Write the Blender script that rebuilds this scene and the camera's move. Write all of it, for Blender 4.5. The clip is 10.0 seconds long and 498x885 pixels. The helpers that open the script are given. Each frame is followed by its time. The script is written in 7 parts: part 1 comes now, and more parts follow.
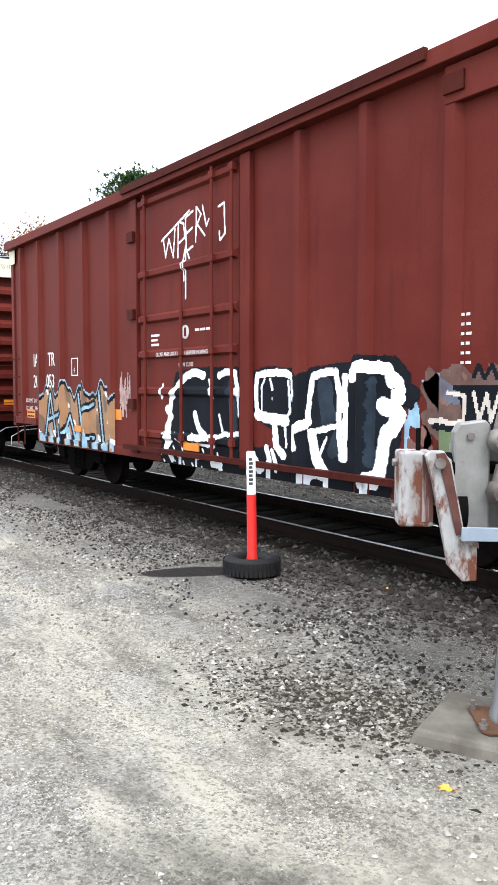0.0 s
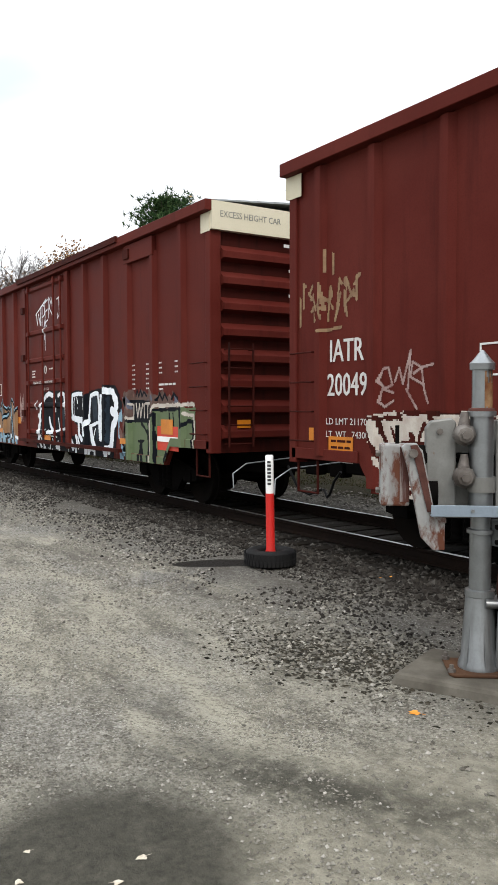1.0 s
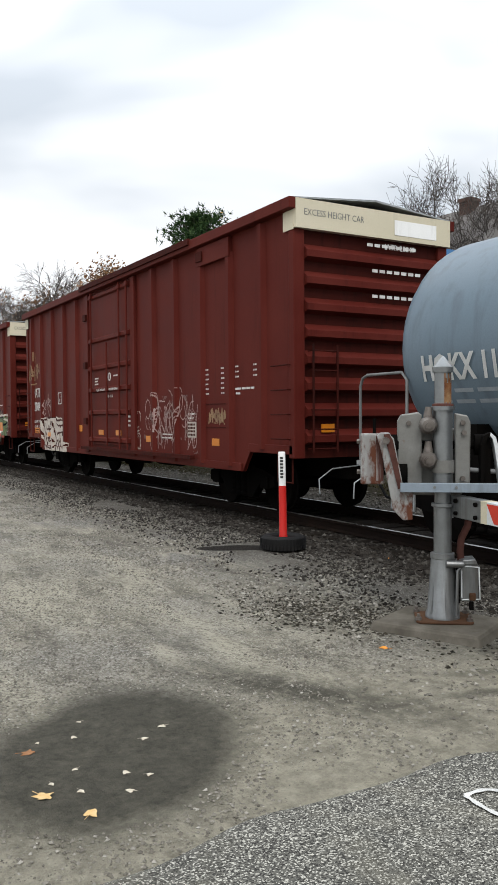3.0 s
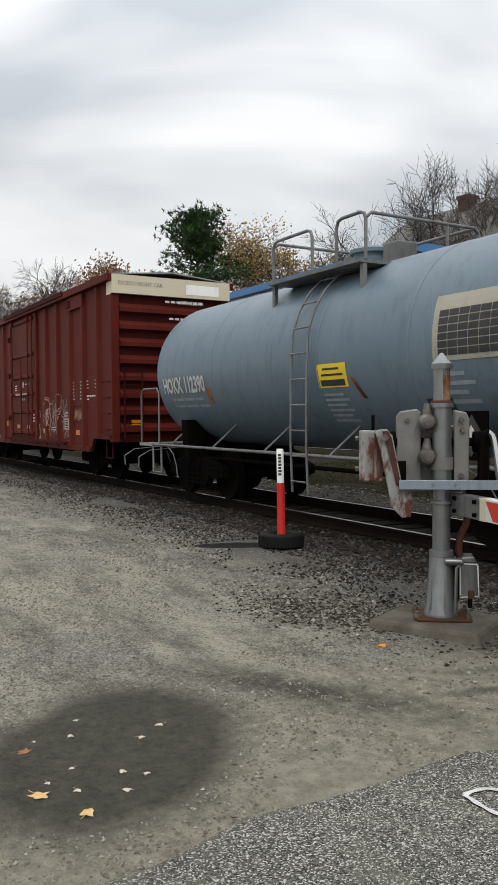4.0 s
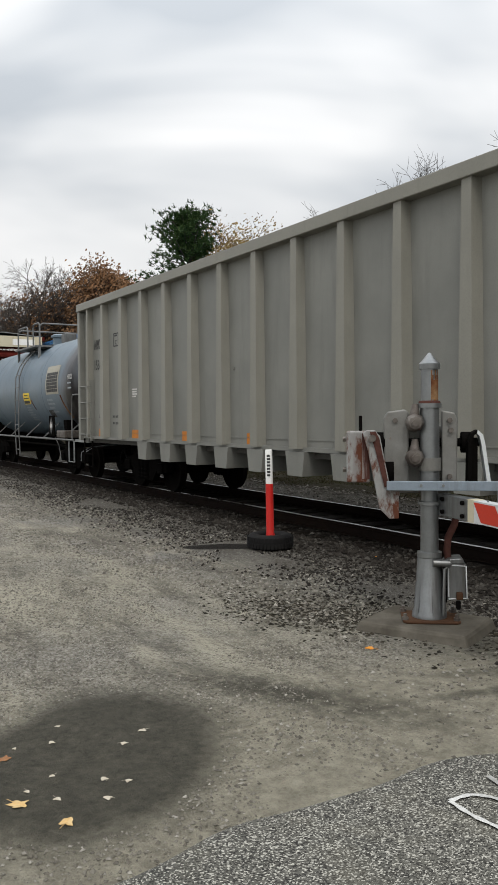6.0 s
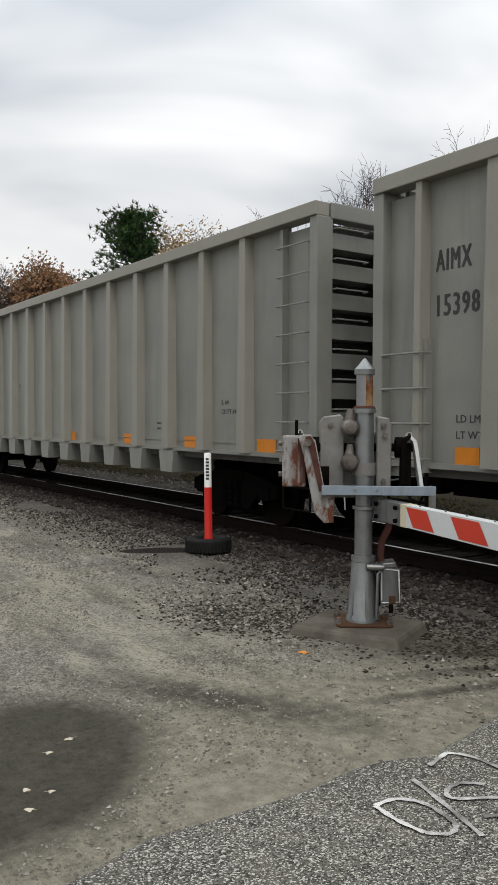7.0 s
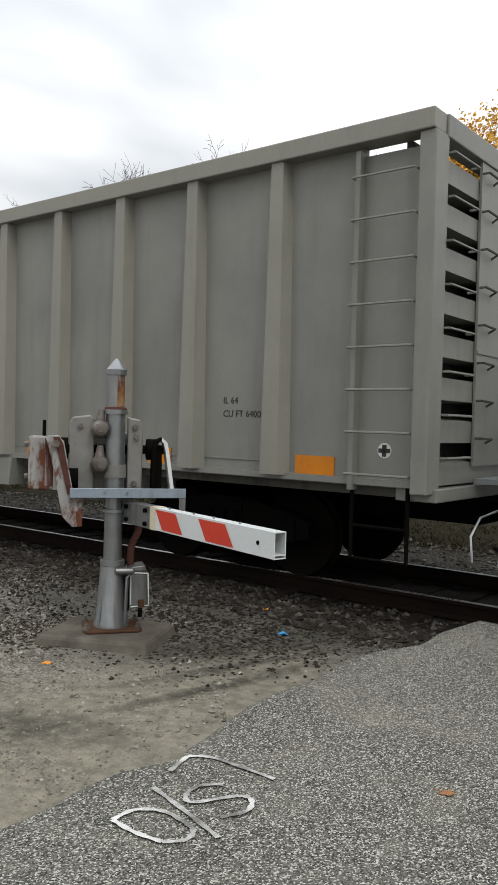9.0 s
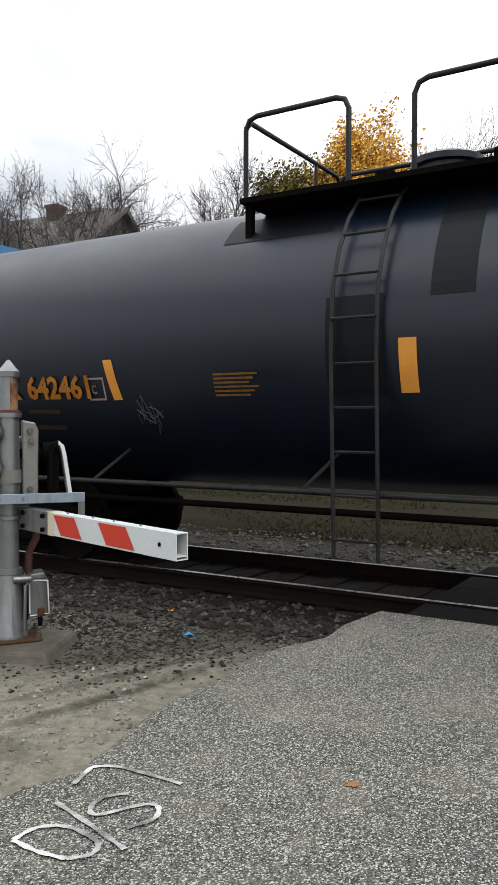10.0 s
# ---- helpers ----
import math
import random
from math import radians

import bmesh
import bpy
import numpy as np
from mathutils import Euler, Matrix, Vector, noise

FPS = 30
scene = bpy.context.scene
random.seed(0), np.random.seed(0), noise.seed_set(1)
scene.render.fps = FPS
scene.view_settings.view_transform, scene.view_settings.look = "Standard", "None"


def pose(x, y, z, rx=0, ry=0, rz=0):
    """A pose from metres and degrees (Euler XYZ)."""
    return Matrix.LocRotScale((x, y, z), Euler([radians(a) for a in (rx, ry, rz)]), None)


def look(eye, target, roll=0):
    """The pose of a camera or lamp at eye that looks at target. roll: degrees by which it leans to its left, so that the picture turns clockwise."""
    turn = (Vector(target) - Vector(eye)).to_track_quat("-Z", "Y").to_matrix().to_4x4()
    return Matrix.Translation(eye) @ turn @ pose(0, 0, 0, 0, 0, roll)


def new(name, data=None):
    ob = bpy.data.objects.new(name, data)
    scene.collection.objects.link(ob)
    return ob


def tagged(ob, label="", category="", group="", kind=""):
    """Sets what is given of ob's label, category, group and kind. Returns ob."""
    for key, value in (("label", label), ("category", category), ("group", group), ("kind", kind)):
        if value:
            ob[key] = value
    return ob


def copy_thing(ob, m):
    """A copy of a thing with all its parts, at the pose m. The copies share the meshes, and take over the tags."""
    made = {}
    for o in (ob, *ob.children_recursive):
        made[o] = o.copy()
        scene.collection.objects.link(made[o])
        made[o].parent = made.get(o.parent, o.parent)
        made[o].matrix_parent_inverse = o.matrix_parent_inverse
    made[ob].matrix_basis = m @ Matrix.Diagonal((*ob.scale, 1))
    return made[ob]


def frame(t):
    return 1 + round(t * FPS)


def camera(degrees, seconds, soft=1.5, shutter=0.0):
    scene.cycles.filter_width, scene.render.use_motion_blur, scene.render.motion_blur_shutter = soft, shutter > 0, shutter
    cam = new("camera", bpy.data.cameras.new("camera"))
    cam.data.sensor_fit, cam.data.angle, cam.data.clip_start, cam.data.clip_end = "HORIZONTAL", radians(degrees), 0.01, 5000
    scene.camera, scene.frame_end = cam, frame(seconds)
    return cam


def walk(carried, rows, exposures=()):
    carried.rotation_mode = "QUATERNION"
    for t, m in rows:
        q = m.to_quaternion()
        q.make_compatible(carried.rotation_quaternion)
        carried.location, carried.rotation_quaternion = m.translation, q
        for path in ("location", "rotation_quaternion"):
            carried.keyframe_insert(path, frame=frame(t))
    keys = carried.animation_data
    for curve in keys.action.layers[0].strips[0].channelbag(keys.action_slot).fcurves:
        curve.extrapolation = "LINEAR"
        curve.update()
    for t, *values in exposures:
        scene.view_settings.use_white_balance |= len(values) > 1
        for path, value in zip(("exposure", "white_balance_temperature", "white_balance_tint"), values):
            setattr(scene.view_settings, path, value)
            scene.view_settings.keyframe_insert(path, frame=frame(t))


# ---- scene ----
cam = camera(34.52, 10.0, soft=0.95)
PATH = [
    (0.0, look((-2.549, -7.357, 1.847), (-10.749, -1.675, 1.158), 0.12)),
    (0.1, look((-2.116, -7.564, 1.805), (-10.315, -1.908, 0.915), 0.18)),
    (0.2, look((-1.721, -7.750, 1.765), (-9.940, -2.134, 0.809), 0.19)),
    (0.3, look((-1.553, -7.846, 1.743), (-9.802, -2.266, 0.839), 0.29)),
    (0.5, look((-1.576, -7.861, 1.734), (-9.909, -2.372, 1.084), 0.37)),
    (1.0, look((-1.626, -7.811, 1.755), (-10.056, -2.451, 1.298), -0.10)),
    (1.5, look((-1.106, -8.014, 1.698), (-9.615, -2.779, 1.253), 0.08)),
    (2.0, look((-0.377, -8.260, 1.667), (-9.010, -3.227, 1.288), -0.08)),
    (2.5, look((-0.419, -8.271, 1.641), (-9.073, -3.269, 1.339), -0.36)),
    (4.0, look((-0.475, -8.250, 1.631), (-9.115, -3.227, 1.287), -0.34)),
    (4.5, look((-0.499, -8.240, 1.631), (-9.140, -3.219, 1.269), -0.32)),
    (5.0, look((-0.496, -8.222, 1.637), (-9.154, -3.233, 1.266), -0.44)),
    (6.5, look((-0.512, -8.157, 1.630), (-8.963, -2.821, 1.314), -0.11)),
    (7.0, look((-0.498, -8.107, 1.637), (-8.712, -2.411, 1.333), 0.23)),
    (7.5, look((-0.482, -8.030, 1.643), (-8.369, -1.890, 1.347), -0.09)),
    (8.0, look((-0.495, -8.028, 1.634), (-7.820, -1.225, 1.381), 1.25)),
    (8.5, look((-0.516, -8.010, 1.635), (-7.218, -0.592, 1.401), 1.76)),
    (9.0, look((-0.523, -7.984, 1.638), (-6.711, -0.132, 1.397), 1.51)),
    (9.5, look((-0.525, -7.959, 1.646), (-6.246, 0.239, 1.390), 1.06)),
    (10.0, look((-0.525, -7.936, 1.647), (-5.726, 0.601, 1.396), 0.10)),
]
EXPOSURES = [(0.0, 1.68, 6080, 12), (0.5, 0.92, 6330, 11), (1.0, 0.68, 6480, 10), (1.5, 0.76, 6400, 10), (2.0, 0.86, 6350, 10), (2.7, 0.56, 6400, 10), (3.8, 0.06, 6600, 10), (8.0, 0.07, 6650, 10), (9.0, 0.2, 6600, 10), (9.5, 0.22, 6500, 10), (10.0, 0.38, 6500, 10)]
walk(cam, PATH, EXPOSURES)

# ---------------------------------------------------------------- light
SUN_UP, SUN_ROUND = radians(48), radians(112)


def build_world():
    w = bpy.data.worlds.new("overcast_sky")
    scene.world = w
    w.use_nodes = True
    nt = w.node_tree
    n, l = nt.nodes, nt.links
    bg = n["Background"]
    sky = n.new("ShaderNodeTexSky")
    sky.sky_type, sky.sun_disc = "NISHITA", False
    sky.sun_elevation, sky.sun_rotation = SUN_UP, SUN_ROUND
    sky.air_density, sky.dust_density = 1.0, 3.0
    # a closed layer of stratocumulus under the clear sky
    tc = n.new("ShaderNodeTexCoord")
    mp = n.new("ShaderNodeMapping")
    mp.inputs["Scale"].default_value = (1.0, 1.0, 2.4)
    mp.inputs["Rotation"].default_value = (0.1, 0.16, 0.4)
    mp.inputs["Location"].default_value = (0.0, 0.0, 0.24)
    l.new(tc.outputs["Generated"], mp.inputs["Vector"])
    no = n.new("ShaderNodeTexNoise")
    no.inputs["Scale"].default_value = 1.7
    no.inputs["Detail"].default_value = 4.0
    no.inputs["Roughness"].default_value = 0.45
    no.inputs["Distortion"].default_value = 0.3
    l.new(mp.outputs["Vector"], no.inputs["Vector"])
    ra = n.new("ShaderNodeValToRGB")
    e = ra.color_ramp.elements
    e[0].position, e[0].color = 0.40, (5.9, 6.4, 6.95, 1)
    e[1].position, e[1].color = 0.63, (12.6, 12.6, 12.6, 1)
    m = e.new(0.49)
    m.color = (8.6, 8.9, 9.2, 1)
    l.new(no.outputs["Fac"], ra.inputs["Fac"])
    mx = n.new("ShaderNodeMixRGB")
    mx.inputs["Fac"].default_value = 0.93
    l.new(sky.outputs["Color"], mx.inputs["Color1"])
    l.new(ra.outputs["Color"], mx.inputs["Color2"])
    # an overcast sky is about three times as bright overhead as at the horizon
    sp = n.new("ShaderNodeSeparateXYZ")
    l.new(tc.outputs["Generated"], sp.inputs["Vector"])
    up = n.new("ShaderNodeMapRange")
    up.inputs["To Min"].default_value, up.inputs["To Max"].default_value = 0.78, 2.5
    sq = n.new("ShaderNodeMath")
    sq.operation = "POWER"
    sq.use_clamp = True
    sq.inputs[1].default_value = 1.9
    l.new(sp.outputs["Z"], sq.inputs[0])
    l.new(sq.outputs[0], up.inputs["Value"])
    gain = n.new("ShaderNodeVectorMath")
    gain.operation = "SCALE"
    l.new(mx.outputs["Color"], gain.inputs[0])
    l.new(up.outputs["Result"], gain.inputs["Scale"])
    l.new(gain.outputs["Vector"], bg.inputs["Color"])
    bg.inputs["Strength"].default_value = 0.1
    sun = new("sun", bpy.data.lights.new("sun", "SUN"))
    sun.data.energy, sun.data.angle, sun.data.color = 1.15, radians(25), (1.0, 0.97, 0.92)
    d = Vector((math.sin(SUN_ROUND) * math.cos(SUN_UP), math.cos(SUN_ROUND) * math.cos(SUN_UP), math.sin(SUN_UP)))
    sun.matrix_world = look(d * 50, (0, 0, 0))


build_world()


# ---------------------------------------------------------------- materials
def nodes_of(name):
    m = bpy.data.materials.new(name)
    m.use_nodes = True
    nt = m.node_tree
    return m, nt, nt.nodes, nt.links, nt.nodes["Principled BSDF"]


def noise_node(nt, scale, detail=5.0, rough=0.55, stretch=(1, 1, 1), coord="Object"):
    n, l = nt.nodes, nt.links
    tc = n.new("ShaderNodeTexCoord")
    mp = n.new("ShaderNodeMapping")
    mp.inputs["Scale"].default_value = stretch
    l.new(tc.outputs[coord], mp.inputs["Vector"])
    no = n.new("ShaderNodeTexNoise")
    no.inputs["Scale"].default_value = scale
    no.inputs["Detail"].default_value = detail
    no.inputs["Roughness"].default_value = rough
    l.new(mp.outputs["Vector"], no.inputs["Vector"])
    return no.outputs["Fac"]


def step_node(nt, fac, lo, hi):
    r = nt.nodes.new("ShaderNodeMapRange")
    r.inputs["From Min"].default_value, r.inputs["From Max"].default_value = lo, hi
    nt.links.new(fac, r.inputs["Value"])
    return r.outputs["Result"]


def mix_node(nt, fac, a, b):
    x = nt.nodes.new("ShaderNodeMixRGB")
    for sock, v in (("Fac", fac), ("Color1", a), ("Color2", b)):
        if isinstance(v, (int, float)):
            x.inputs[sock].default_value = v
        elif isinstance(v, tuple):
            x.inputs[sock].default_value = (*v, 1)
        else:
            nt.links.new(v, x.inputs[sock])
    return x.outputs["Color"]


def maths(nt, op, a, b=0.0, clamp=False):
    x = nt.nodes.new("ShaderNodeMath")
    x.operation, x.use_clamp = op, clamp
    for k, v in enumerate((a, b)):
        if isinstance(v, (int, float)):
            x.inputs[k].default_value = v
        else:
            nt.links.new(v, x.inputs[k])
    return x.outputs[0]


def bump_node(nt, bsdf, height, strength, distance=0.01):
    b = nt.nodes.new("ShaderNodeBump")
    b.inputs["Strength"].default_value, b.inputs["Distance"].default_value = strength, distance
    nt.links.new(height, b.inputs["Height"])
    nt.links.new(b.outputs["Normal"], bsdf.inputs["Normal"])


def paint(name, base, worn, rough=0.5, metal=0.0, big=0.7, grain=60.0, dirt=None, dirt_at=(0.5, 0.75), streak=True, bump=0.15,
          rust=None, rust_at=(0.66, 0.7), spec=0.3, flake=7.0):
    """Weathered paint or metal: patches, rain streaks, fine grain, optional rust flakes."""
    m, nt, n, l, bs = nodes_of(name)
    patch = step_node(nt, noise_node(nt, big, 6.0, 0.6), 0.35, 0.7)
    col = mix_node(nt, patch, base, worn)
    if dirt:
        f = noise_node(nt, 1.6, 6.0, 0.65, (3.0, 3.0, 0.35) if streak else (1, 1, 1))
        col = mix_node(nt, step_node(nt, f, *dirt_at), col, dirt)
    fine = noise_node(nt, grain, 4.0, 0.6)
    col = mix_node(nt, maths(nt, "MULTIPLY", step_node(nt, fine, 0.45, 0.75), 0.25), col, tuple(c * 0.55 for c in base))
    ro = rough
    if rust:
        f = step_node(nt, noise_node(nt, flake, 8.0, 0.7, (1.6, 1.6, 0.7)), *rust_at)
        col = mix_node(nt, f, col, mix_node(nt, fine, (0.10, 0.035, 0.015), rust))
        r = maths(nt, "ADD", maths(nt, "MULTIPLY", f, 0.9 - rough), rough)
        l.new(r, bs.inputs["Roughness"])
    else:
        r = maths(nt, "ADD", maths(nt, "MULTIPLY", patch, 0.15), ro - 0.07)
        l.new(r, bs.inputs["Roughness"])
    l.new(col, bs.inputs["Base Color"])
    bs.inputs["Metallic"].default_value = metal
    bs.inputs["Specular IOR Level"].default_value = spec
    bump_node(nt, bs, fine, bump, 0.004)
    return m


def island(name, colours, rough=0.9, grain=40.0):
    """Colour that differs from loose piece to loose piece of one mesh."""
    m, nt, n, l, bs = nodes_of(name)
    g = n.new("ShaderNodeNewGeometry")
    ra = n.new("ShaderNodeValToRGB")
    e = ra.color_ramp.elements
    e[0].position, e[0].color = 0.0, (*colours[0], 1)
    e[1].position, e[1].color = 1.0, (*colours[-1], 1)
    for k, c in enumerate(colours[1:-1]):
        q = e.new((k + 1) / (len(colours) - 1))
        q.color = (*c, 1)
    l.new(g.outputs["Random Per Island"], ra.inputs["Fac"])
    f = noise_node(nt, grain, 3.0)
    col = mix_node(nt, maths(nt, "MULTIPLY", f, 0.35), ra.outputs["Color"], tuple(c * 0.5 for c in colours[0]))
    l.new(col, bs.inputs["Base Color"])
    bs.inputs["Roughness"].default_value = rough
    bs.inputs["Specular IOR Level"].default_value = 0.08
    return m


BOX_RED = paint("boxcar_red_paint", (0.073, 0.0125, 0.0092), (0.096, 0.0200, 0.0150), 0.5, dirt=(0.030, 0.0065, 0.005), dirt_at=(0.55, 0.98), spec=0.03)
# darker copy of BOX_RED with shade in its colour; also used for lines and print
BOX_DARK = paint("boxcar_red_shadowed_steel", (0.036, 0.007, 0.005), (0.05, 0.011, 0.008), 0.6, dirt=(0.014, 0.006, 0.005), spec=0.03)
PANEL_CREAM = paint("dull_cream_panel_paint", (0.33, 0.31, 0.25), (0.28, 0.26, 0.21), 0.5, dirt=(0.17, 0.15, 0.12), dirt_at=(0.5, 0.85))
CREAM = paint("cream_paint", (0.50, 0.455, 0.33), (0.55, 0.50, 0.38), 0.5, dirt=(0.30, 0.26, 0.2), dirt_at=(0.6, 0.9))
WHITE = paint("white_paint", (0.78, 0.78, 0.76), (0.70, 0.70, 0.68), 0.5, dirt=(0.4, 0.38, 0.35), dirt_at=(0.6, 0.95))
TANK_PRINT = paint("faded_grey_print", (0.27, 0.30, 0.32), (0.20, 0.23, 0.25), 0.6, big=9)
STENCIL = paint("white_stencil_paint", (0.58, 0.58, 0.56), (0.42, 0.38, 0.36), 0.6, big=8)
INK = paint("black_stencil_paint", (0.02, 0.02, 0.02), (0.04, 0.04, 0.04), 0.55, big=5)
ORANGE = paint("orange_stencil_paint", (0.62, 0.26, 0.035), (0.52, 0.2, 0.03), 0.5, big=4)
REFLECT = paint("amber_reflective_tape", (0.52, 0.175, 0.008), (0.42, 0.13, 0.008), 0.35, big=3, dirt=(0.2, 0.08, 0.03), dirt_at=(0.55, 0.9))
YELLOW = paint("yellow_sticker", (0.75, 0.55, 0.03), (0.7, 0.48, 0.03), 0.4, big=4)
RUNNING = paint("black_running_gear_steel", (0.0035, 0.0032, 0.003), (0.005, 0.0044, 0.004), 0.9, dirt=(0.0065, 0.0055, 0.0045), streak=False, spec=0.015)
WHEEL = paint("wheel_steel", (0.0035, 0.003, 0.0027), (0.006, 0.005, 0.0042), 0.85, 0.0, dirt=(0.008, 0.0062, 0.005), streak=False, spec=0.02)
GON = paint("hopper_grey_paint", (0.150, 0.152, 0.138), (0.202, 0.203, 0.184), 0.42, big=0.9, dirt=(0.122, 0.122, 0.11), dirt_at=(0.52, 0.95))
GON_POST = paint("hopper_grey_post_paint", (0.188, 0.184, 0.158), (0.215, 0.210, 0.180), 0.42, big=1.4, dirt=(0.138, 0.133, 0.113), dirt_at=(0.56, 0.98))
# darker grey for the end sheets, floor, end rungs and small print
GON_DARK = paint("hopper_dark_grey", (0.06, 0.058, 0.052), (0.08, 0.078, 0.07), 0.65, dirt=(0.035, 0.03, 0.026), spec=0.1)
TANK_GREY = paint("tank_blue_grey_paint", (0.108, 0.150, 0.186), (0.13, 0.170, 0.206), 0.38, big=0.6, dirt=(0.066, 0.082, 0.098), dirt_at=(0.5, 0.9), spec=0.2)
def stained_tank_material():
    """Blue-grey paint with a black run of spilt product beside the dome."""
    m = TANK_GREY.copy()
    m.name = "tank_blue_grey_with_product_run"
    nt = m.node_tree
    bs = nt.nodes["Principled BSDF"]
    old = bs.inputs["Base Color"].links[0].from_socket
    tc = nt.nodes.new("ShaderNodeTexCoord")
    sp = nt.nodes.new("ShaderNodeSeparateXYZ")
    nt.links.new(tc.outputs["Object"], sp.inputs["Vector"])
    x, z = sp.outputs["X"], sp.outputs["Z"]
    drip = noise_node(nt, 2.2, 6.0, 0.6, (2.2, 2.2, 0.45))
    off = maths(nt, "ABSOLUTE", maths(nt, "SUBTRACT", x, 5.05))
    ragged = maths(nt, "MULTIPLY", maths(nt, "SUBTRACT", drip, 0.5), 1.3)
    haze = maths(nt, "ADD", maths(nt, "DIVIDE", off, maths(nt, "ADD", 0.5, maths(nt, "MULTIPLY", step_node(nt, z, 4.0, 1.6), 0.45))), ragged)
    col = mix_node(nt, maths(nt, "MULTIPLY", step_node(nt, haze, 1.25, 0.35), 0.8), old, (0.058, 0.052, 0.052))
    core = maths(nt, "ADD", maths(nt, "DIVIDE", off, maths(nt, "ADD", 0.12, maths(nt, "MULTIPLY", step_node(nt, z, 3.0, 1.3), 0.75))), ragged)
    core = maths(nt, "MULTIPLY", step_node(nt, core, 1.2, 0.5), step_node(nt, z, 3.2, 2.3))
    nt.links.new(mix_node(nt, maths(nt, "MULTIPLY", core, 0.93), col, (0.011, 0.009, 0.009)), bs.inputs["Base Color"])
    return m


TANK_BLACK = paint("tank_black_paint", (0.0018, 0.0052, 0.0125), (0.0023, 0.0062, 0.0145), 0.34, big=0.6, dirt=(0.0012, 0.0018, 0.003), dirt_at=(0.5, 0.9), bump=0.02, spec=0.36)
TANK_PATCH = paint("tank_black_repaint", (0.004, 0.005, 0.007), (0.006, 0.007, 0.009), 0.42, bump=0.02, spec=0.12)
GATE_STEEL = paint("weathered_gate_steel", (0.25, 0.262, 0.266), (0.165, 0.173, 0.176), 0.36, 0.75, big=3, dirt=(0.075, 0.062, 0.05), dirt_at=(0.52, 0.8), bump=0.15, rust=(0.16, 0.075, 0.035), rust_at=(0.69, 0.76))
LUG_IRON = paint("brown_stained_lug_iron", (0.15, 0.135, 0.12), (0.075, 0.062, 0.054), 0.5, 0.3, big=9, dirt=(0.04, 0.028, 0.022), streak=False, bump=0.4)
BLUE_STEEL = paint("blue_grey_angle_steel", (0.24, 0.29, 0.34), (0.20, 0.24, 0.28), 0.42, 0.4, big=3, dirt=(0.10, 0.10, 0.095), dirt_at=(0.55, 0.85))
PEELED = paint("dark_red_brown_peeled_rust", (0.05, 0.022, 0.018), (0.09, 0.04, 0.032), 0.85, big=9, dirt=(0.24, 0.22, 0.21), dirt_at=(0.6, 0.7), bump=0.5, spec=0.08)
RAIL_GREY = paint("dull_grey_handrail_paint", (0.15, 0.155, 0.155), (0.10, 0.10, 0.098), 0.55, big=4, dirt=(0.045, 0.04, 0.036), dirt_at=(0.5, 0.8))
RAIL_DARK = paint("worn_dark_handrail_paint", (0.012, 0.0125, 0.0135), (0.022, 0.022, 0.022), 0.5, big=4, dirt=(0.006, 0.006, 0.006), dirt_at=(0.5, 0.85), spec=0.15)
GALV = paint("galvanised_steel", (0.33, 0.345, 0.35), (0.22, 0.235, 0.24), 0.42, 0.5, big=3, dirt=(0.10, 0.10, 0.095), dirt_at=(0.5, 0.85), bump=0.1)
CASTING = paint("weathered_aluminium_paint", (0.20, 0.20, 0.188), (0.13, 0.126, 0.114), 0.5, 0.3, big=4, dirt=(0.045, 0.038, 0.032), dirt_at=(0.5, 0.85), rust=(0.20, 0.075, 0.035), rust_at=(0.62, 0.74))
FLAKED = paint("flaked_white_over_rust", (0.30, 0.305, 0.30), (0.22, 0.22, 0.212), 0.6, 0.0, big=3, dirt=(0.12, 0.095, 0.085), dirt_at=(0.5, 0.85), rust=(0.085, 0.034, 0.026), rust_at=(0.46, 0.57), flake=5.0, spec=0.15)
RUST = paint("rusted_steel", (0.055, 0.028, 0.016), (0.095, 0.05, 0.027), 0.85, 0.0, big=6, dirt=(0.035, 0.018, 0.012), streak=False, bump=0.4, spec=0.1)
RUST_BRIGHT = paint("flaking_orange_rust", (0.20, 0.075, 0.028), (0.30, 0.19, 0.10), 0.9, big=14, dirt=(0.06, 0.022, 0.012), dirt_at=(0.45, 0.6), streak=False, bump=0.5, spec=0.08)
ARM_WHITE = paint("gate_arm_white", (0.56, 0.585, 0.59), (0.47, 0.49, 0.49), 0.45, dirt=(0.35, 0.33, 0.3), dirt_at=(0.62, 0.95))
ARM_RED = paint("gate_arm_red_sheeting", (0.52, 0.040, 0.018), (0.44, 0.032, 0.015), 0.4, dirt=(0.25, 0.03, 0.02), dirt_at=(0.62, 0.95))
POST_RED = paint("post_red_plastic", (0.50, 0.018, 0.014), (0.42, 0.016, 0.012), 0.4, dirt=(0.28, 0.05, 0.04), dirt_at=(0.55, 0.9))
RUBBER = paint("tyre_rubber", (0.006, 0.006, 0.0065), (0.012, 0.0115, 0.011), 0.75, big=5, streak=False, dirt=(0.028, 0.026, 0.023), dirt_at=(0.62, 0.95), spec=0.15)
CONCRETE = paint("stained_concrete", (0.115, 0.105, 0.086), (0.070, 0.062, 0.050), 0.9, big=4, dirt=(0.03, 0.025, 0.019), dirt_at=(0.5, 0.8), streak=False, bump=0.5, spec=0.1)
RAIL_SIDE = paint("rail_rusty_steel", (0.006, 0.0042, 0.0035), (0.012, 0.0075, 0.0055), 0.85, big=2, streak=False, bump=0.3, spec=0.05)
RAIL_TOP = paint("rail_polished_head", (0.42, 0.41, 0.40), (0.30, 0.29, 0.28), 0.28, 0.9, big=1)
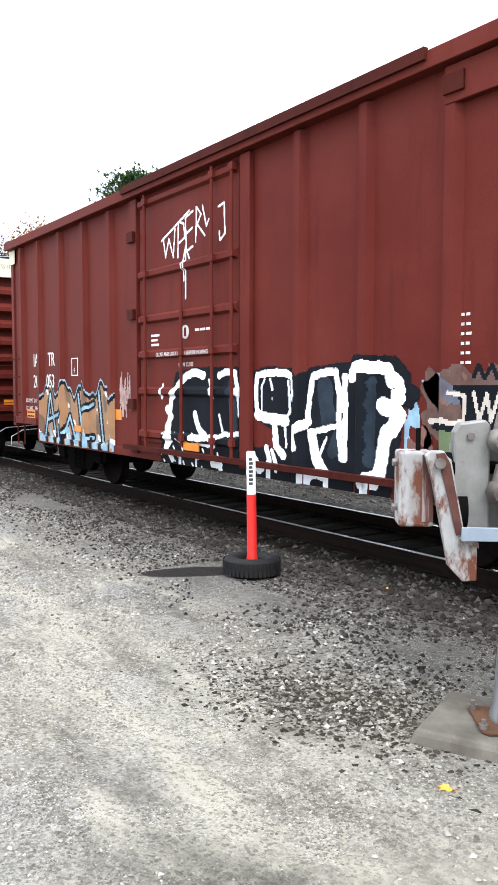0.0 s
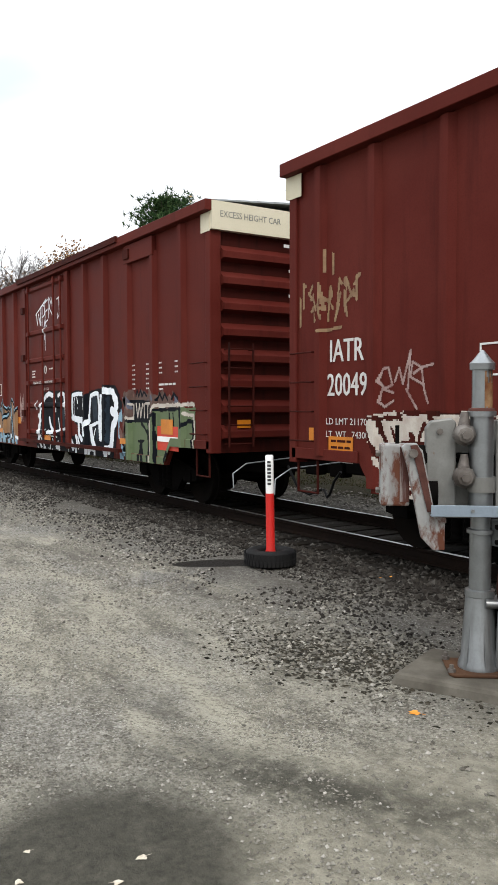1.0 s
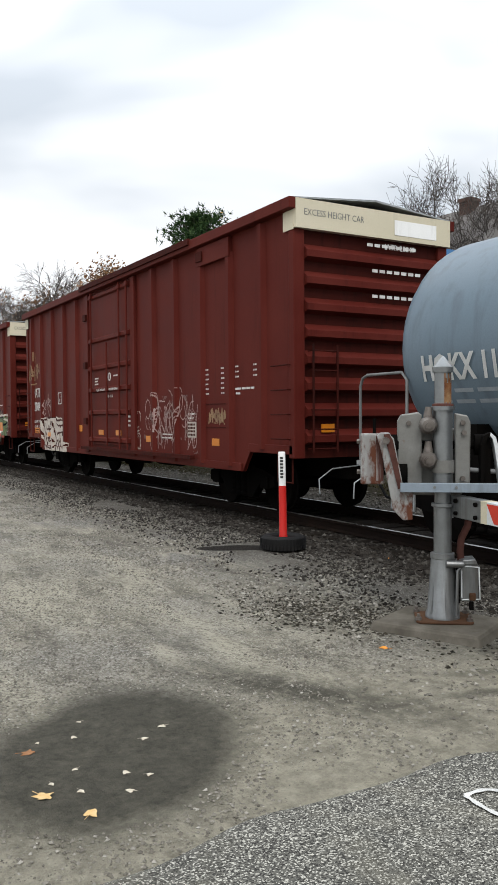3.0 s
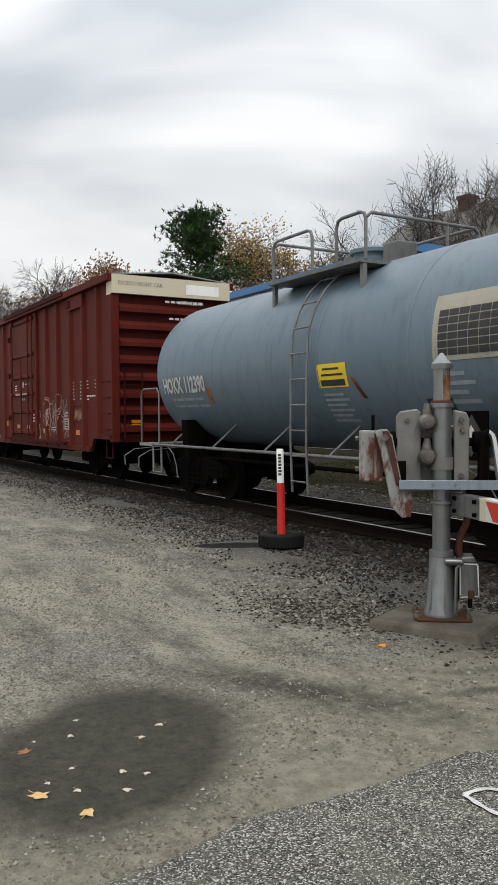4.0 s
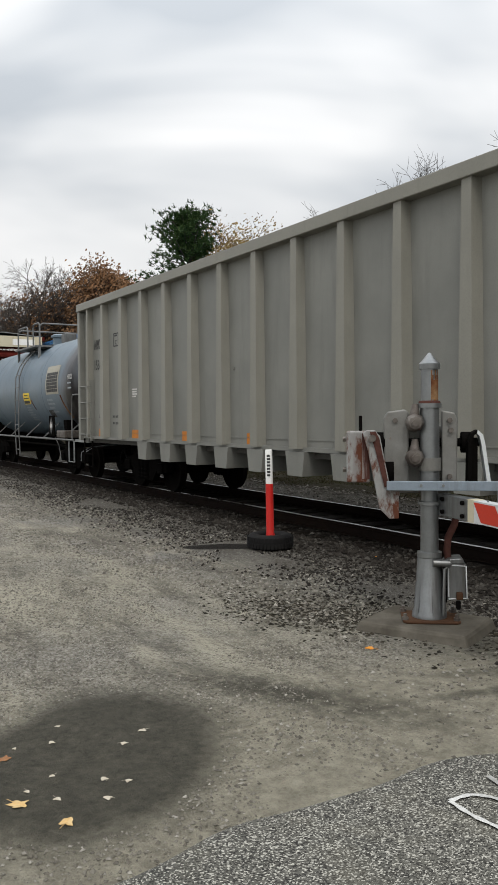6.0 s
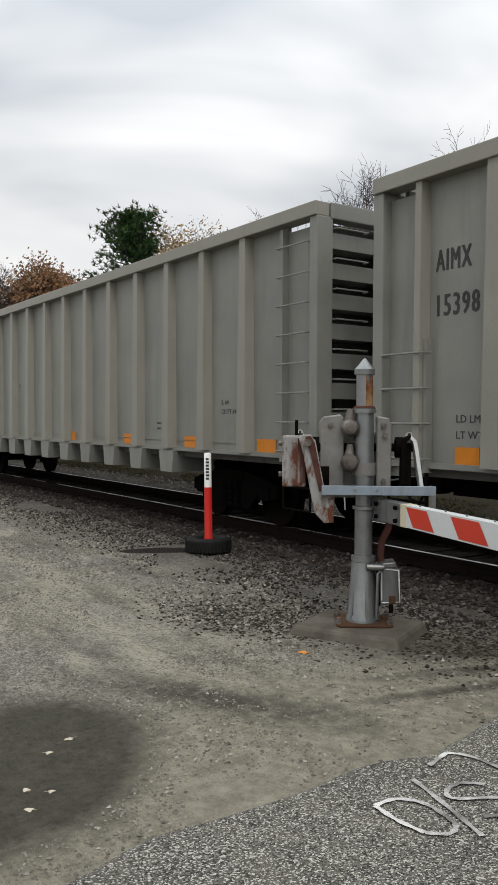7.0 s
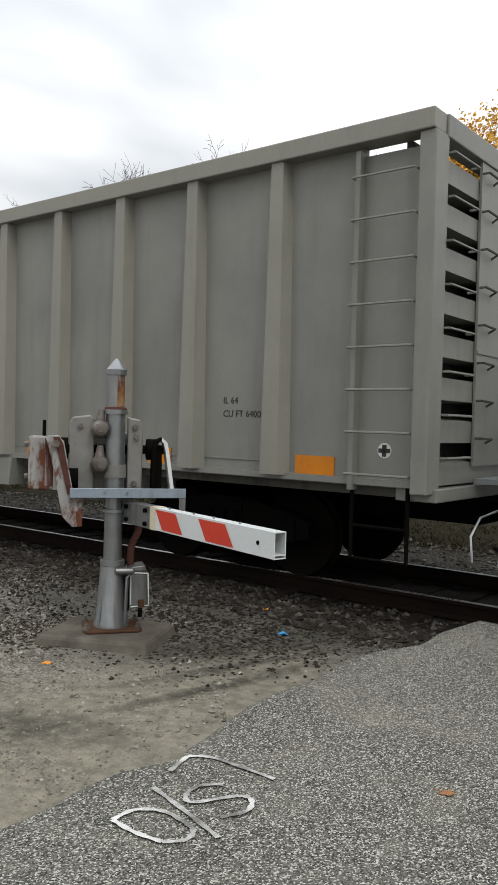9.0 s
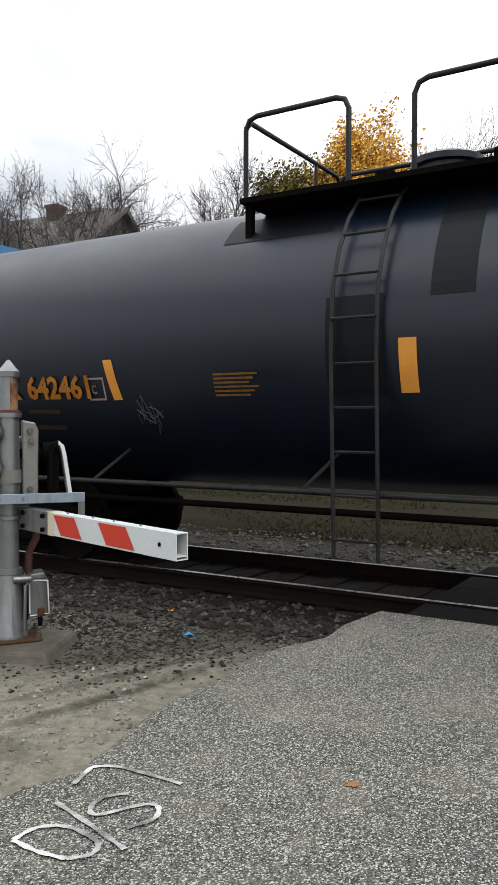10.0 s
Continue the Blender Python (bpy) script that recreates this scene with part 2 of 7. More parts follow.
TIE = paint("creosoted_tie_wood", (0.010, 0.0082, 0.0066), (0.018, 0.0145, 0.0115), 0.95, big=3, streak=False, bump=0.5, spec=0.05)
PANEL = paint("crossing_rubber_panel", (0.007, 0.0068, 0.0066), (0.013, 0.0125, 0.012), 0.85, big=2, streak=False, bump=0.3, spec=0.03)
GRAF_BLACK = paint("spray_black", (0.0045, 0.0055, 0.0075), (0.009, 0.0105, 0.014), 0.6, big=2, spec=0.04)
GRAF_WHITE = paint("spray_white", (0.72, 0.75, 0.78), (0.62, 0.66, 0.70), 0.5, big=3)
GRAF_SLATE = paint("spray_slate_blue", (0.02, 0.03, 0.042), (0.01, 0.014, 0.02), 0.55, big=4, spec=0.06)
GRAF_CHALK = paint("spray_dirty_white", (0.46, 0.42, 0.37), (0.33, 0.28, 0.24), 0.6, big=6)
DIM_ORANGE = paint("worn_orange_print", (0.17, 0.075, 0.014), (0.08, 0.04, 0.01), 0.5, big=9)
DIM_PRINT = paint("faded_orange_print", (0.035, 0.02, 0.012), (0.022, 0.014, 0.01), 0.5, big=6)
CHALK_DULL = paint("dull_chalk", (0.085, 0.09, 0.1), (0.05, 0.055, 0.06), 0.7, big=9)
GRAF_GREEN = paint("spray_green", (0.072, 0.105, 0.045), (0.10, 0.13, 0.065), 0.55, big=3)
GRAF_PINK = paint("spray_dull_pink", (0.15, 0.07, 0.055), (0.11, 0.045, 0.035), 0.6, big=6)
GRAF_DULL_BLUE = paint("spray_dull_blue", (0.075, 0.09, 0.13), (0.06, 0.05, 0.06), 0.6, big=6)
GRAF_HAZE = paint("spray_brown_haze", (0.085, 0.05, 0.04), (0.06, 0.025, 0.018), 0.65, big=7)
GRAF_FAINT = paint("spray_thin_haze", (0.105, 0.045, 0.038), (0.14, 0.085, 0.075), 0.6, big=9)
GRAF_UMBER = paint("spray_umber", (0.115, 0.07, 0.042), (0.08, 0.045, 0.03), 0.6, big=5)
GRAF_OCHRE = paint("spray_ochre", (0.24, 0.125, 0.052), (0.19, 0.10, 0.05), 0.55, big=4)
GRAF_BLUE = paint("spray_pale_blue", (0.22, 0.36, 0.45), (0.10, 0.16, 0.22), 0.55, big=5)
GRAF_TAN = paint("spray_faded_tan", (0.24, 0.15, 0.075), (0.13, 0.07, 0.04), 0.6, big=7)
GRAF_GREY = paint("spray_thin_white", (0.33, 0.25, 0.23), (0.20, 0.10, 0.09), 0.6, big=7)
SHED_WHITE = paint("white_metal_cladding", (0.66, 0.69, 0.72), (0.60, 0.63, 0.66), 0.5, dirt=(0.45, 0.46, 0.46), dirt_at=(0.6, 0.95))
SHED_BLUE = paint("blue_metal_fascia", (0.045, 0.15, 0.33), (0.055, 0.17, 0.35), 0.4)
HOUSE_WALL = paint("grey_brown_clapboard", (0.15, 0.135, 0.12), (0.19, 0.17, 0.15), 0.8, dirt=(0.09, 0.08, 0.07))
HOUSE_ROOF = paint("weathered_shingles", (0.11, 0.10, 0.095), (0.15, 0.14, 0.13), 0.9, dirt=(0.07, 0.065, 0.06))
BRICK_RED = paint("chimney_brick", (0.1, 0.055, 0.042), (0.08, 0.05, 0.04), 0.9, big=4)
BARK = paint("grey_bark", (0.045, 0.037, 0.031), (0.07, 0.059, 0.05), 0.95, big=3, grain=25, bump=0.6)
CAR_TEAL = paint("teal_car_paint", (0.10, 0.33, 0.38), (0.11, 0.35, 0.40), 0.25, bump=0.0)
CAR_GLASS = paint("car_window_glass", (0.02, 0.025, 0.03), (0.03, 0.035, 0.04), 0.08, bump=0.0)
PINE = island("pine_needles", [(0.020, 0.046, 0.016), (0.038, 0.072, 0.022), (0.065, 0.10, 0.034)], 0.7)
AUTUMN = island("orange_maple_leaves", [(0.62, 0.29, 0.04), (0.76, 0.44, 0.08), (0.55, 0.34, 0.06), (0.8, 0.52, 0.14)], 0.7)
OLIVE = island("olive_green_leaves", [(0.07, 0.075, 0.018), (0.12, 0.105, 0.025), (0.2, 0.14, 0.03)], 0.7)
STRAW = island("pale_yellow_leaves", [(0.24, 0.17, 0.06), (0.33, 0.23, 0.09), (0.2, 0.13, 0.06)], 0.75)
RUSSET = island("russet_leaves", [(0.20, 0.11, 0.055), (0.28, 0.15, 0.075), (0.16, 0.10, 0.06)], 0.75)
BALLAST = island("ballast_stone", [(0.011, 0.0094, 0.008), (0.024, 0.0205, 0.0175), (0.044, 0.039, 0.033), (0.017, 0.0145, 0.012), (0.10, 0.093, 0.082)], 0.9)
SHOULDER = island("grey_shoulder_stone", [(0.05, 0.045, 0.04), (0.11, 0.1, 0.09), (0.2, 0.185, 0.165), (0.08, 0.07, 0.06)], 0.9)
GRIT = island("loose_gravel", [(0.10, 0.092, 0.077), (0.16, 0.148, 0.125), (0.24, 0.225, 0.19), (0.13, 0.118, 0.097), (0.40, 0.38, 0.335)], 0.9)
DEBRIS = island("dark_leaf_litter", [(0.014, 0.013, 0.010), (0.025, 0.022, 0.016), (0.045, 0.038, 0.027), (0.13, 0.125, 0.11)], 0.95)
LEAF_YELLOW = paint("fallen_leaf_yellow", (0.50, 0.32, 0.12), (0.56, 0.42, 0.22), 0.7, big=20)
LEAF_ORANGE = paint("fallen_leaf_orange", (0.62, 0.22, 0.02), (0.55, 0.25, 0.04), 0.7, big=20)
LEAF_PALE = paint("fallen_leaf_pale", (0.5, 0.46, 0.38), (0.42, 0.36, 0.27), 0.8, big=20)
LEAF_BROWN = paint("fallen_leaf_brown", (0.22, 0.1, 0.045), (0.28, 0.14, 0.06), 0.8, big=20)
GRASS = island("grass_blades", [(0.018, 0.023, 0.006), (0.03, 0.032, 0.009), (0.042, 0.03, 0.014), (0.022, 0.015, 0.008)], 0.8)
LITTER_BLUE = paint("blue_plastic_scrap", (0.03, 0.2, 0.42), (0.05, 0.25, 0.45), 0.3)
ROAD_WHITE = paint("worn_white_road_paint", (0.55, 0.55, 0.53), (0.38, 0.38, 0.365), 0.8, big=12, dirt=(0.12, 0.116, 0.108), dirt_at=(0.46, 0.58), streak=False)


def ellipse_mask(nt, x, y, cx, cy, rx, ry, turn, soft, wobble):
    """1 inside an ellipse on the ground with an uneven rim, 0 outside."""
    c, s = math.cos(turn), math.sin(turn)
    dx, dy = maths(nt, "SUBTRACT", x, cx), maths(nt, "SUBTRACT", y, cy)
    u = maths(nt, "ADD", maths(nt, "MULTIPLY", dx, c / rx), maths(nt, "MULTIPLY", dy, s / rx))
    v = maths(nt, "ADD", maths(nt, "MULTIPLY", dx, -s / ry), maths(nt, "MULTIPLY", dy, c / ry))
    d = maths(nt, "SQRT", maths(nt, "ADD", maths(nt, "MULTIPLY", u, u), maths(nt, "MULTIPLY", v, v)))
    d = maths(nt, "ADD", d, maths(nt, "MULTIPLY", maths(nt, "SUBTRACT", wobble, 0.5), 0.7))
    return step_node(nt, d, 1.0 + soft, 1.0 - soft)


def ground_material():
    m, nt, n, l, bs = nodes_of("packed_dirt_and_gravel")
    tc = n.new("ShaderNodeTexCoord")
    sp = n.new("ShaderNodeSeparateXYZ")
    l.new(tc.outputs["Object"], sp.inputs["Vector"])
    x, y = sp.outputs["X"], sp.outputs["Y"]
    wob = noise_node(nt, 1.3, 5.0, 0.6)
    grain = noise_node(nt, 55.0, 6.0, 0.75)
    mid = noise_node(nt, 9.0, 6.0, 0.65)
    big = noise_node(nt, 0.55, 5.0, 0.6, (1.0, 1.6, 1.0))
    vor = n.new("ShaderNodeTexVoronoi")
    vor.inputs["Scale"].default_value = 60.0
    l.new(tc.outputs["Object"], vor.inputs["Vector"])
    pebble = vor.outputs["Color"]
    speck = noise_node(nt, 24.0, 8.0, 0.85)
    sand = mix_node(nt, step_node(nt, mid, 0.3, 0.7), (0.385, 0.362, 0.290), (0.275, 0.258, 0.208))
    sand = mix_node(nt, maths(nt, "MULTIPLY", step_node(nt, speck, 0.5, 0.66), 0.42), sand, (0.12, 0.11, 0.085))
    stony = mix_node(nt, step_node(nt, speck, 0.40, 0.60), (0.045, 0.042, 0.037), (0.33, 0.315, 0.28))
    bw = n.new("ShaderNodeRGBToBW")
    l.new(pebble, bw.inputs["Color"])
    stony = mix_node(nt, step_node(nt, bw.outputs[0], 0.45, 0.8), stony, (0.33, 0.32, 0.295))
    near_track = step_node(nt, maths(nt, "ADD", y, maths(nt, "MULTIPLY", maths(nt, "SUBTRACT", wob, 0.5), 2.0)), -4.9, -2.9)
    patches = maths(nt, "MULTIPLY", step_node(nt, big, 0.45, 0.62), step_node(nt, x, -3.8, -6.0))
    gravelly = maths(nt, "ADD", maths(nt, "MULTIPLY", patches, 0.7), near_track, True)
    col = mix_node(nt, gravelly, sand, stony)
    col = mix_node(nt, maths(nt, "MULTIPLY", step_node(nt, grain, 0.48, 0.66), 0.68), col, (0.085, 0.078, 0.066))
    col = mix_node(nt, maths(nt, "MULTIPLY", step_node(nt, maths(nt, "ADD", y, maths(nt, "MULTIPLY", wob, 0.8)), -4.3, -2.2), 0.78), col, (0.042, 0.037, 0.031))
    tone = noise_node(nt, 1.1, 6.0, 0.7, (1.0, 1.8, 1.0))
    col = mix_node(nt, maths(nt, "MULTIPLY", step_node(nt, tone, 0.51, 0.66), 0.62), col, (0.075, 0.068, 0.055))
    drift = noise_node(nt, 0.9, 8.0, 0.62, (0.75, 2.6, 1.0))
    bare = maths(nt, "MULTIPLY", step_node(nt, drift, 0.53, 0.63), step_node(nt, y, -2.9, -4.2))
    col = mix_node(nt, maths(nt, "MULTIPLY", bare, 0.7), col, mix_node(nt, grain, (0.42, 0.394, 0.312), (0.29, 0.27, 0.212)))
    mud = maths(nt, "MULTIPLY", step_node(nt, drift, 0.46, 0.36), step_node(nt, speck, 0.42, 0.56))
    col = mix_node(nt, maths(nt, "MULTIPLY", mud, 0.75), col, (0.06, 0.053, 0.043))
    chips = n.new("ShaderNodeTexVoronoi")
    chips.inputs["Scale"].default_value = 85.0
    l.new(tc.outputs["Object"], chips.inputs["Vector"])
    cw = n.new("ShaderNodeRGBToBW")
    l.new(chips.outputs["Color"], cw.inputs["Color"])
    thin = step_node(nt, chips.outputs["Distance"], 0.5, 0.3)
    strewn = maths(nt, "MULTIPLY", thin, step_node(nt, noise_node(nt, 3.5, 5.0, 0.7), 0.4, 0.6))
    col = mix_node(nt, maths(nt, "MULTIPLY", maths(nt, "MULTIPLY", strewn, step_node(nt, cw.outputs[0], 0.42, 0.32)), 0.85), col, (0.045, 0.041, 0.034))
    col = mix_node(nt, maths(nt, "MULTIPLY", maths(nt, "MULTIPLY", strewn, step_node(nt, cw.outputs[0], 0.64, 0.72)), 0.85), col, (0.52, 0.5, 0.445))
    col = mix_node(nt, maths(nt, "MULTIPLY", step_node(nt, bw.outputs[0], 0.30, 0.2), 0.55), col, (0.075, 0.068, 0.056))
    # clods and trodden gravel, a few centimetres across
    clod = noise_node(nt, 15.0, 8.0, 0.8, (0.8, 1.4, 1.0))
    col = mix_node(nt, maths(nt, "MULTIPLY", step_node(nt, clod, 0.53, 0.63), 0.5), col, (0.075, 0.068, 0.056))
    col = mix_node(nt, maths(nt, "MULTIPLY", step_node(nt, clod, 0.43, 0.35), 0.35), col, (0.40, 0.38, 0.325))
    # sandy, rutted dirt between the gate and the road
    sandy = maths(nt, "MULTIPLY", step_node(nt, maths(nt, "ADD", x, wob), -4.5, -3.9), step_node(nt, y, -2.5, -3.3))
    col = mix_node(nt, maths(nt, "MULTIPLY", sandy, 0.72), col, mix_node(nt, step_node(nt, mid, 0.35, 0.62), (0.335, 0.312, 0.243), (0.185, 0.170, 0.132)))
    # the bed of the track is near black: shade under the cars, put into its colour
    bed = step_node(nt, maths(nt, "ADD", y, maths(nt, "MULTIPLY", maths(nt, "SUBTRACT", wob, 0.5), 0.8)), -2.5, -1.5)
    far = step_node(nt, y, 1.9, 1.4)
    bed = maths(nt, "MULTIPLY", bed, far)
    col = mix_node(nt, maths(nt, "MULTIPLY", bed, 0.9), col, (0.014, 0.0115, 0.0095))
    # grass and bare earth beyond the track
    verge = step_node(nt, maths(nt, "ADD", y, maths(nt, "MULTIPLY", wob, 1.0)), 2.3, 2.9)
    col = mix_node(nt, verge, col, mix_node(nt, step_node(nt, mid, 0.35, 0.65), (0.020, 0.014, 0.008), (0.015, 0.0155, 0.006)))
    rag = maths(nt, "ADD", maths(nt, "MULTIPLY", wob, 0.6), maths(nt, "MULTIPLY", speck, 0.4))
    damp = ellipse_mask(nt, x, y, -4.45, -6.78, 0.95, 0.68, radians(-38), 0.19, maths(nt, "ADD", maths(nt, "MULTIPLY", rag, 0.6), maths(nt, "MULTIPLY", tone, 0.4)))
    # narrow dark ellipse on the ground beside the tyre
    strip = ellipse_mask(nt, x, y, -9.75, -3.05, 0.62, 0.22, radians(68), 0.1, wob)
    track_a = ellipse_mask(nt, x, y, -4.68, -5.5, 0.85, 0.21, radians(30), 0.6, tone)
    track_b = ellipse_mask(nt, x, y, -3.9, -4.0, 0.8, 0.06, radians(77), 0.7, wob)
    track_b = maths(nt, "MAXIMUM", track_b, ellipse_mask(nt, x, y, -4.05, -3.45, 0.8, 0.07, radians(72), 0.7, tone))
    track_b = maths(nt, "MAXIMUM", track_b, ellipse_mask(nt, x, y, -4.4, -3.1, 0.9, 0.3, radians(66), 0.4, mid))
    # one mask for the damp hollow, the dark strip and the streaks
    wet = maths(nt, "MAXIMUM", maths(nt, "MULTIPLY", damp, maths(nt, "ADD", 0.74, maths(nt, "MULTIPLY", mid, 0.4), True)), strip)
    streaks = maths(nt, "MULTIPLY", maths(nt, "ADD", track_a, track_b, True), step_node(nt, mid, 0.18, 0.52))
    wet = maths(nt, "MAXIMUM", wet, maths(nt, "MULTIPLY", streaks, 0.9))
    col = mix_node(nt, wet, col, mix_node(nt, step_node(nt, speck, 0.35, 0.65), (0.033, 0.0315, 0.025), (0.080, 0.076, 0.060)))
    col = mix_node(nt, strip, col, (0.016, 0.014, 0.012))
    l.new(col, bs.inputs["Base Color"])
    bs.inputs["Specular IOR Level"].default_value = 0.08
    l.new(maths(nt, "SUBTRACT", 0.95, maths(nt, "MULTIPLY", wet, 0.25)), bs.inputs["Roughness"])
    h = maths(nt, "ADD", maths(nt, "ADD", maths(nt, "MULTIPLY", grain, 0.6), maths(nt, "MULTIPLY", mid, 1.0)), maths(nt, "MULTIPLY", drift, 1.6))
    bump_node(nt, bs, h, 1.0, 0.04)
    return m


def asphalt_material():
    m, nt, n, l, bs = nodes_of("worn_asphalt")
    tc = n.new("ShaderNodeTexCoord")
    vor = n.new("ShaderNodeTexVoronoi")
    vor.inputs["Scale"].default_value = 150.0
    l.new(tc.outputs["Object"], vor.inputs["Vector"])
    bw = n.new("ShaderNodeRGBToBW")
    l.new(vor.outputs["Color"], bw.inputs["Color"])
    big = noise_node(nt, 0.9, 5.0, 0.6)
    mid = noise_node(nt, 6.0, 5.0, 0.6)
    col = mix_node(nt, step_node(nt, big, 0.35, 0.7), (0.088, 0.087, 0.077), (0.125, 0.121, 0.105))
    col = mix_node(nt, step_node(nt, bw.outputs[0], 0.66, 0.80), col, (0.40, 0.39, 0.345))
    col = mix_node(nt, step_node(nt, bw.outputs[0], 0.44, 0.26), col, (0.032, 0.031, 0.029))
    col = mix_node(nt, maths(nt, "MULTIPLY", step_node(nt, noise_node(nt, 1.7, 7.0, 0.65), 0.48, 0.7), 0.36), col, (0.205, 0.19, 0.145))
    l.new(col, bs.inputs["Base Color"])
    bs.inputs["Roughness"].default_value = 0.9
    bs.inputs["Specular IOR Level"].default_value = 0.12
    bump_node(nt, bs, vor.outputs["Distance"], 0.5, 0.008)
    return m


DIRT, ASPHALT = ground_material(), asphalt_material()


# ---------------------------------------------------------------- mesh tools
class Shape:
    """Collects vertices and faces of one part."""

    def __init__(self):
        self.v, self.f = [], []

    def add(self, verts, faces):
        o = len(self.v)
        self.v += [tuple(p) for p in verts]
        self.f += [tuple(i + o for i in q) for q in faces]
        return self

    def box(self, x0, x1, y0, y1, z0, z1):
        return self.add([(x, y, z) for x in (x0, x1) for y in (y0, y1) for z in (z0, z1)],
                        [(0, 1, 3, 2), (4, 6, 7, 5), (0, 4, 5, 1), (2, 3, 7, 6), (0, 2, 6, 4), (1, 5, 7, 3)])

    def prism(self, pts, axis, a, b):
        """A polygon of two coordinates pushed from a to b along an axis."""
        n = len(pts)

        def put(p, t):
            return {"x": (t, p[0], p[1]), "y": (p[0], t, p[1]), "z": (p[0], p[1], t)}[axis]
        vs = [put(p, a) for p in pts] + [put(p, b) for p in pts]
        fs = [tuple(range(n)), tuple(range(2 * n - 1, n - 1, -1))]
        fs += [(i, i + n, (i + 1) % n + n, (i + 1) % n) for i in range(n)]
        return self.add(vs, fs)

    def tube(self, pts, r, seg=8, r2=None, caps=True):
        pts = [Vector(p) for p in pts]
        n = len(pts)
        rings, prev = [], None
        for i, p in enumerate(pts):
            d = (pts[min(i + 1, n - 1)] - pts[max(i - 1, 0)]).normalized()
            if prev is None:
                side = d.orthogonal().normalized()
            else:
                side = (prev - d * prev.dot(d)).normalized()
            prev = side
            up = d.cross(side)
            rr = r if r2 is None else r + (r2 - r) * i / max(n - 1, 1)
            rings += [p + (side * math.cos(a) + up * math.sin(a)) * rr for a in (2 * math.pi * k / seg for k in range(seg))]
        fs = [(i * seg + k, i * seg + (k + 1) % seg, (i + 1) * seg + (k + 1) % seg, (i + 1) * seg + k) for i in range(n - 1) for k in range(seg)]
        if caps:
            fs += [tuple(range(seg - 1, -1, -1)), tuple((n - 1) * seg + k for k in range(seg))]
        return self.add(rings, fs)

    def lathe(self, prof, seg=24, at=(0, 0, 0), axis="z"):
        """Profile of (radius, height) turned about an axis."""
        vs = []
        for r, h in prof:
            for k in range(seg):
                a = 2 * math.pi * k / seg
                c, s = r * math.cos(a), r * math.sin(a)
                p = {"z": (c, s, h), "x": (h, c, s), "y": (c, h, s)}[axis]
                vs.append((p[0] + at[0], p[1] + at[1], p[2] + at[2]))
        n = len(prof)
        fs = [(i * seg + k, i * seg + (k + 1) % seg, (i + 1) * seg + (k + 1) % seg, (i + 1) * seg + k) for i in range(n - 1) for k in range(seg)]
        return self.add(vs, fs)

    def mesh(self, name, smooth=None, bevel=0.0):
        me = bpy.data.meshes.new(name)
        me.from_pydata(self.v, [], self.f)
        bm = bmesh.new()
        bm.from_mesh(me)
        bmesh.ops.recalc_face_normals(bm, faces=bm.faces)
        if bevel:
            bmesh.ops.bevel(bm, geom=[e for e in bm.edges if len(e.link_faces) == 2 and e.calc_face_angle() > 0.6], offset=bevel,
                            segments=2, affect="EDGES", profile=0.5, clamp_overlap=True)
        if smooth is not None:
            for f in bm.faces:
                f.smooth = True
            for e in bm.edges:
                if len(e.link_faces) == 2 and e.calc_face_angle() > radians(smooth):
                    e.smooth = False
        bm.to_mesh(me)
        bm.free()
        return me


def part(name, shape, material, parent, label="", smooth=None, bevel=0.0, at=None):
    """One mesh object under a thing or under a part."""
    me = shape if isinstance(shape, bpy.types.Mesh) else shape.mesh(name, smooth, bevel)
    if not me.materials:
        me.materials.append(material)
    ob = new(name, me)
    ob.parent = parent
    if at is not None:
        ob.matrix_basis = at
    return tagged(ob, label) if label else ob


def thing(name, label, category, at=(0, 0, 0), group="", kind="", turn=0.0):
    ob = new(name)
    ob.empty_display_size = 0.2
    ob.matrix_basis = pose(*at, 0, 0, turn)
    return tagged(ob, label, category, group, kind)


def solid(name, shape, material, label, category, at=(0, 0, 0), group="", kind="", smooth=None, bevel=0.0, turn=0.0):
    """A top-level thing made of a single mesh."""
    ob = part(name, shape, material, None, "", smooth, bevel, pose(*at, 0, 0, turn))
    return tagged(ob, label, category, group, kind)


def lettering(body, size, parent, material, x, y, z, name="lettering", face="side", spread=1.0, squash=1.0, width=0.0, bold=0.0, heavy=0.0):
    """Letters in the built-in font; x and z of the lower left corner, y of the surface behind."""
    cu = bpy.data.curves.new(name, "FONT")
    cu.body, cu.size, cu.space_character, cu.offset = body, size, spread, size * bold
    cu.resolution_u = 2
    cu.extrude = 0.001
    ob = bpy.data.objects.new(name, cu)
    scene.collection.objects.link(ob)
    me = bpy.data.meshes.new_from_object(ob.evaluated_get(bpy.context.evaluated_depsgraph_get()))
    bpy.data.objects.remove(ob)
    bpy.data.curves.remove(cu)
    if width:
        squash = width / max(v.co.x for v in me.vertices)
    if heavy:
        # a thicker stroke: the letters struck three times, side by side
        vs = [tuple(v.co) for v in me.vertices]
        fs = [tuple(p.vertices) for p in me.polygons]
        out, faces = [], []
        for k in (-1, 0, 1):
            faces += [tuple(i + len(out) for i in f) for f in fs]
            out += [(x1 + k * heavy / max(squash, 0.1), y1, z1 + 0.0006 * k) for x1, y1, z1 in vs]
        me = bpy.data.meshes.new(name)
        me.from_pydata(out, [], faces)
    turn = Matrix.Rotation(radians(90), 4, "X")
    if face == "end":
        turn = Matrix.Rotation(radians(90), 4, "Z") @ turn
    me.transform(Matrix.Translation((x, y, z)) @ turn @ Matrix.Diagonal((squash, 1, 1, 1)))
    return part(name, me, material, parent)


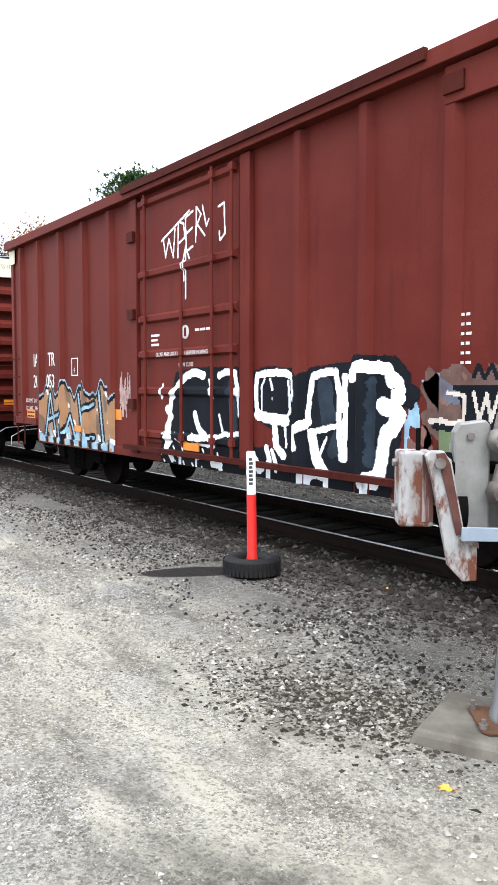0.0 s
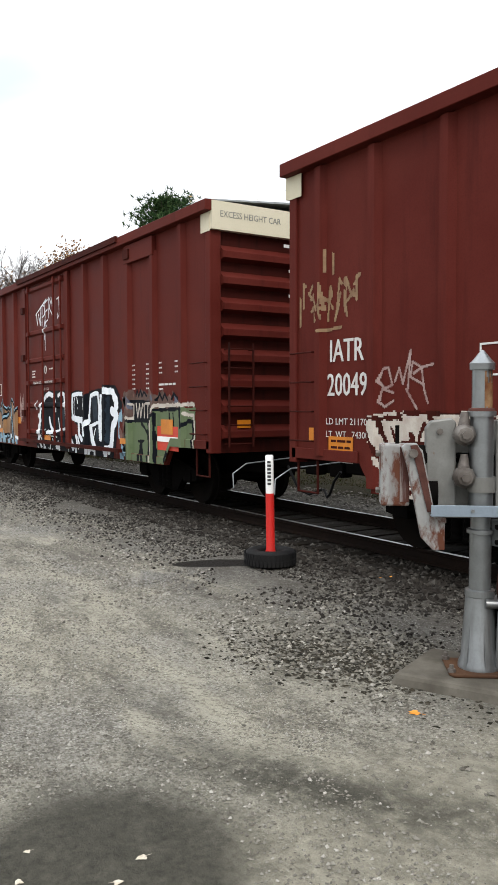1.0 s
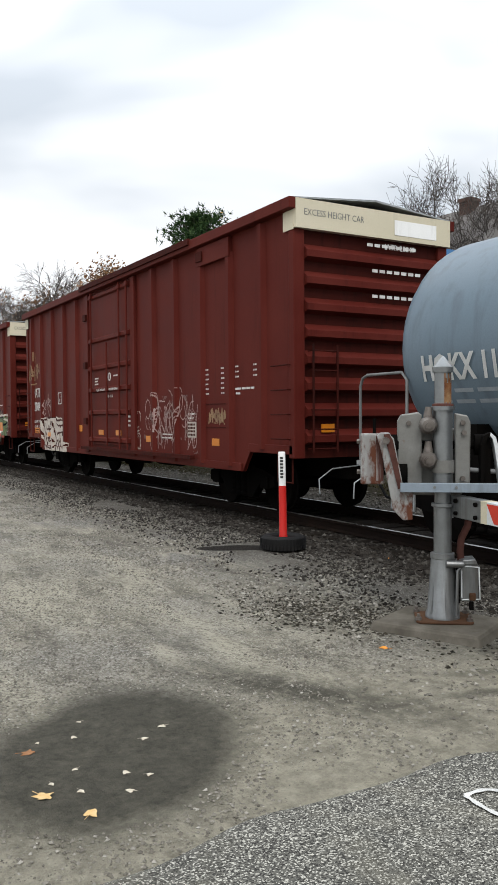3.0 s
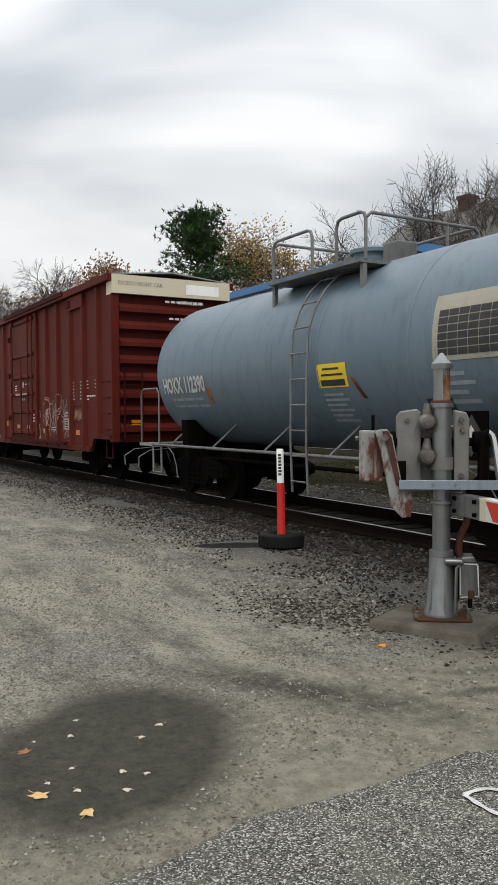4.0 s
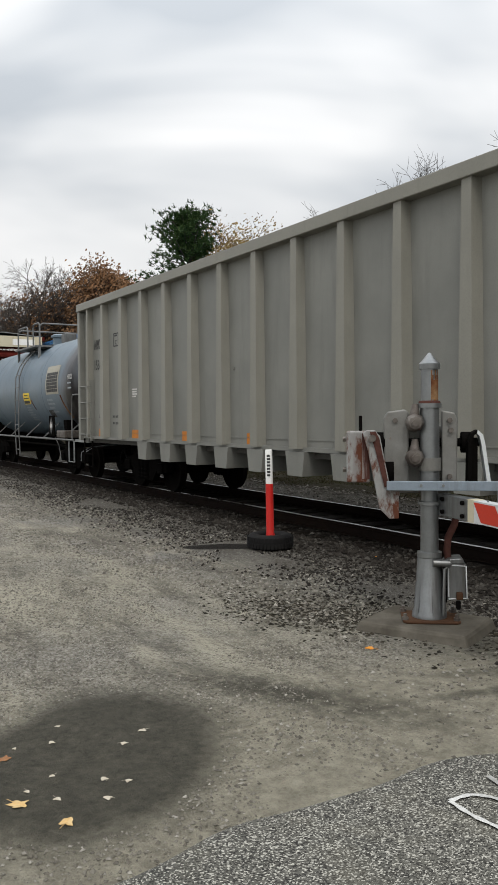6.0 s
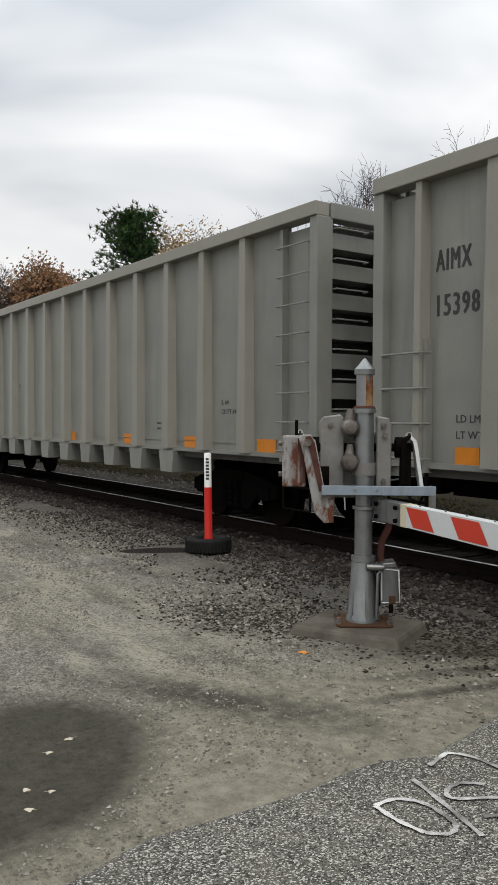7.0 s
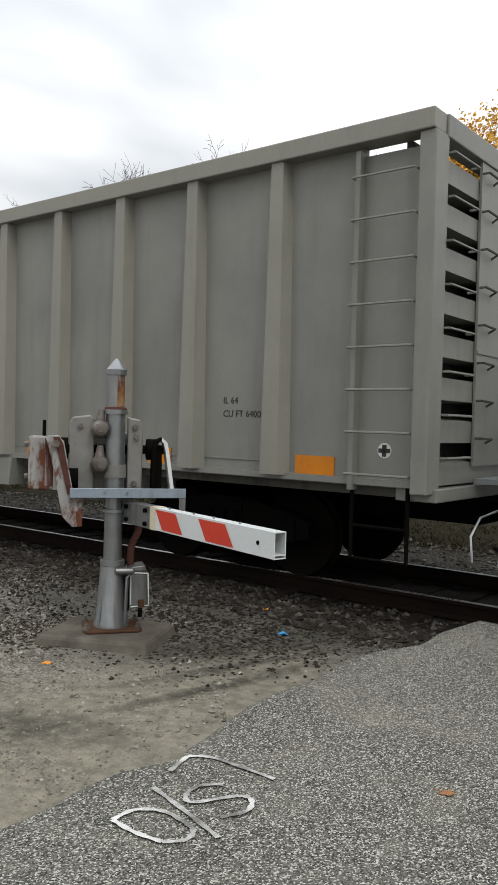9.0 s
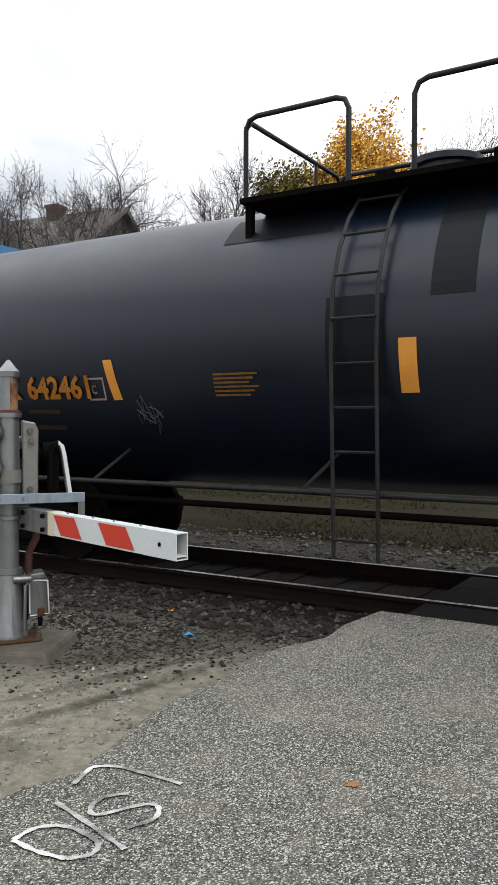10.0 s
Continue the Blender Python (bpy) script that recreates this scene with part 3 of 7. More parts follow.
def bars(parent, material, x, y, z, widths, height, step, name="small_print"):
    """Lines of small print as plain bars, one under another."""
    for k, w in enumerate(widths):
        xx = x
        for j, piece in enumerate(w if isinstance(w, tuple) else (w,)):
            part(name, Shape().box(xx, xx + piece, y - 0.002, y + 0.001, z - k * step - height, z - k * step), material, parent)
            xx += piece + height * 0.8


# ---------------------------------------------------------------- ground, road, track
def road_edge(y):
    w = 0.05 * math.sin(y * 2.3) + 0.04 * math.sin(y * 5.1 + 1) + 0.07 * noise.noise((0.0, y * 1.7, 3.0))
    if y < -5:
        return -3.33 + 0.03 * (y + 5) * -1 + w
    if y < -3.0:
        return -3.4 + w
    return -3.4 + 0.1 * (y + 3.0) + w


def ground_height(x, y):
    z = -0.10 + 0.018 * noise.noise((x * 0.7, y * 1.5, 0.0)) + 0.011 * noise.noise((x * 2.6, y * 2.6, 7.0))
    if abs(y) < 2.1:
        t = min(1.0, (2.1 - abs(y)) / 0.7)
        z -= 0.09 * t
    if y > 1.6:
        z += min(1.0, (y - 1.6) / 1.4) * (0.12 + 0.06 * noise.noise((x * 0.5, y * 0.5, 2.0)))
    d = ((x + 4.45) / 0.95) ** 2 + ((y + 6.78) / 0.7) ** 2
    z -= 0.025 * math.exp(-d)
    return z


def build_ground():
    near_x = np.arange(-17.0, 3.01, 0.14)
    xs = np.concatenate([[-900, -400, -200, -120, -80, -60, -48, -40, -34, -29, -25, -21.5, -19], near_x, [4.5, 7, 12, 20, 40, 90, 200, 500, 900]])
    near_y = np.arange(-9.5, 4.01, 0.14)
    ys = np.concatenate([[-900, -300, -100, -50, -30, -20, -15, -12], near_y, [5, 6.5, 8.5, 11, 15, 22, 35, 60, 110, 200, 400, 900]])
    s = Shape()
    s.v = [(x, y, ground_height(x, y) - (0.05 if x > road_edge(y) + 0.15 and y < -1.2 else 0.0)) for y in ys for x in xs]
    n = len(xs)
    s.f = [(j * n + i, j * n + i + 1, (j + 1) * n + i + 1, (j + 1) * n + i) for j in range(len(ys) - 1) for i in range(n - 1)]
    solid("ground", s, DIRT, "packed beige dirt and gravel yard with a damp dark hollow", "ground", kind="structure", smooth=60)


def build_road():
    s = Shape()
    ys = np.concatenate([[-60, -40, -25, -16, -12, -10], np.arange(-9, -1.35, 0.12), [-1.36]])
    right = 4.4
    cols = 14
    for y in ys:
        z = -0.045 + 0.04 * max(0.0, min(1.0, (y + 6.0) / 4.6))
        e = road_edge(y)
        s.v.append((e - 0.06, y, z - 0.09))
        for k in range(cols):
            q = k / (cols - 1)
            drop = 0.022 if k == 0 else 0.0
            s.v.append((e + (right - e) * q ** 2, y, z - drop + 0.004 * noise.noise((q * 7, y, 1.0))))
    n = cols + 1
    s.f = [(j * n + i, j * n + i + 1, (j + 1) * n + i + 1, (j + 1) * n + i) for j in range(len(ys) - 1) for i in range(n - 1)]
    solid("road", s, ASPHALT, "worn grey asphalt road leading to the level crossing", "road", kind="structure", smooth=50)
    f = Shape().box(-1.7, 4.4, 1.36, 60, -0.2, -0.01)
    solid("road", f, ASPHALT, "worn grey asphalt road beyond the tracks", "road", kind="structure")


def build_track():
    tr = thing("railway_track", "railway track with rusty rails on dark wooden ties", "railway track", kind="structure")
    prof = [(-0.07, -0.17), (0.07, -0.17), (0.07, -0.155), (0.012, -0.135), (0.012, -0.045), (0.036, -0.035), (0.036, -0.004), (0.030, 0.0),
            (-0.030, 0.0), (-0.036, -0.004), (-0.036, -0.035), (-0.012, -0.045), (-0.012, -0.135), (-0.07, -0.155)]
    for y in (-0.753, 0.753):
        r = part("rail", Shape().prism([(y + a, b) for a, b in prof], "x", -260, 120), RAIL_SIDE, tr, "steel rail with rust-brown sides")
        part("rail_head", Shape().box(-260, 120, y - 0.031, y + 0.031, -0.003, 0.002), RAIL_TOP, r, "polished running surface")
    tie = Shape().box(-0.11, 0.11, -1.3, 1.3, -0.36, -0.172).mesh("tie", None, 0.012)
    tie.materials.append(TIE)
    rnd = random.Random(3)
    for k in range(150):
        part("tie", tie, TIE, tr, at=pose(-70 + k * 0.52 + rnd.uniform(-0.02, 0.02), rnd.uniform(-0.04, 0.04), rnd.uniform(-0.006, 0.006), 0, 0, rnd.uniform(-0.8, 0.8)))
    cr = thing("crossing_surface", "dark rubber crossing panels beside and between the rails", "crossing panels", kind="structure")
    for y0, y1 in ((-1.36, -0.84), (-0.66, 0.0), (0.004, 0.66), (0.84, 1.36)):
        for k in range(4):
            x0 = -2.95 + k * 1.85
            part("crossing_panel", Shape().box(x0, x0 + 1.84, y0, y1, -0.16, -0.008), PANEL, cr, bevel=0.008)


def stones(name, count, place, size, material, label, category, seed, flat=0.7):
    """Loose angular stones in one mesh."""
    rng = np.random.default_rng(seed)
    base = np.array([(1, 0, 0), (-1, 0, 0), (0, 1, 0), (0, -1, 0), (0, 0, 1), (0, 0, -1)], float)
    tri = np.array([(0, 2, 4), (2, 1, 4), (1, 3, 4), (3, 0, 4), (2, 0, 5), (1, 2, 5), (3, 1, 5), (0, 3, 5)])
    vs, fs = [], []
    for k in range(count):
        x, y = place(rng)
        r = size[0] + (size[1] - size[0]) * rng.random() ** 2
        p = base * (r * rng.uniform(0.6, 1.25, (6, 1)))
        p[:, 2] *= flat
        p += rng.normal(0, r * 0.12, (6, 3))
        a = rng.uniform(0, 6.28)
        c, s = math.cos(a), math.sin(a)
        q = p.copy()
        q[:, 0], q[:, 1] = p[:, 0] * c - p[:, 1] * s, p[:, 0] * s + p[:, 1] * c
        q += (x, y, ground_height(x, y) + r * flat * 0.35)
        fs.append(tri + 6 * k)
        vs.append(q)
    me = bpy.data.meshes.new(name)
    me.from_pydata(np.concatenate(vs).tolist(), [], np.concatenate(fs).tolist())
    solid(name, me, material, label, category, kind="stuff")


def off_road(x, y):
    return x < road_edge(y) - 0.05 or y > -1.1


def dry(x, y):
    """Outside the damp hollow and the dark strip by the tyre."""
    c, s = math.cos(-0.66), math.sin(-0.66)
    u, v = (x + 4.45) * c + (y + 6.78) * s, -(x + 4.45) * s + (y + 6.78) * c
    return (u / 0.9) ** 2 + (v / 0.65) ** 2 > 1 and ((x + 9.75) / 0.35) ** 2 + ((y + 3.05) / 0.6) ** 2 > 1


def pick(x0, x1, y0, y1, power=1.0, stray=0.0, drift=None):
    """Random spots off the road; with a drift value they gather in patches."""
    def place(rng):
        while True:
            x, y = x0 + (x1 - x0) * rng.random() ** power, y0 + (y1 - y0) * rng.random() + rng.normal(0, 1) * stray
            if drift is not None and noise.noise((x * 0.42, y * 1.1, 5.0)) + 0.55 * noise.noise((x * 1.3, y * 2.4, 9.0)) < drift + 0.25 * rng.random():
                continue
            if x > -5.0 and -5.4 < y < -2.7 and rng.random() < 0.75:
                continue
            if off_road(x, y) and dry(x, y) and not (-5.75 < x < -4.6 and -4.3 < y < -3.3):
                return x, y
    return place


def blob(cx, cy, sx, sy, turn):
    c, s = math.cos(turn), math.sin(turn)

    def place(rng):
        while True:
            u, v = rng.normal(0, sx), rng.normal(0, sy)
            x, y = cx + u * c - v * s, cy + u * s + v * c
            if off_road(x, y):
                return x, y
    return place


build_ground()
build_road()
build_track()
stones("ballast", 12000, pick(-45, -3.0, -2.35, -0.9, 0.6), (0.018, 0.05), BALLAST, "dark angular ballast stones along the track", "gravel", 1)
stones("ballast", 5000, pick(-28, -1.8, 0.9, 2.6, 0.75), (0.016, 0.045), SHOULDER, "grey ballast stones on the far shoulder", "gravel", 2)
stones("gravel", 17000, pick(-38, -3.3, -4.7, -3.2, 0.45, 0.4, -0.25), (0.006, 0.024), GRIT, "loose grey gravel on packed dirt", "gravel", 4)
stones("gravel", 13000, pick(-38, -3.2, -3.5, -2.0, 0.45, 0.3, -0.4), (0.007, 0.028), BALLAST, "dark gravel and grit along the track", "gravel", 14)
stones("gravel", 30000, pick(-16, -3.2, -8.4, -4.6, 0.6, 0.3, -0.4), (0.004, 0.014), GRIT, "fine loose gravel on packed dirt", "gravel", 5)
stones("leaf_litter", 5200, blob(-6.2, -4.1, 0.46, 0.27, 0.3), (0.006, 0.026), DEBRIS, "dark wet leaves and stones in a small heap", "leaf litter", 6, 0.3)
stones("leaf_litter", 3200, blob(-4.5, -2.9, 0.55, 0.38, 1.0), (0.006, 0.026), DEBRIS, "dark wet debris beside the gate base", "leaf litter", 7, 0.3)


def grass_verge():
    rng = np.random.default_rng(9)
    vs, fs = [], []
    for k in range(60000):
        x, y = rng.uniform(-30, -1.9), 2.4 + 9 * rng.random() ** 1.4
        if noise.noise((x * 0.4, y * 0.6, 4.0)) < -0.12:
            continue
        h, a, w = rng.uniform(0.02, 0.07), rng.uniform(0, 6.28), rng.uniform(0.006, 0.016)
        z = ground_height(x, y) - 0.01
        lean = rng.normal(0, 0.05, 2)
        o = len(vs)
        vs += [(x - w * math.cos(a), y - w * math.sin(a), z), (x + w * math.cos(a), y + w * math.sin(a), z), (x + lean[0], y + lean[1], z + h)]
        fs.append((o, o + 1, o + 2))
    me = bpy.data.meshes.new("grass")
    me.from_pydata(vs, [], fs)
    solid("grass", me, GRASS, "thin autumn grass on the bank beyond the tracks", "grass", kind="stuff")


grass_verge()


# ---------------------------------------------------------------- running gear
WHEELSETS = []


def wheelset_mesh():
    s = Shape()
    for y, d in ((-0.753, -1), (0.753, 1)):
        s.lathe([(0.0, y + 0.05 * d), (0.16, y + 0.055 * d), (0.2, y + 0.03 * d), (0.36, y + 0.03 * d), (0.41, y + 0.06 * d), (0.455, y + 0.06 * d),
                 (0.46, y - 0.03 * d), (0.485, y - 0.045 * d), (0.485, y - 0.07 * d), (0.36, y - 0.07 * d), (0.2, y - 0.04 * d), (0.1, y - 0.06 * d)], 28, axis="y")
        s.tube([(0, y, 0), (0, y + 0.26 * d, 0)], 0.085, 12)
        for k in range(3):
            a = k * 2.094
            s.tube([(0.05 * math.cos(a), y + 0.26 * d, 0.05 * math.sin(a)), (0.05 * math.cos(a), y + 0.285 * d, 0.05 * math.sin(a))], 0.016, 6)
    s.tube([(0, -0.72, 0), (0, 0.72, 0)], 0.08, 12)
    me = s.mesh("wheelset", 35)
    me.materials.append(WHEEL)
    return me


def side_frame_mesh():
    s = Shape()
    outer = [(-1.18, 0.62), (-1.18, 0.44), (-0.98, 0.40), (-0.72, 0.50), (-0.45, 0.22), (0.45, 0.22), (0.72, 0.50), (0.98, 0.40), (1.18, 0.44), (1.18, 0.62),
             (0.9, 0.70), (0.42, 0.80), (-0.42, 0.80), (-0.9, 0.70)]
    s.prism(outer, "y", -0.07, 0.07)
    s.box(-0.30, 0.30, -0.10, 0.10, 0.66, 0.82)
    for k in (-0.18, 0.0, 0.18):
        s.lathe([(0.0, 0.26), (0.075, 0.26), (0.075, 0.30), (0.058, 0.31), (0.075, 0.36), (0.058, 0.40), (0.075, 0.45), (0.058, 0.49), (0.075, 0.54), (0.075, 0.66), (0.0, 0.66)], 10, (k, -0.075, 0))
    for x in (-0.89, 0.89):
        s.box(x - 0.13, x + 0.13, -0.11, 0.09, 0.40, 0.62)
    me = s.mesh("side_frame", None, 0.015)
    me.materials.append(RUNNING)
    return me


WHEELSET, SIDE_FRAME = wheelset_mesh(), side_frame_mesh()


def bogie(car, x):
    b = Shape().box(-0.2, 0.2, -1.05, 1.05, 0.5, 0.74)
    b.lathe([(0.0, 0.74), (0.2, 0.74), (0.2, 0.82), (0.0, 0.82)], 16)
    t = part("bogie", b, RUNNING, car, "black cast steel bogie", at=pose(x, 0, 0))
    for y in (-1.0, 1.0):
        part("side_frame", SIDE_FRAME, RUNNING, t, at=pose(0, y, 0))
    for dx in (-0.89, 0.89):
        w = part("wheelset", WHEELSET, WHEEL, t, "steel wheels on an axle", at=pose(dx, 0, 0.46))
        WHEELSETS.append(w)


def coupler(car, x, d):
    """Knuckle coupler with its air hose at an end; d: which way it points."""
    s = Shape()
    s.box(min(x - 0.6 * d, x + 0.35 * d), max(x - 0.6 * d, x + 0.35 * d), -0.09, 0.09, 0.72, 0.9)
    s.box(min(x + 0.3 * d, x + 0.62 * d), max(x + 0.3 * d, x + 0.62 * d), -0.16, 0.05, 0.66, 0.95)
    s.box(min(x + 0.45 * d, x + 0.7 * d), max(x + 0.45 * d, x + 0.7 * d), 0.05, 0.16, 0.68, 0.93)
    part("coupler", s, RUNNING, car, "rust-brown knuckle coupler", bevel=0.03)
    pts = [(x + d * 0.1, -0.35, 0.78), (x + d * 0.25, -0.36, 0.62), (x + d * 0.38, -0.33, 0.42), (x + d * 0.55, -0.25, 0.36), (x + d * 0.75, -0.15, 0.45)]
    part("air_hose", Shape().tube(pts, 0.022, 8), RUBBER, car, smooth=60)
    part("uncoupling_lever", Shape().tube([(x + d * 0.22, -1.45, 0.5), (x + d * 0.2, -1.45, 0.72), (x + d * 0.18, -1.2, 0.86), (x + d * 0.15, -0.3, 0.92)], 0.010, 6), GALV, car, smooth=60)


def grab_iron(s, x0, x1, y, z, out=0.08):
    s.tube([(x0, y, z), (x0, y - out, z), (x1, y - out, z), (x1, y, z)], 0.011, 6)


# ---------------------------------------------------------------- boxcars
BOX_HALF = 7.7
BOX_RIBS = (-7.1, -6.08, -4.95, -3.83, -2.73, 2.36, 3.46, 6.79)
DOOR = (-1.62, 1.14)
DOOR_BARS = (4.64, 3.56, 2.88, 2.34, 1.78, 1.12)


def box_depth(x, z=0.0):
    """y of the boxcar's near side, ribs, door and door bars included."""
    for r in BOX_RIBS + (4.62, 5.70):
        d = abs(x - r)
        if d < 0.12:
            return -1.60 if d < 0.055 else -1.60 + 0.075 * (d - 0.055) / 0.065
    if z and z < lowered(x) + 0.14:
        return -1.562
    if DOOR[0] < x < DOOR[1]:
        for b in DOOR_BARS:
            d = abs(z - b)
            if d < 0.07:
                return -1.615 if d < 0.035 else -1.615 + 0.05 * (d - 0.035) / 0.035
        return -1.565
    return -1.525


def lowered(x):
    """Underside of the side sill, deeper between the bogies."""
    return 0.72 + 0.34 * max(0.0, min(1.0, (abs(x) - 6.1) / 0.25))


def spray(car, name, label, region, cell, paint_at, colours):
    """Spray paint that follows the ribs: one part a colour."""
    x0, x1, z0, z1 = region
    nx, nz = int((x1 - x0) / cell), int((z1 - z0) / cell)
    X = x0 + (np.arange(nx) + 0.5) * cell
    Z = z0 + (np.arange(nz) + 0.5) * cell
    gx, gz = np.meshgrid(X, Z)
    idx = paint_at(gx, gz)
    for k, m in enumerate(colours):
        s = Shape()
        for j, i in zip(*np.nonzero(idx == k + 1)):
            a, b = x0 + i * cell, x0 + (i + 1) * cell
            c, d = z0 + j * cell, z0 + (j + 1) * cell
            if c < lowered((a + b) / 2):
                continue
            s.add([(p, box_depth(p, q) - 0.006, q) for p, q in ((a, c), (b, c), (b, d), (a, d))], [(0, 1, 2, 3)])
        if s.f:
            me = bpy.data.meshes.new(name)
            me.from_pydata(s.v, [], s.f)
            part(name, me, m, car, label)


def stroke_distance(gx, gz, strokes):
    """Distance to a set of polylines."""
    best = np.full(gx.shape, 9.0)
    for line in strokes:
        for (ax, az), (bx, bz) in zip(line[:-1], line[1:]):
            dx, dz = bx - ax, bz - az
            t = np.clip(((gx - ax) * dx + (gz - az) * dz) / (dx * dx + dz * dz + 1e-9), 0, 1)
            best = np.minimum(best, np.hypot(gx - ax - t * dx, gz - az - t * dz))
    return best


def inside_shape(gx, gz, corners):
    """True inside a closed outline."""
    hit = np.zeros(gx.shape, bool)
    for (ax, az), (bx, bz) in zip(corners, corners[1:] + corners[:1]):
        if az != bz:
            hit ^= ((az > gz) != (bz > gz)) & (gx < (bx - ax) * (gz - az) / (bz - az) + ax)
    return hit


def lay(out, gx, gz, strokes, colour, shift=0.0):
    """Strokes of (half width, polyline) laid over what is there."""
    for w, line in strokes:
        out[stroke_distance(gx, gz, [line]) + shift < w] = colour


def wobble(gx, gz, f, seed):
    return np.sin(gx * f + seed) * np.sin(gz * f * 1.3 + seed * 2.1) + 0.5 * np.sin(gx * f * 2.3 + gz * f * 1.9 + seed)


def scrawl(rng, x0, x1, z0, z1, count, slant=0.3):
    """Quick hand-drawn zigzag lines in a box."""
    out = []
    w = (x1 - x0) / count
    for k in range(count):
        a = x0 + k * w
        pts = []
        for j in range(rng.randint(3, 6)):
            pts.append((a + rng.uniform(-0.1, 1.2) * w + slant * rng.random() * w, rng.uniform(z0, z1)))
        out.append(pts)
    return out


def loops(rng, x0, x1, z0, z1, count):
    """Round hand-drawn outlines, some of them left open."""
    out = []
    for k in range(count):
        cx, cz, r = rng.uniform(x0, x1), rng.uniform(z0, z1), rng.uniform(0.09, 0.26)
        a, turn = rng.uniform(0, 6.28), rng.uniform(2.2, 5.8)
        out.append([(cx + r * 0.75 * math.cos(a + turn * j / 10), cz + r * 1.15 * math.sin(a + turn * j / 10)) for j in range(11)])
    return out


def boxcar(label):
    car = thing("boxcar", label, "boxcar", group="freight cars of the passing train")
    H = BOX_HALF
    for sgn, nm in ((-1, "near"), (1, "far")):
        s = Shape()
        y0, y1 = (-1.525, -1.45) if sgn < 0 else (1.45, 1.525)
        prof = [(-H, 1.06), (-6.35, 1.06), (-6.1, 0.72), (6.1, 0.72), (6.35, 1.06), (H, 1.06), (H, 4.78), (-H, 4.78)]
        s.prism(prof, "y", y0, y1)
        part("side_wall", s, BOX_RED, car, "brick-red corrugated steel side")
    for r in BOX_RIBS:
        for y in (-1.525, 1.525):
            d = -0.075 if y < 0 else 0.075
            s = Shape().prism([(r - 0.12, y), (r - 0.055, y + d), (r + 0.055, y + d), (r + 0.12, y)], "z", lowered(r) + 0.06, 4.76)
            part("side_post", s, BOX_RED, car)
    # doubled panel with its header, the fixed part beside the door
    for x in (4.62, 5.70):
        part("side_post", Shape().prism([(x - 0.12, -1.525), (x - 0.055, -1.6), (x + 0.055, -1.6), (x + 0.12, -1.525)], "z", 0.8, 4.5), BOX_RED, car)
    part("header_plate", Shape().box(4.56, 5.78, -1.61, -1.525, 4.42, 4.76), BOX_RED, car, bevel=0.01)
    part("placard_board", Shape().box(4.56, 4.8, -1.64, -1.61, 4.5, 4.68), BOX_DARK, car, bevel=0.008)
    part("side_sill", Shape().box(-6.1, 6.1, -1.56, -1.527, 0.72, 0.86), BOX_RED, car, bevel=0.008)
    for x0, x1 in ((-H, -6.35), (6.35, H)):
        part("side_sill", Shape().box(x0, x1, -1.56, -1.527, 1.06, 1.2), BOX_RED, car, bevel=0.008)
    # roof with a proud eave
    for y0, y1 in ((-1.68, -1.46), (1.46, 1.68)):
        part("eave", Shape().box(-H - 0.12, H + 0.12, y0, y1, 4.78, 4.95), BOX_RED, car, bevel=0.01)
    part("roof", Shape().prism([(-1.66, 4.952), (0, 5.10), (1.66, 4.952), (1.66, 4.93), (0, 5.07), (-1.66, 4.93)], "x", -H - 0.1, H + 0.1), GALV, car, "galvanised corrugated roof")
    part("underframe", Shape().box(-H + 0.2, H - 0.2, -0.35, 0.35, 0.62, 1.0).box(-6.2, 6.2, -1.4, 1.4, 0.98, 1.04), RUNNING, car)
    part("brake_cylinder", Shape().tube([(-0.9, -0.7, 0.72), (0.1, -0.7, 0.72)], 0.17, 14).tube([(0.6, -0.6, 0.75), (1.7, -0.6, 0.75)], 0.2, 14), RUNNING, car)
    # ends: flat sheet with pressed horizontal ribs
    for d in (-1, 1):
        xe = H * d
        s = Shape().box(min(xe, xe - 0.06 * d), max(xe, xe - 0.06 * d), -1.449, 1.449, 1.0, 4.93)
        # the darker red paints shade into the hollows between the ribs
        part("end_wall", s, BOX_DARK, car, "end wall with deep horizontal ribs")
        for k in range(8):
            z = 1.32 + k * 0.405
            r = Shape().prism([(xe, z - 0.12), (xe + 0.13 * d, z - 0.07), (xe + 0.13 * d, z + 0.03), (xe, z + 0.13)], "y", -1.36, 1.36)
            part("end_rib", r, BOX_RED, car)
        for y in (-1.46, 1.46):
            part("corner_post", Shape().box(min(xe - 0.1 * d, xe + 0.06 * d), max(xe - 0.1 * d, xe + 0.06 * d), y - 0.1, y + 0.1, 1.0, 4.78), BOX_RED, car, bevel=0.015)
        part("end_band", Shape().box(min(xe + 0.02 * d, xe + 0.13 * d), max(xe + 0.02 * d, xe + 0.13 * d), -1.565, 1.565, 4.50, 4.94), CREAM, car, "cream band across the top of the end")
        part("corner_patch", Shape().box(min(xe - 0.22 * d, xe + 0.065 * d), max(xe - 0.22 * d, xe + 0.065 * d), -1.572, -1.562, 4.48, 4.775), CREAM, car)
        lad = Shape()
        for k in range(6):
            z = 1.15 + k * 0.3
            lad.tube([(xe + 0.06 * d, -1.3, z), (xe + 0.2 * d, -1.3, z), (xe + 0.2 * d, -0.85, z), (xe + 0.06 * d, -0.85, z)], 0.012, 6)
        lad.tube([(xe + 0.2 * d, -1.3, 1.1), (xe + 0.2 * d, -1.3, 2.75)], 0.018, 6).tube([(xe + 0.2 * d, -0.85, 1.1), (xe + 0.2 * d, -0.85, 2.75)], 0.018, 6)
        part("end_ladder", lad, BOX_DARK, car)
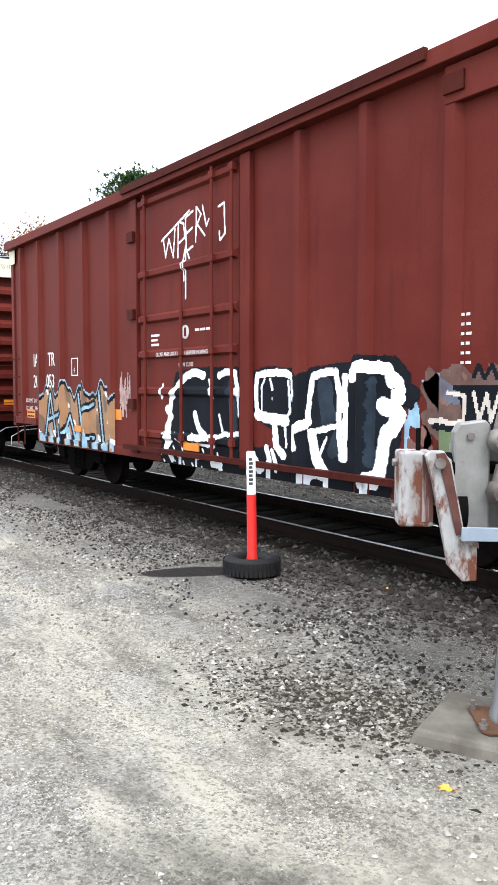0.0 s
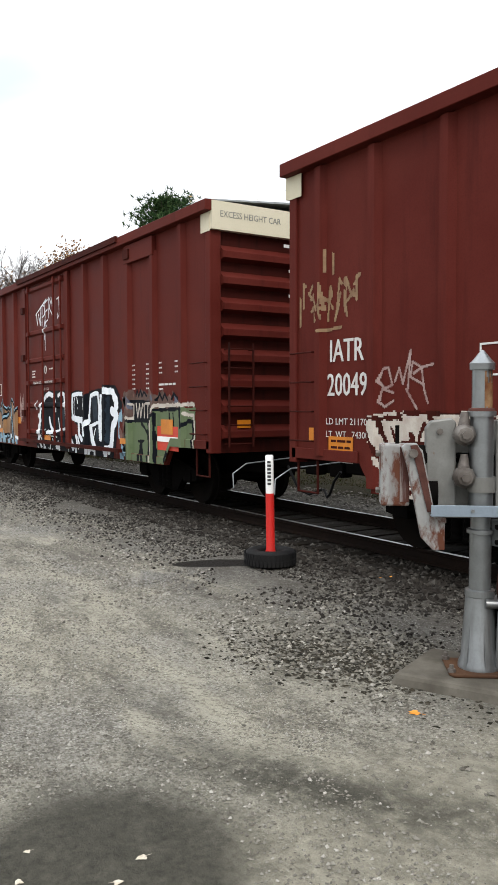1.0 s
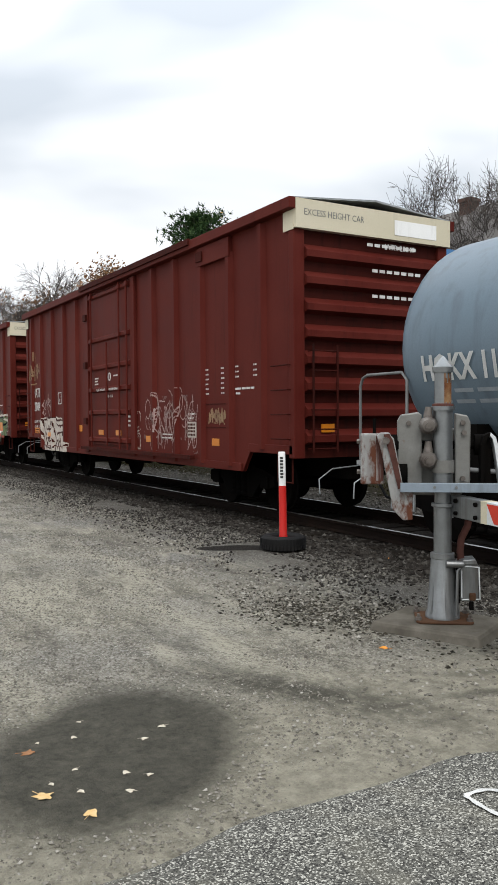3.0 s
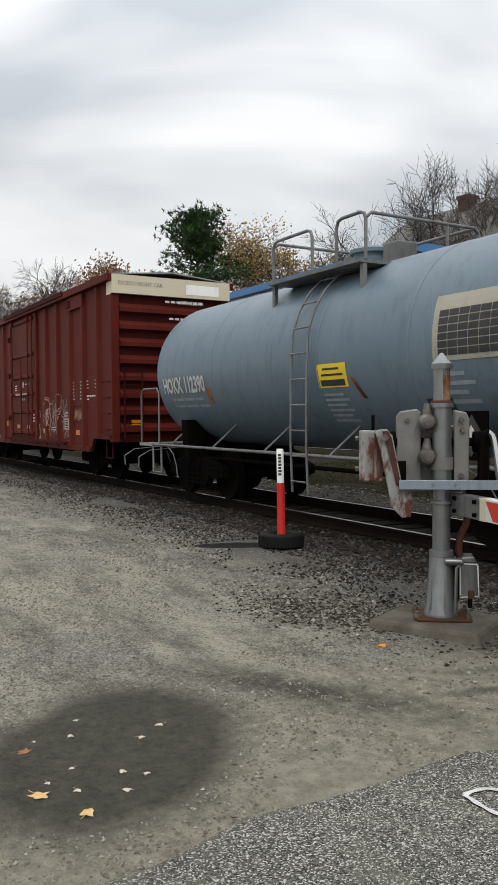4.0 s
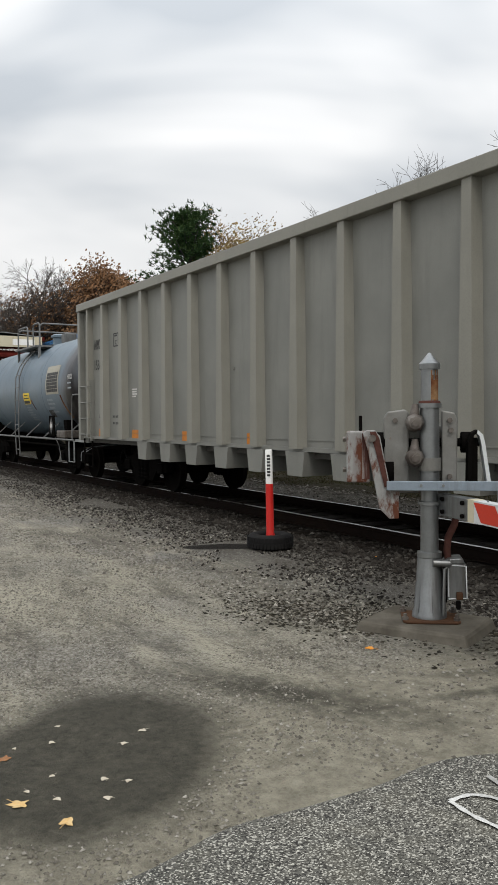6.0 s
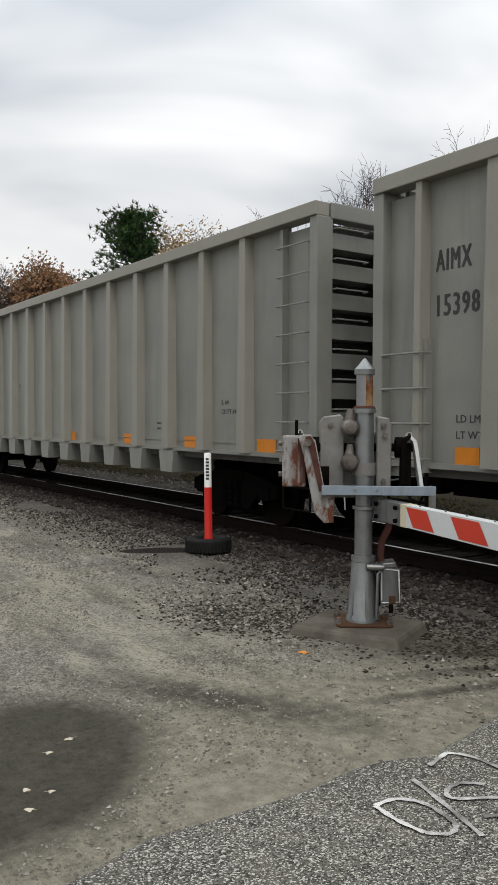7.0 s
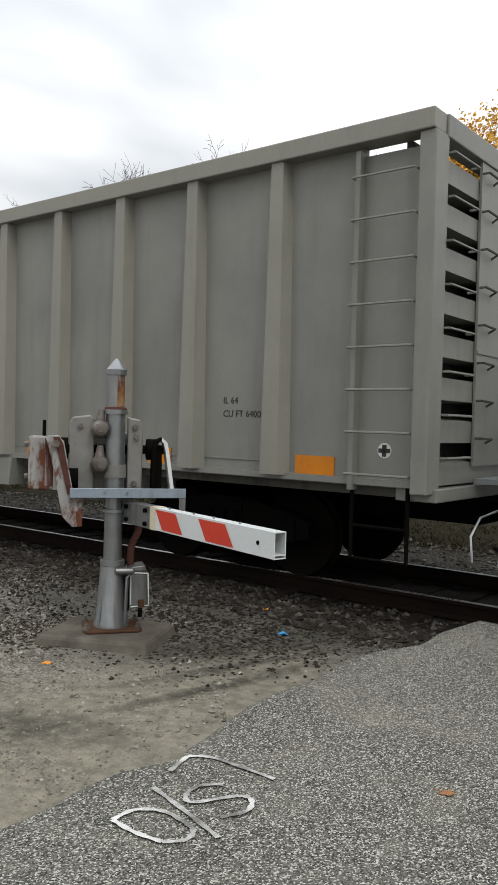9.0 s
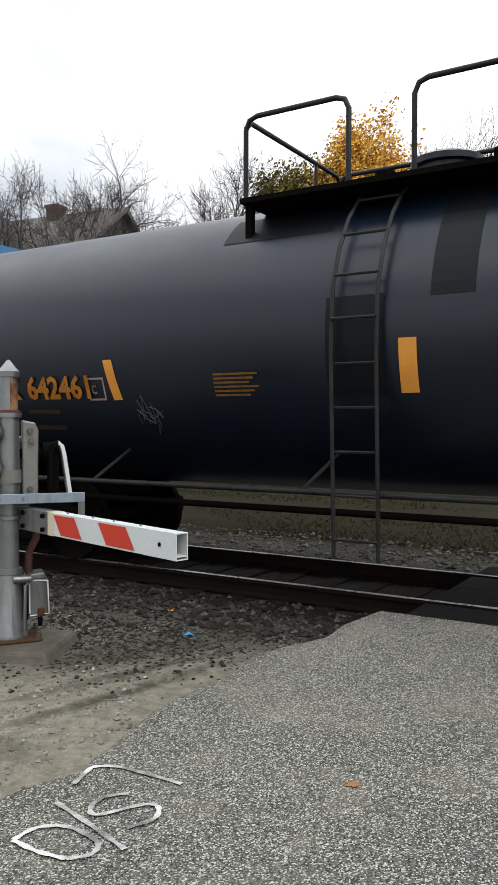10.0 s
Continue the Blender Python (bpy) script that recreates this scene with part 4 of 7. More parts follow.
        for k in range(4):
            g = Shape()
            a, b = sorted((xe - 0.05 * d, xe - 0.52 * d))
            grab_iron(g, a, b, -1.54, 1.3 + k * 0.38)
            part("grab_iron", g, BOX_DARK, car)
        a, b = sorted((xe - 0.08 * d, xe - 0.5 * d))
        st = Shape().tube([(a, -1.5, 1.05), (a, -1.5, 0.62), (b, -1.5, 0.62), (b, -1.5, 1.05)], 0.02, 6)
        part("stirrup_step", st, BOX_DARK, car)
        bogie(car, 5.2 * d)
        coupler(car, xe + 0.35 * d, d)
    lettering("EXCESS HEIGHT CAR", 0.14, car, RAIL_GREY, H + 0.132, -1.42, 4.7, face="end", width=1.15)
    part("end_sign", Shape().box(H + 0.131, H + 0.136, 0.35, 1.25, 4.58, 4.82), WHITE, car)
    for k, (a, b) in enumerate(((0.0, 0.95), (0.1, 1.0), (0.1, 0.75))):
        z = 4.38 - k * 0.405
        for j in range(7):
            y = a - 0.2 + j * 0.15
            part("small_print", Shape().box(H + 0.115, H + 0.118, y, y + 0.11, z - 0.03, z + 0.02), STENCIL, car)
    plug_door(car)
    # dimension stencils
    for x, n in ((4.74, 6), (5.34, 6), (5.87, 3), (6.48, 3)):
        bars(car, STENCIL, x, -1.527, 2.53, [(0.036, 0.042 + 0.01 * ((k * 7) % 3)) for k in range(n)], 0.027, 0.088)
    bars(car, STENCIL, 5.86, -1.527, 2.15, [(0.2, 0.13, 0.13, 0.1), (0.0, 0.14)], 0.035, 0.08)
    for x, w in ((-7.35, 0.1), (-2.66, 0.27)):
        part("reflector", Shape().box(x, x + w, -1.532, -1.526, 1.3, 1.47), REFLECT, car, "amber reflective patch")
    part("end_placard", Shape().box(H + 0.112, H + 0.118, -1.1, -0.85, 1.4, 1.53), REFLECT, car)
    return car


def plug_door(car):
    x0, x1 = DOOR
    d = part("door", Shape().box(x0, x1, -1.565, -1.527, 1.0, 4.68), BOX_RED, car, "sliding plug door with bars and lock rods", bevel=0.008)
    for z in DOOR_BARS:
        part("door_bar", Shape().prism([(-1.566, z - 0.07), (-1.615, z - 0.035), (-1.615, z + 0.035), (-1.566, z + 0.07)], "x", x0 + 0.02, x1 - 0.02), BOX_RED, d)
    for x, z0, z1 in ((-1.32, 0.86, 4.74), (-0.22, 1.0, 3.44), (0.6, 0.86, 4.74), (1.08, 0.9, 4.7)):
        part("lock_rod", Shape().tube([(x, -1.64, z0), (x, -1.64, z1)], 0.024, 8), BOX_RED, d, smooth=50)
        for z in (1.12, 2.34, 3.56, 4.64):
            if z0 < z < z1:
                part("rod_bracket", Shape().box(x - 0.05, x + 0.05, -1.665, -1.61, z - 0.045, z + 0.045), BOX_RED, d)
    for a, b, nm in ((-1.92, -1.68, "door_post"), (1.2, 1.42, "door_post")):
        part(nm, Shape().box(a, b, -1.60, -1.527, 0.8, 4.76), BOX_RED, car, bevel=0.01)
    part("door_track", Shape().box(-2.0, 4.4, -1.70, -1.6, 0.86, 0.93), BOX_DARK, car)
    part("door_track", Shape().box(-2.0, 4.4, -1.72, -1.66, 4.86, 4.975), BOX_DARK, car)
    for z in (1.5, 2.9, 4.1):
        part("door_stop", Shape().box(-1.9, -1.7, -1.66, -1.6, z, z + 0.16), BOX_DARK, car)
    dial = Shape().tube([(-0.22, -1.567, 2.63), (-0.22, -1.571, 2.63)], 0.1, 20)
    part("round_mark", dial, STENCIL, d)
    part("round_mark_centre", Shape().box(-0.25, -0.19, -1.575, -1.571, 2.57, 2.69), BOX_RED, d)
    bars(d, STENCIL, 0.05, -1.567, 2.66, [(0.1, 0.14, 0.1)], 0.035, 0.08)
    bars(d, STENCIL, -1.25, -1.567, 2.64, [0.26, 0.2, 0.24], 0.035, 0.07)
    lettering("CLOSE AND LOCK DOOR BEFORE MOVING", 0.085, d, STENCIL, -1.02, -1.617, 2.30, width=1.48)
    lettering("OPEN  CLOSE", 0.085, d, STENCIL, -0.42, -1.567, 2.14, squash=0.8)


CAR_A = boxcar("brick-red steel boxcar covered with large spray-painted letters")
CAR_B = boxcar("brick-red steel boxcar with faded spray-paint scribbles")
CAR_Z = boxcar("plain brick-red steel boxcar further up the train")


BOLD_SHADOW = [
    [(-0.46, 2.02), (0.04, 2.08), (1.13, 2.06), (1.3, 1.83), (1.41, 0.98), (1.41, 0.64), (-0.85, 0.58), (-0.94, 0.87), (-0.63, 1.52)],
    [(1.4, 1.99), (1.68, 2.06), (2.25, 2.03), (2.36, 1.91), (2.57, 2.03), (3.07, 2.07), (3.25, 2.08), (3.31, 2.15), (3.9, 2.12), (4.09, 1.95), (3.99, 1.58),
     (3.92, 1.11), (3.84, 0.71), (2.29, 0.64), (1.72, 0.66), (1.35, 0.79), (1.34, 1.04), (2.05, 1.08), (1.99, 1.32), (1.58, 1.46), (1.42, 1.55)]]
BOLD_FIRST = [
    (0.071, [(-0.78, 1.02), (-0.69, 1.31), (-0.63, 1.67), (-0.41, 1.88), (-0.18, 2.01), (0.04, 2.05), (0.28, 2.01)]), (0.047, [(-0.88, 1.87), (-0.91, 1.7)]),
    (0.071, [(-0.76, 1.52), (-0.63, 1.42), (-0.78, 1.23), (-0.62, 1.1), (-0.81, 0.95)]), (0.047, [(0.43, 1.94), (0.51, 1.8), (0.49, 1.64)]),
    (0.059, [(0.67, 2.0), (0.87, 2.05), (1.06, 2.03), (1.12, 1.8), (1.18, 1.48), (1.24, 1.07)]), (0.071, [(0.05, 1.46), (0.09, 1.36), (0.16, 1.26), (0.3, 1.18)]),
    (0.059, [(-0.04, 1.13), (0.62, 1.16)]), (0.035, [(0.0, 1.05), (0.56, 1.04)]), (0.035, [(0.68, 1.47), (0.76, 1.25)]), (0.047, [(0.62, 1.16), (0.82, 1.22), (1.15, 1.24)]),
    (0.059, [(-0.77, 0.91), (-0.61, 0.78)]), (0.071, [(0.5, 0.81), (0.7, 0.8)]), (0.035, [(0.63, 0.95), (0.73, 0.75)])]
BOLD_SECOND = [
    (0.059, [(1.51, 1.5), (1.47, 1.8), (1.5, 1.99), (1.68, 2.02), (2.08, 2.02), (2.23, 1.97), (2.25, 1.68)]), (0.029, [(1.6, 1.55), (1.6, 1.86), (1.66, 1.94)]),
    (0.035, [(1.78, 1.94), (1.82, 1.83)]), (0.024, [(1.81, 1.73), (1.82, 1.69)]), (0.035, [(2.14, 1.92), (2.18, 1.56), (2.1, 1.47)]), (0.082, [(1.51, 1.5), (1.81, 1.46), (2.1, 1.45)]),
    (0.071, [(1.87, 1.45), (1.9, 1.13), (2.05, 1.02)]), (0.035, [(2.07, 1.44), (2.11, 1.14)]), (0.059, [(1.7, 1.09), (1.77, 0.94), (1.62, 0.81)]), (0.047, [(1.82, 1.07), (1.94, 0.83)]),
    (0.059, [(1.41, 0.98), (1.53, 0.87), (1.59, 0.81)])]
BOLD_THIRD = [
    (0.059, [(2.51, 1.5), (2.56, 1.8), (2.6, 1.97), (2.83, 2.02), (3.0, 2.01), (3.06, 1.79), (3.06, 1.4), (3.1, 1.07)]), (0.047, [(2.28, 1.97), (2.29, 1.74), (2.26, 1.56)]),
    (0.071, [(2.53, 1.45), (2.27, 1.32), (2.33, 1.15)]), (0.047, [(2.54, 1.33), (2.79, 1.37), (3.06, 1.43)]), (0.094, [(2.59, 1.3), (2.66, 1.05), (2.75, 0.94), (2.81, 0.88)]),
    (0.035, [(2.85, 1.28), (2.75, 1.11)]), (0.059, [(3.15, 1.96), (3.16, 1.57), (3.15, 1.07)]), (0.071, [(2.5, 0.83), (2.81, 0.88)]), (0.071, [(2.58, 0.81), (2.5, 0.7)])]
BOLD_FOURTH = [
    (0.082, [(3.27, 1.96), (3.31, 2.06), (3.5, 2.07), (3.81, 2.03), (3.85, 1.9)]), (0.082, [(3.85, 1.95), (3.97, 1.89), (3.99, 1.74)]),
    (0.106, [(3.73, 1.66), (3.91, 1.62), (3.97, 1.56), (3.87, 1.42), (3.78, 1.37), (3.73, 1.1), (3.68, 0.91), (3.57, 0.88)]), (0.059, [(3.91, 1.58), (3.89, 1.79)]), (0.071, [(3.48, 0.84), (3.67, 0.83)])]
BOLD_SHEEN = [(0.09, [(0.97, 1.85), (1.03, 1.35)]), (0.13, [(2.81, 1.84), (2.87, 1.51)]), (0.09, [(3.02, 1.27), (2.96, 1.14)]), (0.05, [(3.59, 1.9), (3.57, 1.04)])]


def letters_bold(gx, gz):
    """Four white-edged letters on a ragged black ground."""
    out = np.zeros(gx.shape, int)
    rag = 0.005 * wobble(gx, gz, 17, 1.0) + 0.003 * wobble(gx, gz, 41, 2.0)
    for outline in BOLD_SHADOW:
        out[inside_shape(gx + rag, gz + rag * 1.5, outline)] = 1
        out[stroke_distance(gx, gz, [outline + outline[:1]]) + rag < 0.045] = 1
    lay(out, gx, gz, BOLD_SHEEN, 4, rag * 2)
    for letter in (BOLD_FIRST, BOLD_SECOND, BOLD_THIRD, BOLD_FOURTH):
        lay(out, gx, gz, letter, 2, rag + 0.014)
    drip = (gz < 0.86) & (gx > -0.7) & (gx < 3.8) & (np.sin(gx * 11.3) + 0.6 * np.sin(gx * 29) > 1.05)
    out[drip] = 2
    chips = (gx < 0.3) & (gz < 1.25) & (wobble(gx, gz, 23, 2.0) > 0.95) & (out == 1)
    out[chips] = 2
    # black overspray and the blue and pink end of the piece
    haze = (np.hypot(gx - 4.12, gz - 1.78) + 0.05 * wobble(gx, gz, 14, 4.0) < 0.12) & (out == 0)
    out[haze] = 1
    tail = (gx > 4.05) & (gx < 4.5) & (gz < 1.95 + 0.04 * np.sin(gx * 20)) & (out == 0)
    out[tail & (wobble(gx, gz * 0.6, 8, 4.0) > 0.2)] = 5
    out[tail & (wobble(gx, gz * 0.6, 9, 1.0) < -0.55)] = 6
    return out


def letters_green(gx, gz):
    """Green panels edged in black and cream, with a lettered black box."""
    rag = 0.01 * wobble(gx, gz, 15, 3.0)
    halo = inside_shape(gx + rag * 4, gz + rag * 6, [(4.4, 2.0), (5.5, 2.04), (6.8, 1.86), (6.85, 1.6), (4.4, 1.4), (4.4, 0.72), (4.3, 0.72), (4.3, 1.98)])
    out = np.where(halo, 3, 0)
    out[halo & (wobble(gx, gz, 9, 1.5) > 0.8)] = 5
    out[halo & (wobble(gx, gz, 7, 0.3) < -0.8)] = 6
    for outline in ([(4.54, 1.48), (5.4, 1.5), (5.42, 0.67), (4.5, 0.68)], [(5.42, 1.56), (5.75, 1.64), (5.75, 0.72), (5.42, 0.67)],
                    [(5.75, 1.72), (7.2, 1.73), (7.22, 0.75), (5.75, 0.72)]):
        out[inside_shape(gx + rag, gz + rag, outline)] = 1
    lay(out, gx, gz, [(0.035, [(4.38, 1.52), (5.45, 1.53)]), (0.035, [(5.6, 1.62), (5.78, 1.76), (7.15, 1.78)]), (0.03, [(5.46, 1.6), (5.5, 0.75)]), (0.03, [(6.88, 1.62), (7.15, 1.6), (7.18, 0.9)])], 4, rag)
    out[inside_shape(gx, gz, [(4.69, 1.87), (5.46, 1.86), (5.63, 1.7), (5.46, 1.5), (4.82, 1.49)])] = 2
    lay(out, gx, gz, [(0.028, [(4.43, 1.47), (5.43, 1.48)]), (0.03, [(4.54, 1.48), (4.46, 0.7)]), (0.03, [(5.4, 1.5), (5.42, 0.7)]), (0.03, [(5.48, 1.52), (5.76, 1.62), (5.78, 0.72)]),
                      (0.028, [(5.13, 1.44), (5.41, 1.25)]), (0.03, [(5.76, 1.68), (6.78, 1.71), (6.8, 1.41), (6.95, 1.5), (7.12, 1.5), (7.14, 0.8)]), (0.025, [(6.24, 1.7), (6.32, 1.43)]),
                      (0.05, [(5.02, 0.75), (5.1, 1.05), (5.2, 0.72)]), (0.025, [(5.0, 1.1), (5.23, 1.12)]), (0.02, [(6.41, 1.62), (6.43, 1.43)]), (0.03, [(6.1, 0.78), (6.2, 0.95), (6.28, 0.78)])], 2, rag)
    lay(out, gx, gz, [(0.02, [(4.66, 1.8), (4.80, 1.77), (4.79, 1.55)]), (0.02, [(4.9, 1.8), (4.97, 1.55), (5.05, 1.79), (5.1, 1.55), (5.18, 1.79)]), (0.02, [(5.25, 1.79), (5.26, 1.55)]),
                      (0.02, [(5.31, 1.8), (5.5, 1.8)]), (0.02, [(5.41, 1.8), (5.4, 1.55)])], 4)
    lay(out, gx, gz, [(0.022, [(4.9, 1.95), (4.95, 2.05), (5.02, 1.93), (5.1, 2.05), (5.16, 1.93), (5.25, 2.02), (5.35, 1.94)]),
                      (0.022, [(5.8, 1.86), (5.9, 1.98), (6.0, 1.86), (6.1, 1.97), (6.2, 1.86)]), (0.022, [(6.35, 1.87), (6.45, 1.97), (6.58, 1.88), (6.7, 1.98)])], 2)
    return out


def letters_ochre(gx, gz):
    top = 1.78 + 0.12 * np.sin(gx * 7.5) + 0.05 * np.sin(gx * 19)
    inside = (gz < top) & (gx > -6.05) & (gx < -2.5)
    out = np.where(inside, 1, 0)
    strokes = [[(-5.9, 0.8), (-5.6, 1.7), (-5.3, 0.85)], [(-5.1, 1.75), (-5.0, 0.8), (-4.6, 1.3), (-4.3, 0.8)], [(-4.2, 1.7), (-4.0, 0.9), (-3.5, 0.95)],
               [(-4.0, 1.4), (-3.5, 1.55)], [(-3.3, 1.8), (-3.1, 0.8)], [(-5.7, 1.2), (-5.0, 1.35)]]
    d = stroke_distance(gx, gz, strokes)
    out[inside & (wobble(gx, gz * 0.5, 7, 3.0) > 0.55)] = 5
    out[inside & (d < 0.085)] = 2
    out[inside & (d < 0.03)] = 3
    out[inside & (gz < 0.98 + 0.12 * np.sin(gx * 13)) & (np.sin(gx * 15 + gz * 3) > 0.1)] = 3
    out[inside & (gz < 0.95) & (np.sin(gx * 15 + gz * 3) < -0.6)] = 2
    out[inside & (wobble(gx, gz, 9, 3.0) > 1.2)] = 4
    rim = (np.abs(gz - top) < 0.055) & (gx > -6.05) & (gx < -2.5)
    out[rim] = 2
    out[rim & (gz > top + 0.02)] = 3
    return out


def line_art(strokes, w, broken=0.0, seed=1.0):
    def f(gx, gz):
        d = stroke_distance(gx, gz, strokes)
        out = np.where(d < w, 1, 0)
        if broken:
            out[wobble(gx, gz, 15, seed) > broken] = 0
        return out
    return f


PALE_LINES = [
    [(-6.22, 1.61), (-5.7, 1.61), (-5.56, 1.68), (-4.76, 1.67), (-4.65, 1.59), (-3.98, 1.6)], [(-5.98, 1.55), (-5.74, 1.06), (-5.52, 0.68)], [(-5.79, 1.5), (-5.7, 1.33), (-5.26, 1.34)],
    [(-5.17, 1.59), (-5.14, 1.17)], [(-4.92, 1.55), (-4.76, 1.1), (-4.71, 0.73)], [(-4.68, 1.51), (-4.52, 1.43), (-4.0, 1.46)], [(-4.52, 1.23), (-4.07, 1.27)],
    [(-5.43, 0.97), (-5.01, 1.09), (-5.17, 1.32)], [(-4.37, 1.19), (-4.29, 0.72)], [(-5.49, 0.81), (-5.01, 0.75)], [(-4.0, 0.89), (-3.64, 0.91)], [(-5.7, 1.06), (-5.35, 1.1)],
    [(-6.22, 1.59), (-5.92, 1.06), (-5.78, 0.72)], [(-3.97, 1.6), (-4.02, 1.05)], [(-5.01, 1.34), (-5.26, 1.55)], [(-4.9, 0.8), (-4.55, 1.05), (-4.5, 0.78)], [(-5.3, 1.5), (-5.4, 1.2), (-5.6, 0.9)]]


def letters_pale(gx, gz):
    rag = 0.012 * wobble(gx, gz, 16, 0.7)
    body = inside_shape(gx + rag, gz + rag, [(-6.26, 1.63), (-5.61, 1.70), (-4.68, 1.69), (-3.95, 1.63), (-4.0, 1.03), (-3.57, 0.95), (-3.64, 0.72), (-4.22, 0.70), (-5.79, 0.70), (-5.98, 1.05)])
    out = np.where(body, 1, 0)
    out[body & (wobble(gx, gz, 12, 0.7) > 1.0)] = 2
    out[body & (stroke_distance(gx, gz, PALE_LINES) + rag < 0.024)] = 2
    out[(gx > -5.61) & (gx < -5.23) & (gz > 1.11) & (gz < 1.24)] = 3
    return out


def paint_cars():
    rng = random.Random(12)
    spray(CAR_A, "graffiti", "white-outlined black spray-painted letters", (-1.05, 4.55, 0.70, 2.25), 0.013, letters_bold, (GRAF_BLACK, GRAF_WHITE, GRAF_BLACK, GRAF_SLATE, GRAF_BLUE, GRAF_PINK))
    spray(CAR_A, "graffiti", "green spray-painted block letters", (4.25, 7.4, 0.70, 2.15), 0.015, letters_green, (GRAF_GREEN, GRAF_BLACK, GRAF_HAZE, GRAF_CHALK, GRAF_PINK, GRAF_DULL_BLUE))
    spray(CAR_A, "graffiti", "ochre and pale blue spray-painted letters", (-6.1, -2.6, 0.75, 2.0), 0.02, letters_ochre, (GRAF_OCHRE, GRAF_BLACK, GRAF_BLUE, GRAF_WHITE, GRAF_UMBER))
    tag = [[(-0.85, 4.03), (-0.78, 3.75), (-0.68, 4.0), (-0.55, 3.72), (-0.5, 4.12)], [(-0.42, 3.7), (-0.4, 4.2), (-0.25, 4.15), (-0.22, 3.95), (-0.38, 3.9)], [(-0.2, 4.22), (-0.18, 3.75), (0.0, 3.8)],
           [(-0.18, 4.0), (-0.02, 4.05)], [(-0.2, 4.22), (0.0, 4.28)], [(0.08, 3.85), (0.1, 4.32), (0.22, 4.2), (0.12, 4.08), (0.32, 3.9)], [(0.26, 4.3), (0.36, 4.02), (0.42, 4.1)],
           [(0.66, 4.22), (0.8, 4.25), (0.82, 3.85), (0.7, 3.78), (0.68, 3.9)], [(-0.28, 3.62), (-0.2, 3.82), (-0.1, 3.65)], [(-0.2, 3.82), (-0.2, 3.1)], [(-0.26, 3.6), (-0.25, 3.35)], [(-0.9, 4.0), (-0.1, 4.3)]]
    spray(CAR_A, "graffiti", "thin white tag on the door", (-1.0, 1.1, 2.95, 4.4), 0.012, line_art(tag, 0.015), (GRAF_WHITE,))
    spray(CAR_A, "graffiti", "small pale tag", (-2.7, -1.9, 1.2, 2.2), 0.014, line_art(scrawl(rng, -2.45, -2.05, 1.3, 2.1, 8), 0.018), (GRAF_GREY,))
    spray(CAR_B, "graffiti", "off-white spray-painted piece with brown lines", (-6.2, -3.4, 0.70, 1.8), 0.02, letters_pale, (GRAF_CHALK, BOX_DARK, REFLECT))
    spray(CAR_B, "graffiti", "faded tan tag", (-7.7, -6.1, 2.6, 3.75), 0.014, line_art(scrawl(rng, -7.6, -6.35, 2.8, 3.35, 13) + [[(-7.0, 3.45), (-7.0, 3.7)], [(-6.85, 3.4), (-6.85, 3.65)], [(-7.1, 2.7), (-6.7, 2.72)]], 0.02, 1.1), (GRAF_TAN,))
    spray(CAR_B, "graffiti", "thin white tag", (-6.1, -5.0, 1.65, 2.5), 0.012, line_art(
        [[(-5.77, 1.99), (-5.9, 1.95), (-5.99, 2.04), (-5.93, 2.18), (-5.84, 2.19), (-5.77, 1.99)], [(-5.73, 2.03), (-5.66, 2.18), (-5.6, 2.0), (-5.48, 2.37), (-5.52, 1.94)],
         [(-5.43, 2.11), (-5.31, 2.17), (-5.45, 2.24), (-5.48, 2.07), (-5.27, 1.98)], [(-5.14, 2.2), (-5.31, 2.17), (-5.27, 1.93), (-5.21, 1.78)], [(-5.75, 1.81), (-5.9, 1.74), (-5.98, 1.79), (-5.94, 1.95), (-5.75, 1.9)],
         [(-5.55, 1.94), (-5.48, 1.85), (-5.38, 1.72)]], 0.015), (GRAF_GREY,))
    spray(CAR_B, "graffiti", "thin white scribbled outlines", (1.7, 4.65, 0.9, 2.25), 0.013, line_art(scrawl(rng, 1.85, 4.35, 1.0, 2.05, 9, 0.8) + loops(rng, 1.95, 4.35, 1.15, 2.0, 26), 0.010, 1.3, 2.0), (GRAF_GREY,))
    spray(CAR_B, "graffiti", "hazy white patch of old paint", (1.8, 4.6, 0.95, 2.1), 0.018, lambda gx, gz: np.where(wobble(gx, gz, 6, 0.4) + 0.4 * wobble(gx, gz, 31, 1.0) > 1.05, 1, 0), (GRAF_FAINT,))
    spray(CAR_B, "graffiti", "tan scribble", (4.75, 5.65, 1.45, 1.9), 0.013, line_art(scrawl(rng, 4.85, 5.5, 1.52, 1.8, 14), 0.02, 1.0), (GRAF_TAN,))
    spray(CAR_B, "graffiti", "white upright scrawl beside the door", (1.38, 1.6, 0.95, 1.8), 0.012, line_art(loops(random.Random(5), 1.475, 1.49, 1.1, 1.7, 7), 0.009, 0.9), (GRAF_CHALK,))
    for x, w in ((1.9, 0.36), (4.98, 0.28)):
        part("reflector", Shape().box(x, x + w, -1.534, -1.526, 1.13, 1.26), REFLECT, CAR_B, "amber reflective patch")
    for x in (-1.0, 0.18):
        part("reflector", Shape().box(x, x + 0.34, -1.575, -1.567, 1.24, 1.36), REFLECT, CAR_B, "amber reflective patch")
    part("lock_panel", Shape().box(4.7, 5.62, -1.535, -1.527, 1.46, 1.47).box(4.7, 5.62, -1.535, -1.527, 1.88, 1.89), BOX_DARK, CAR_B)
    part("notice_box", Shape().box(3.97, 4.34, -1.535, -1.527, 1.26, 1.56), GRAF_CHALK, CAR_B, "pale notice square")
    bars(CAR_B, BOX_DARK, 4.0, -1.536, 1.53, [(0.06, 0.1, 0.06)] * 4, 0.04, 0.065)
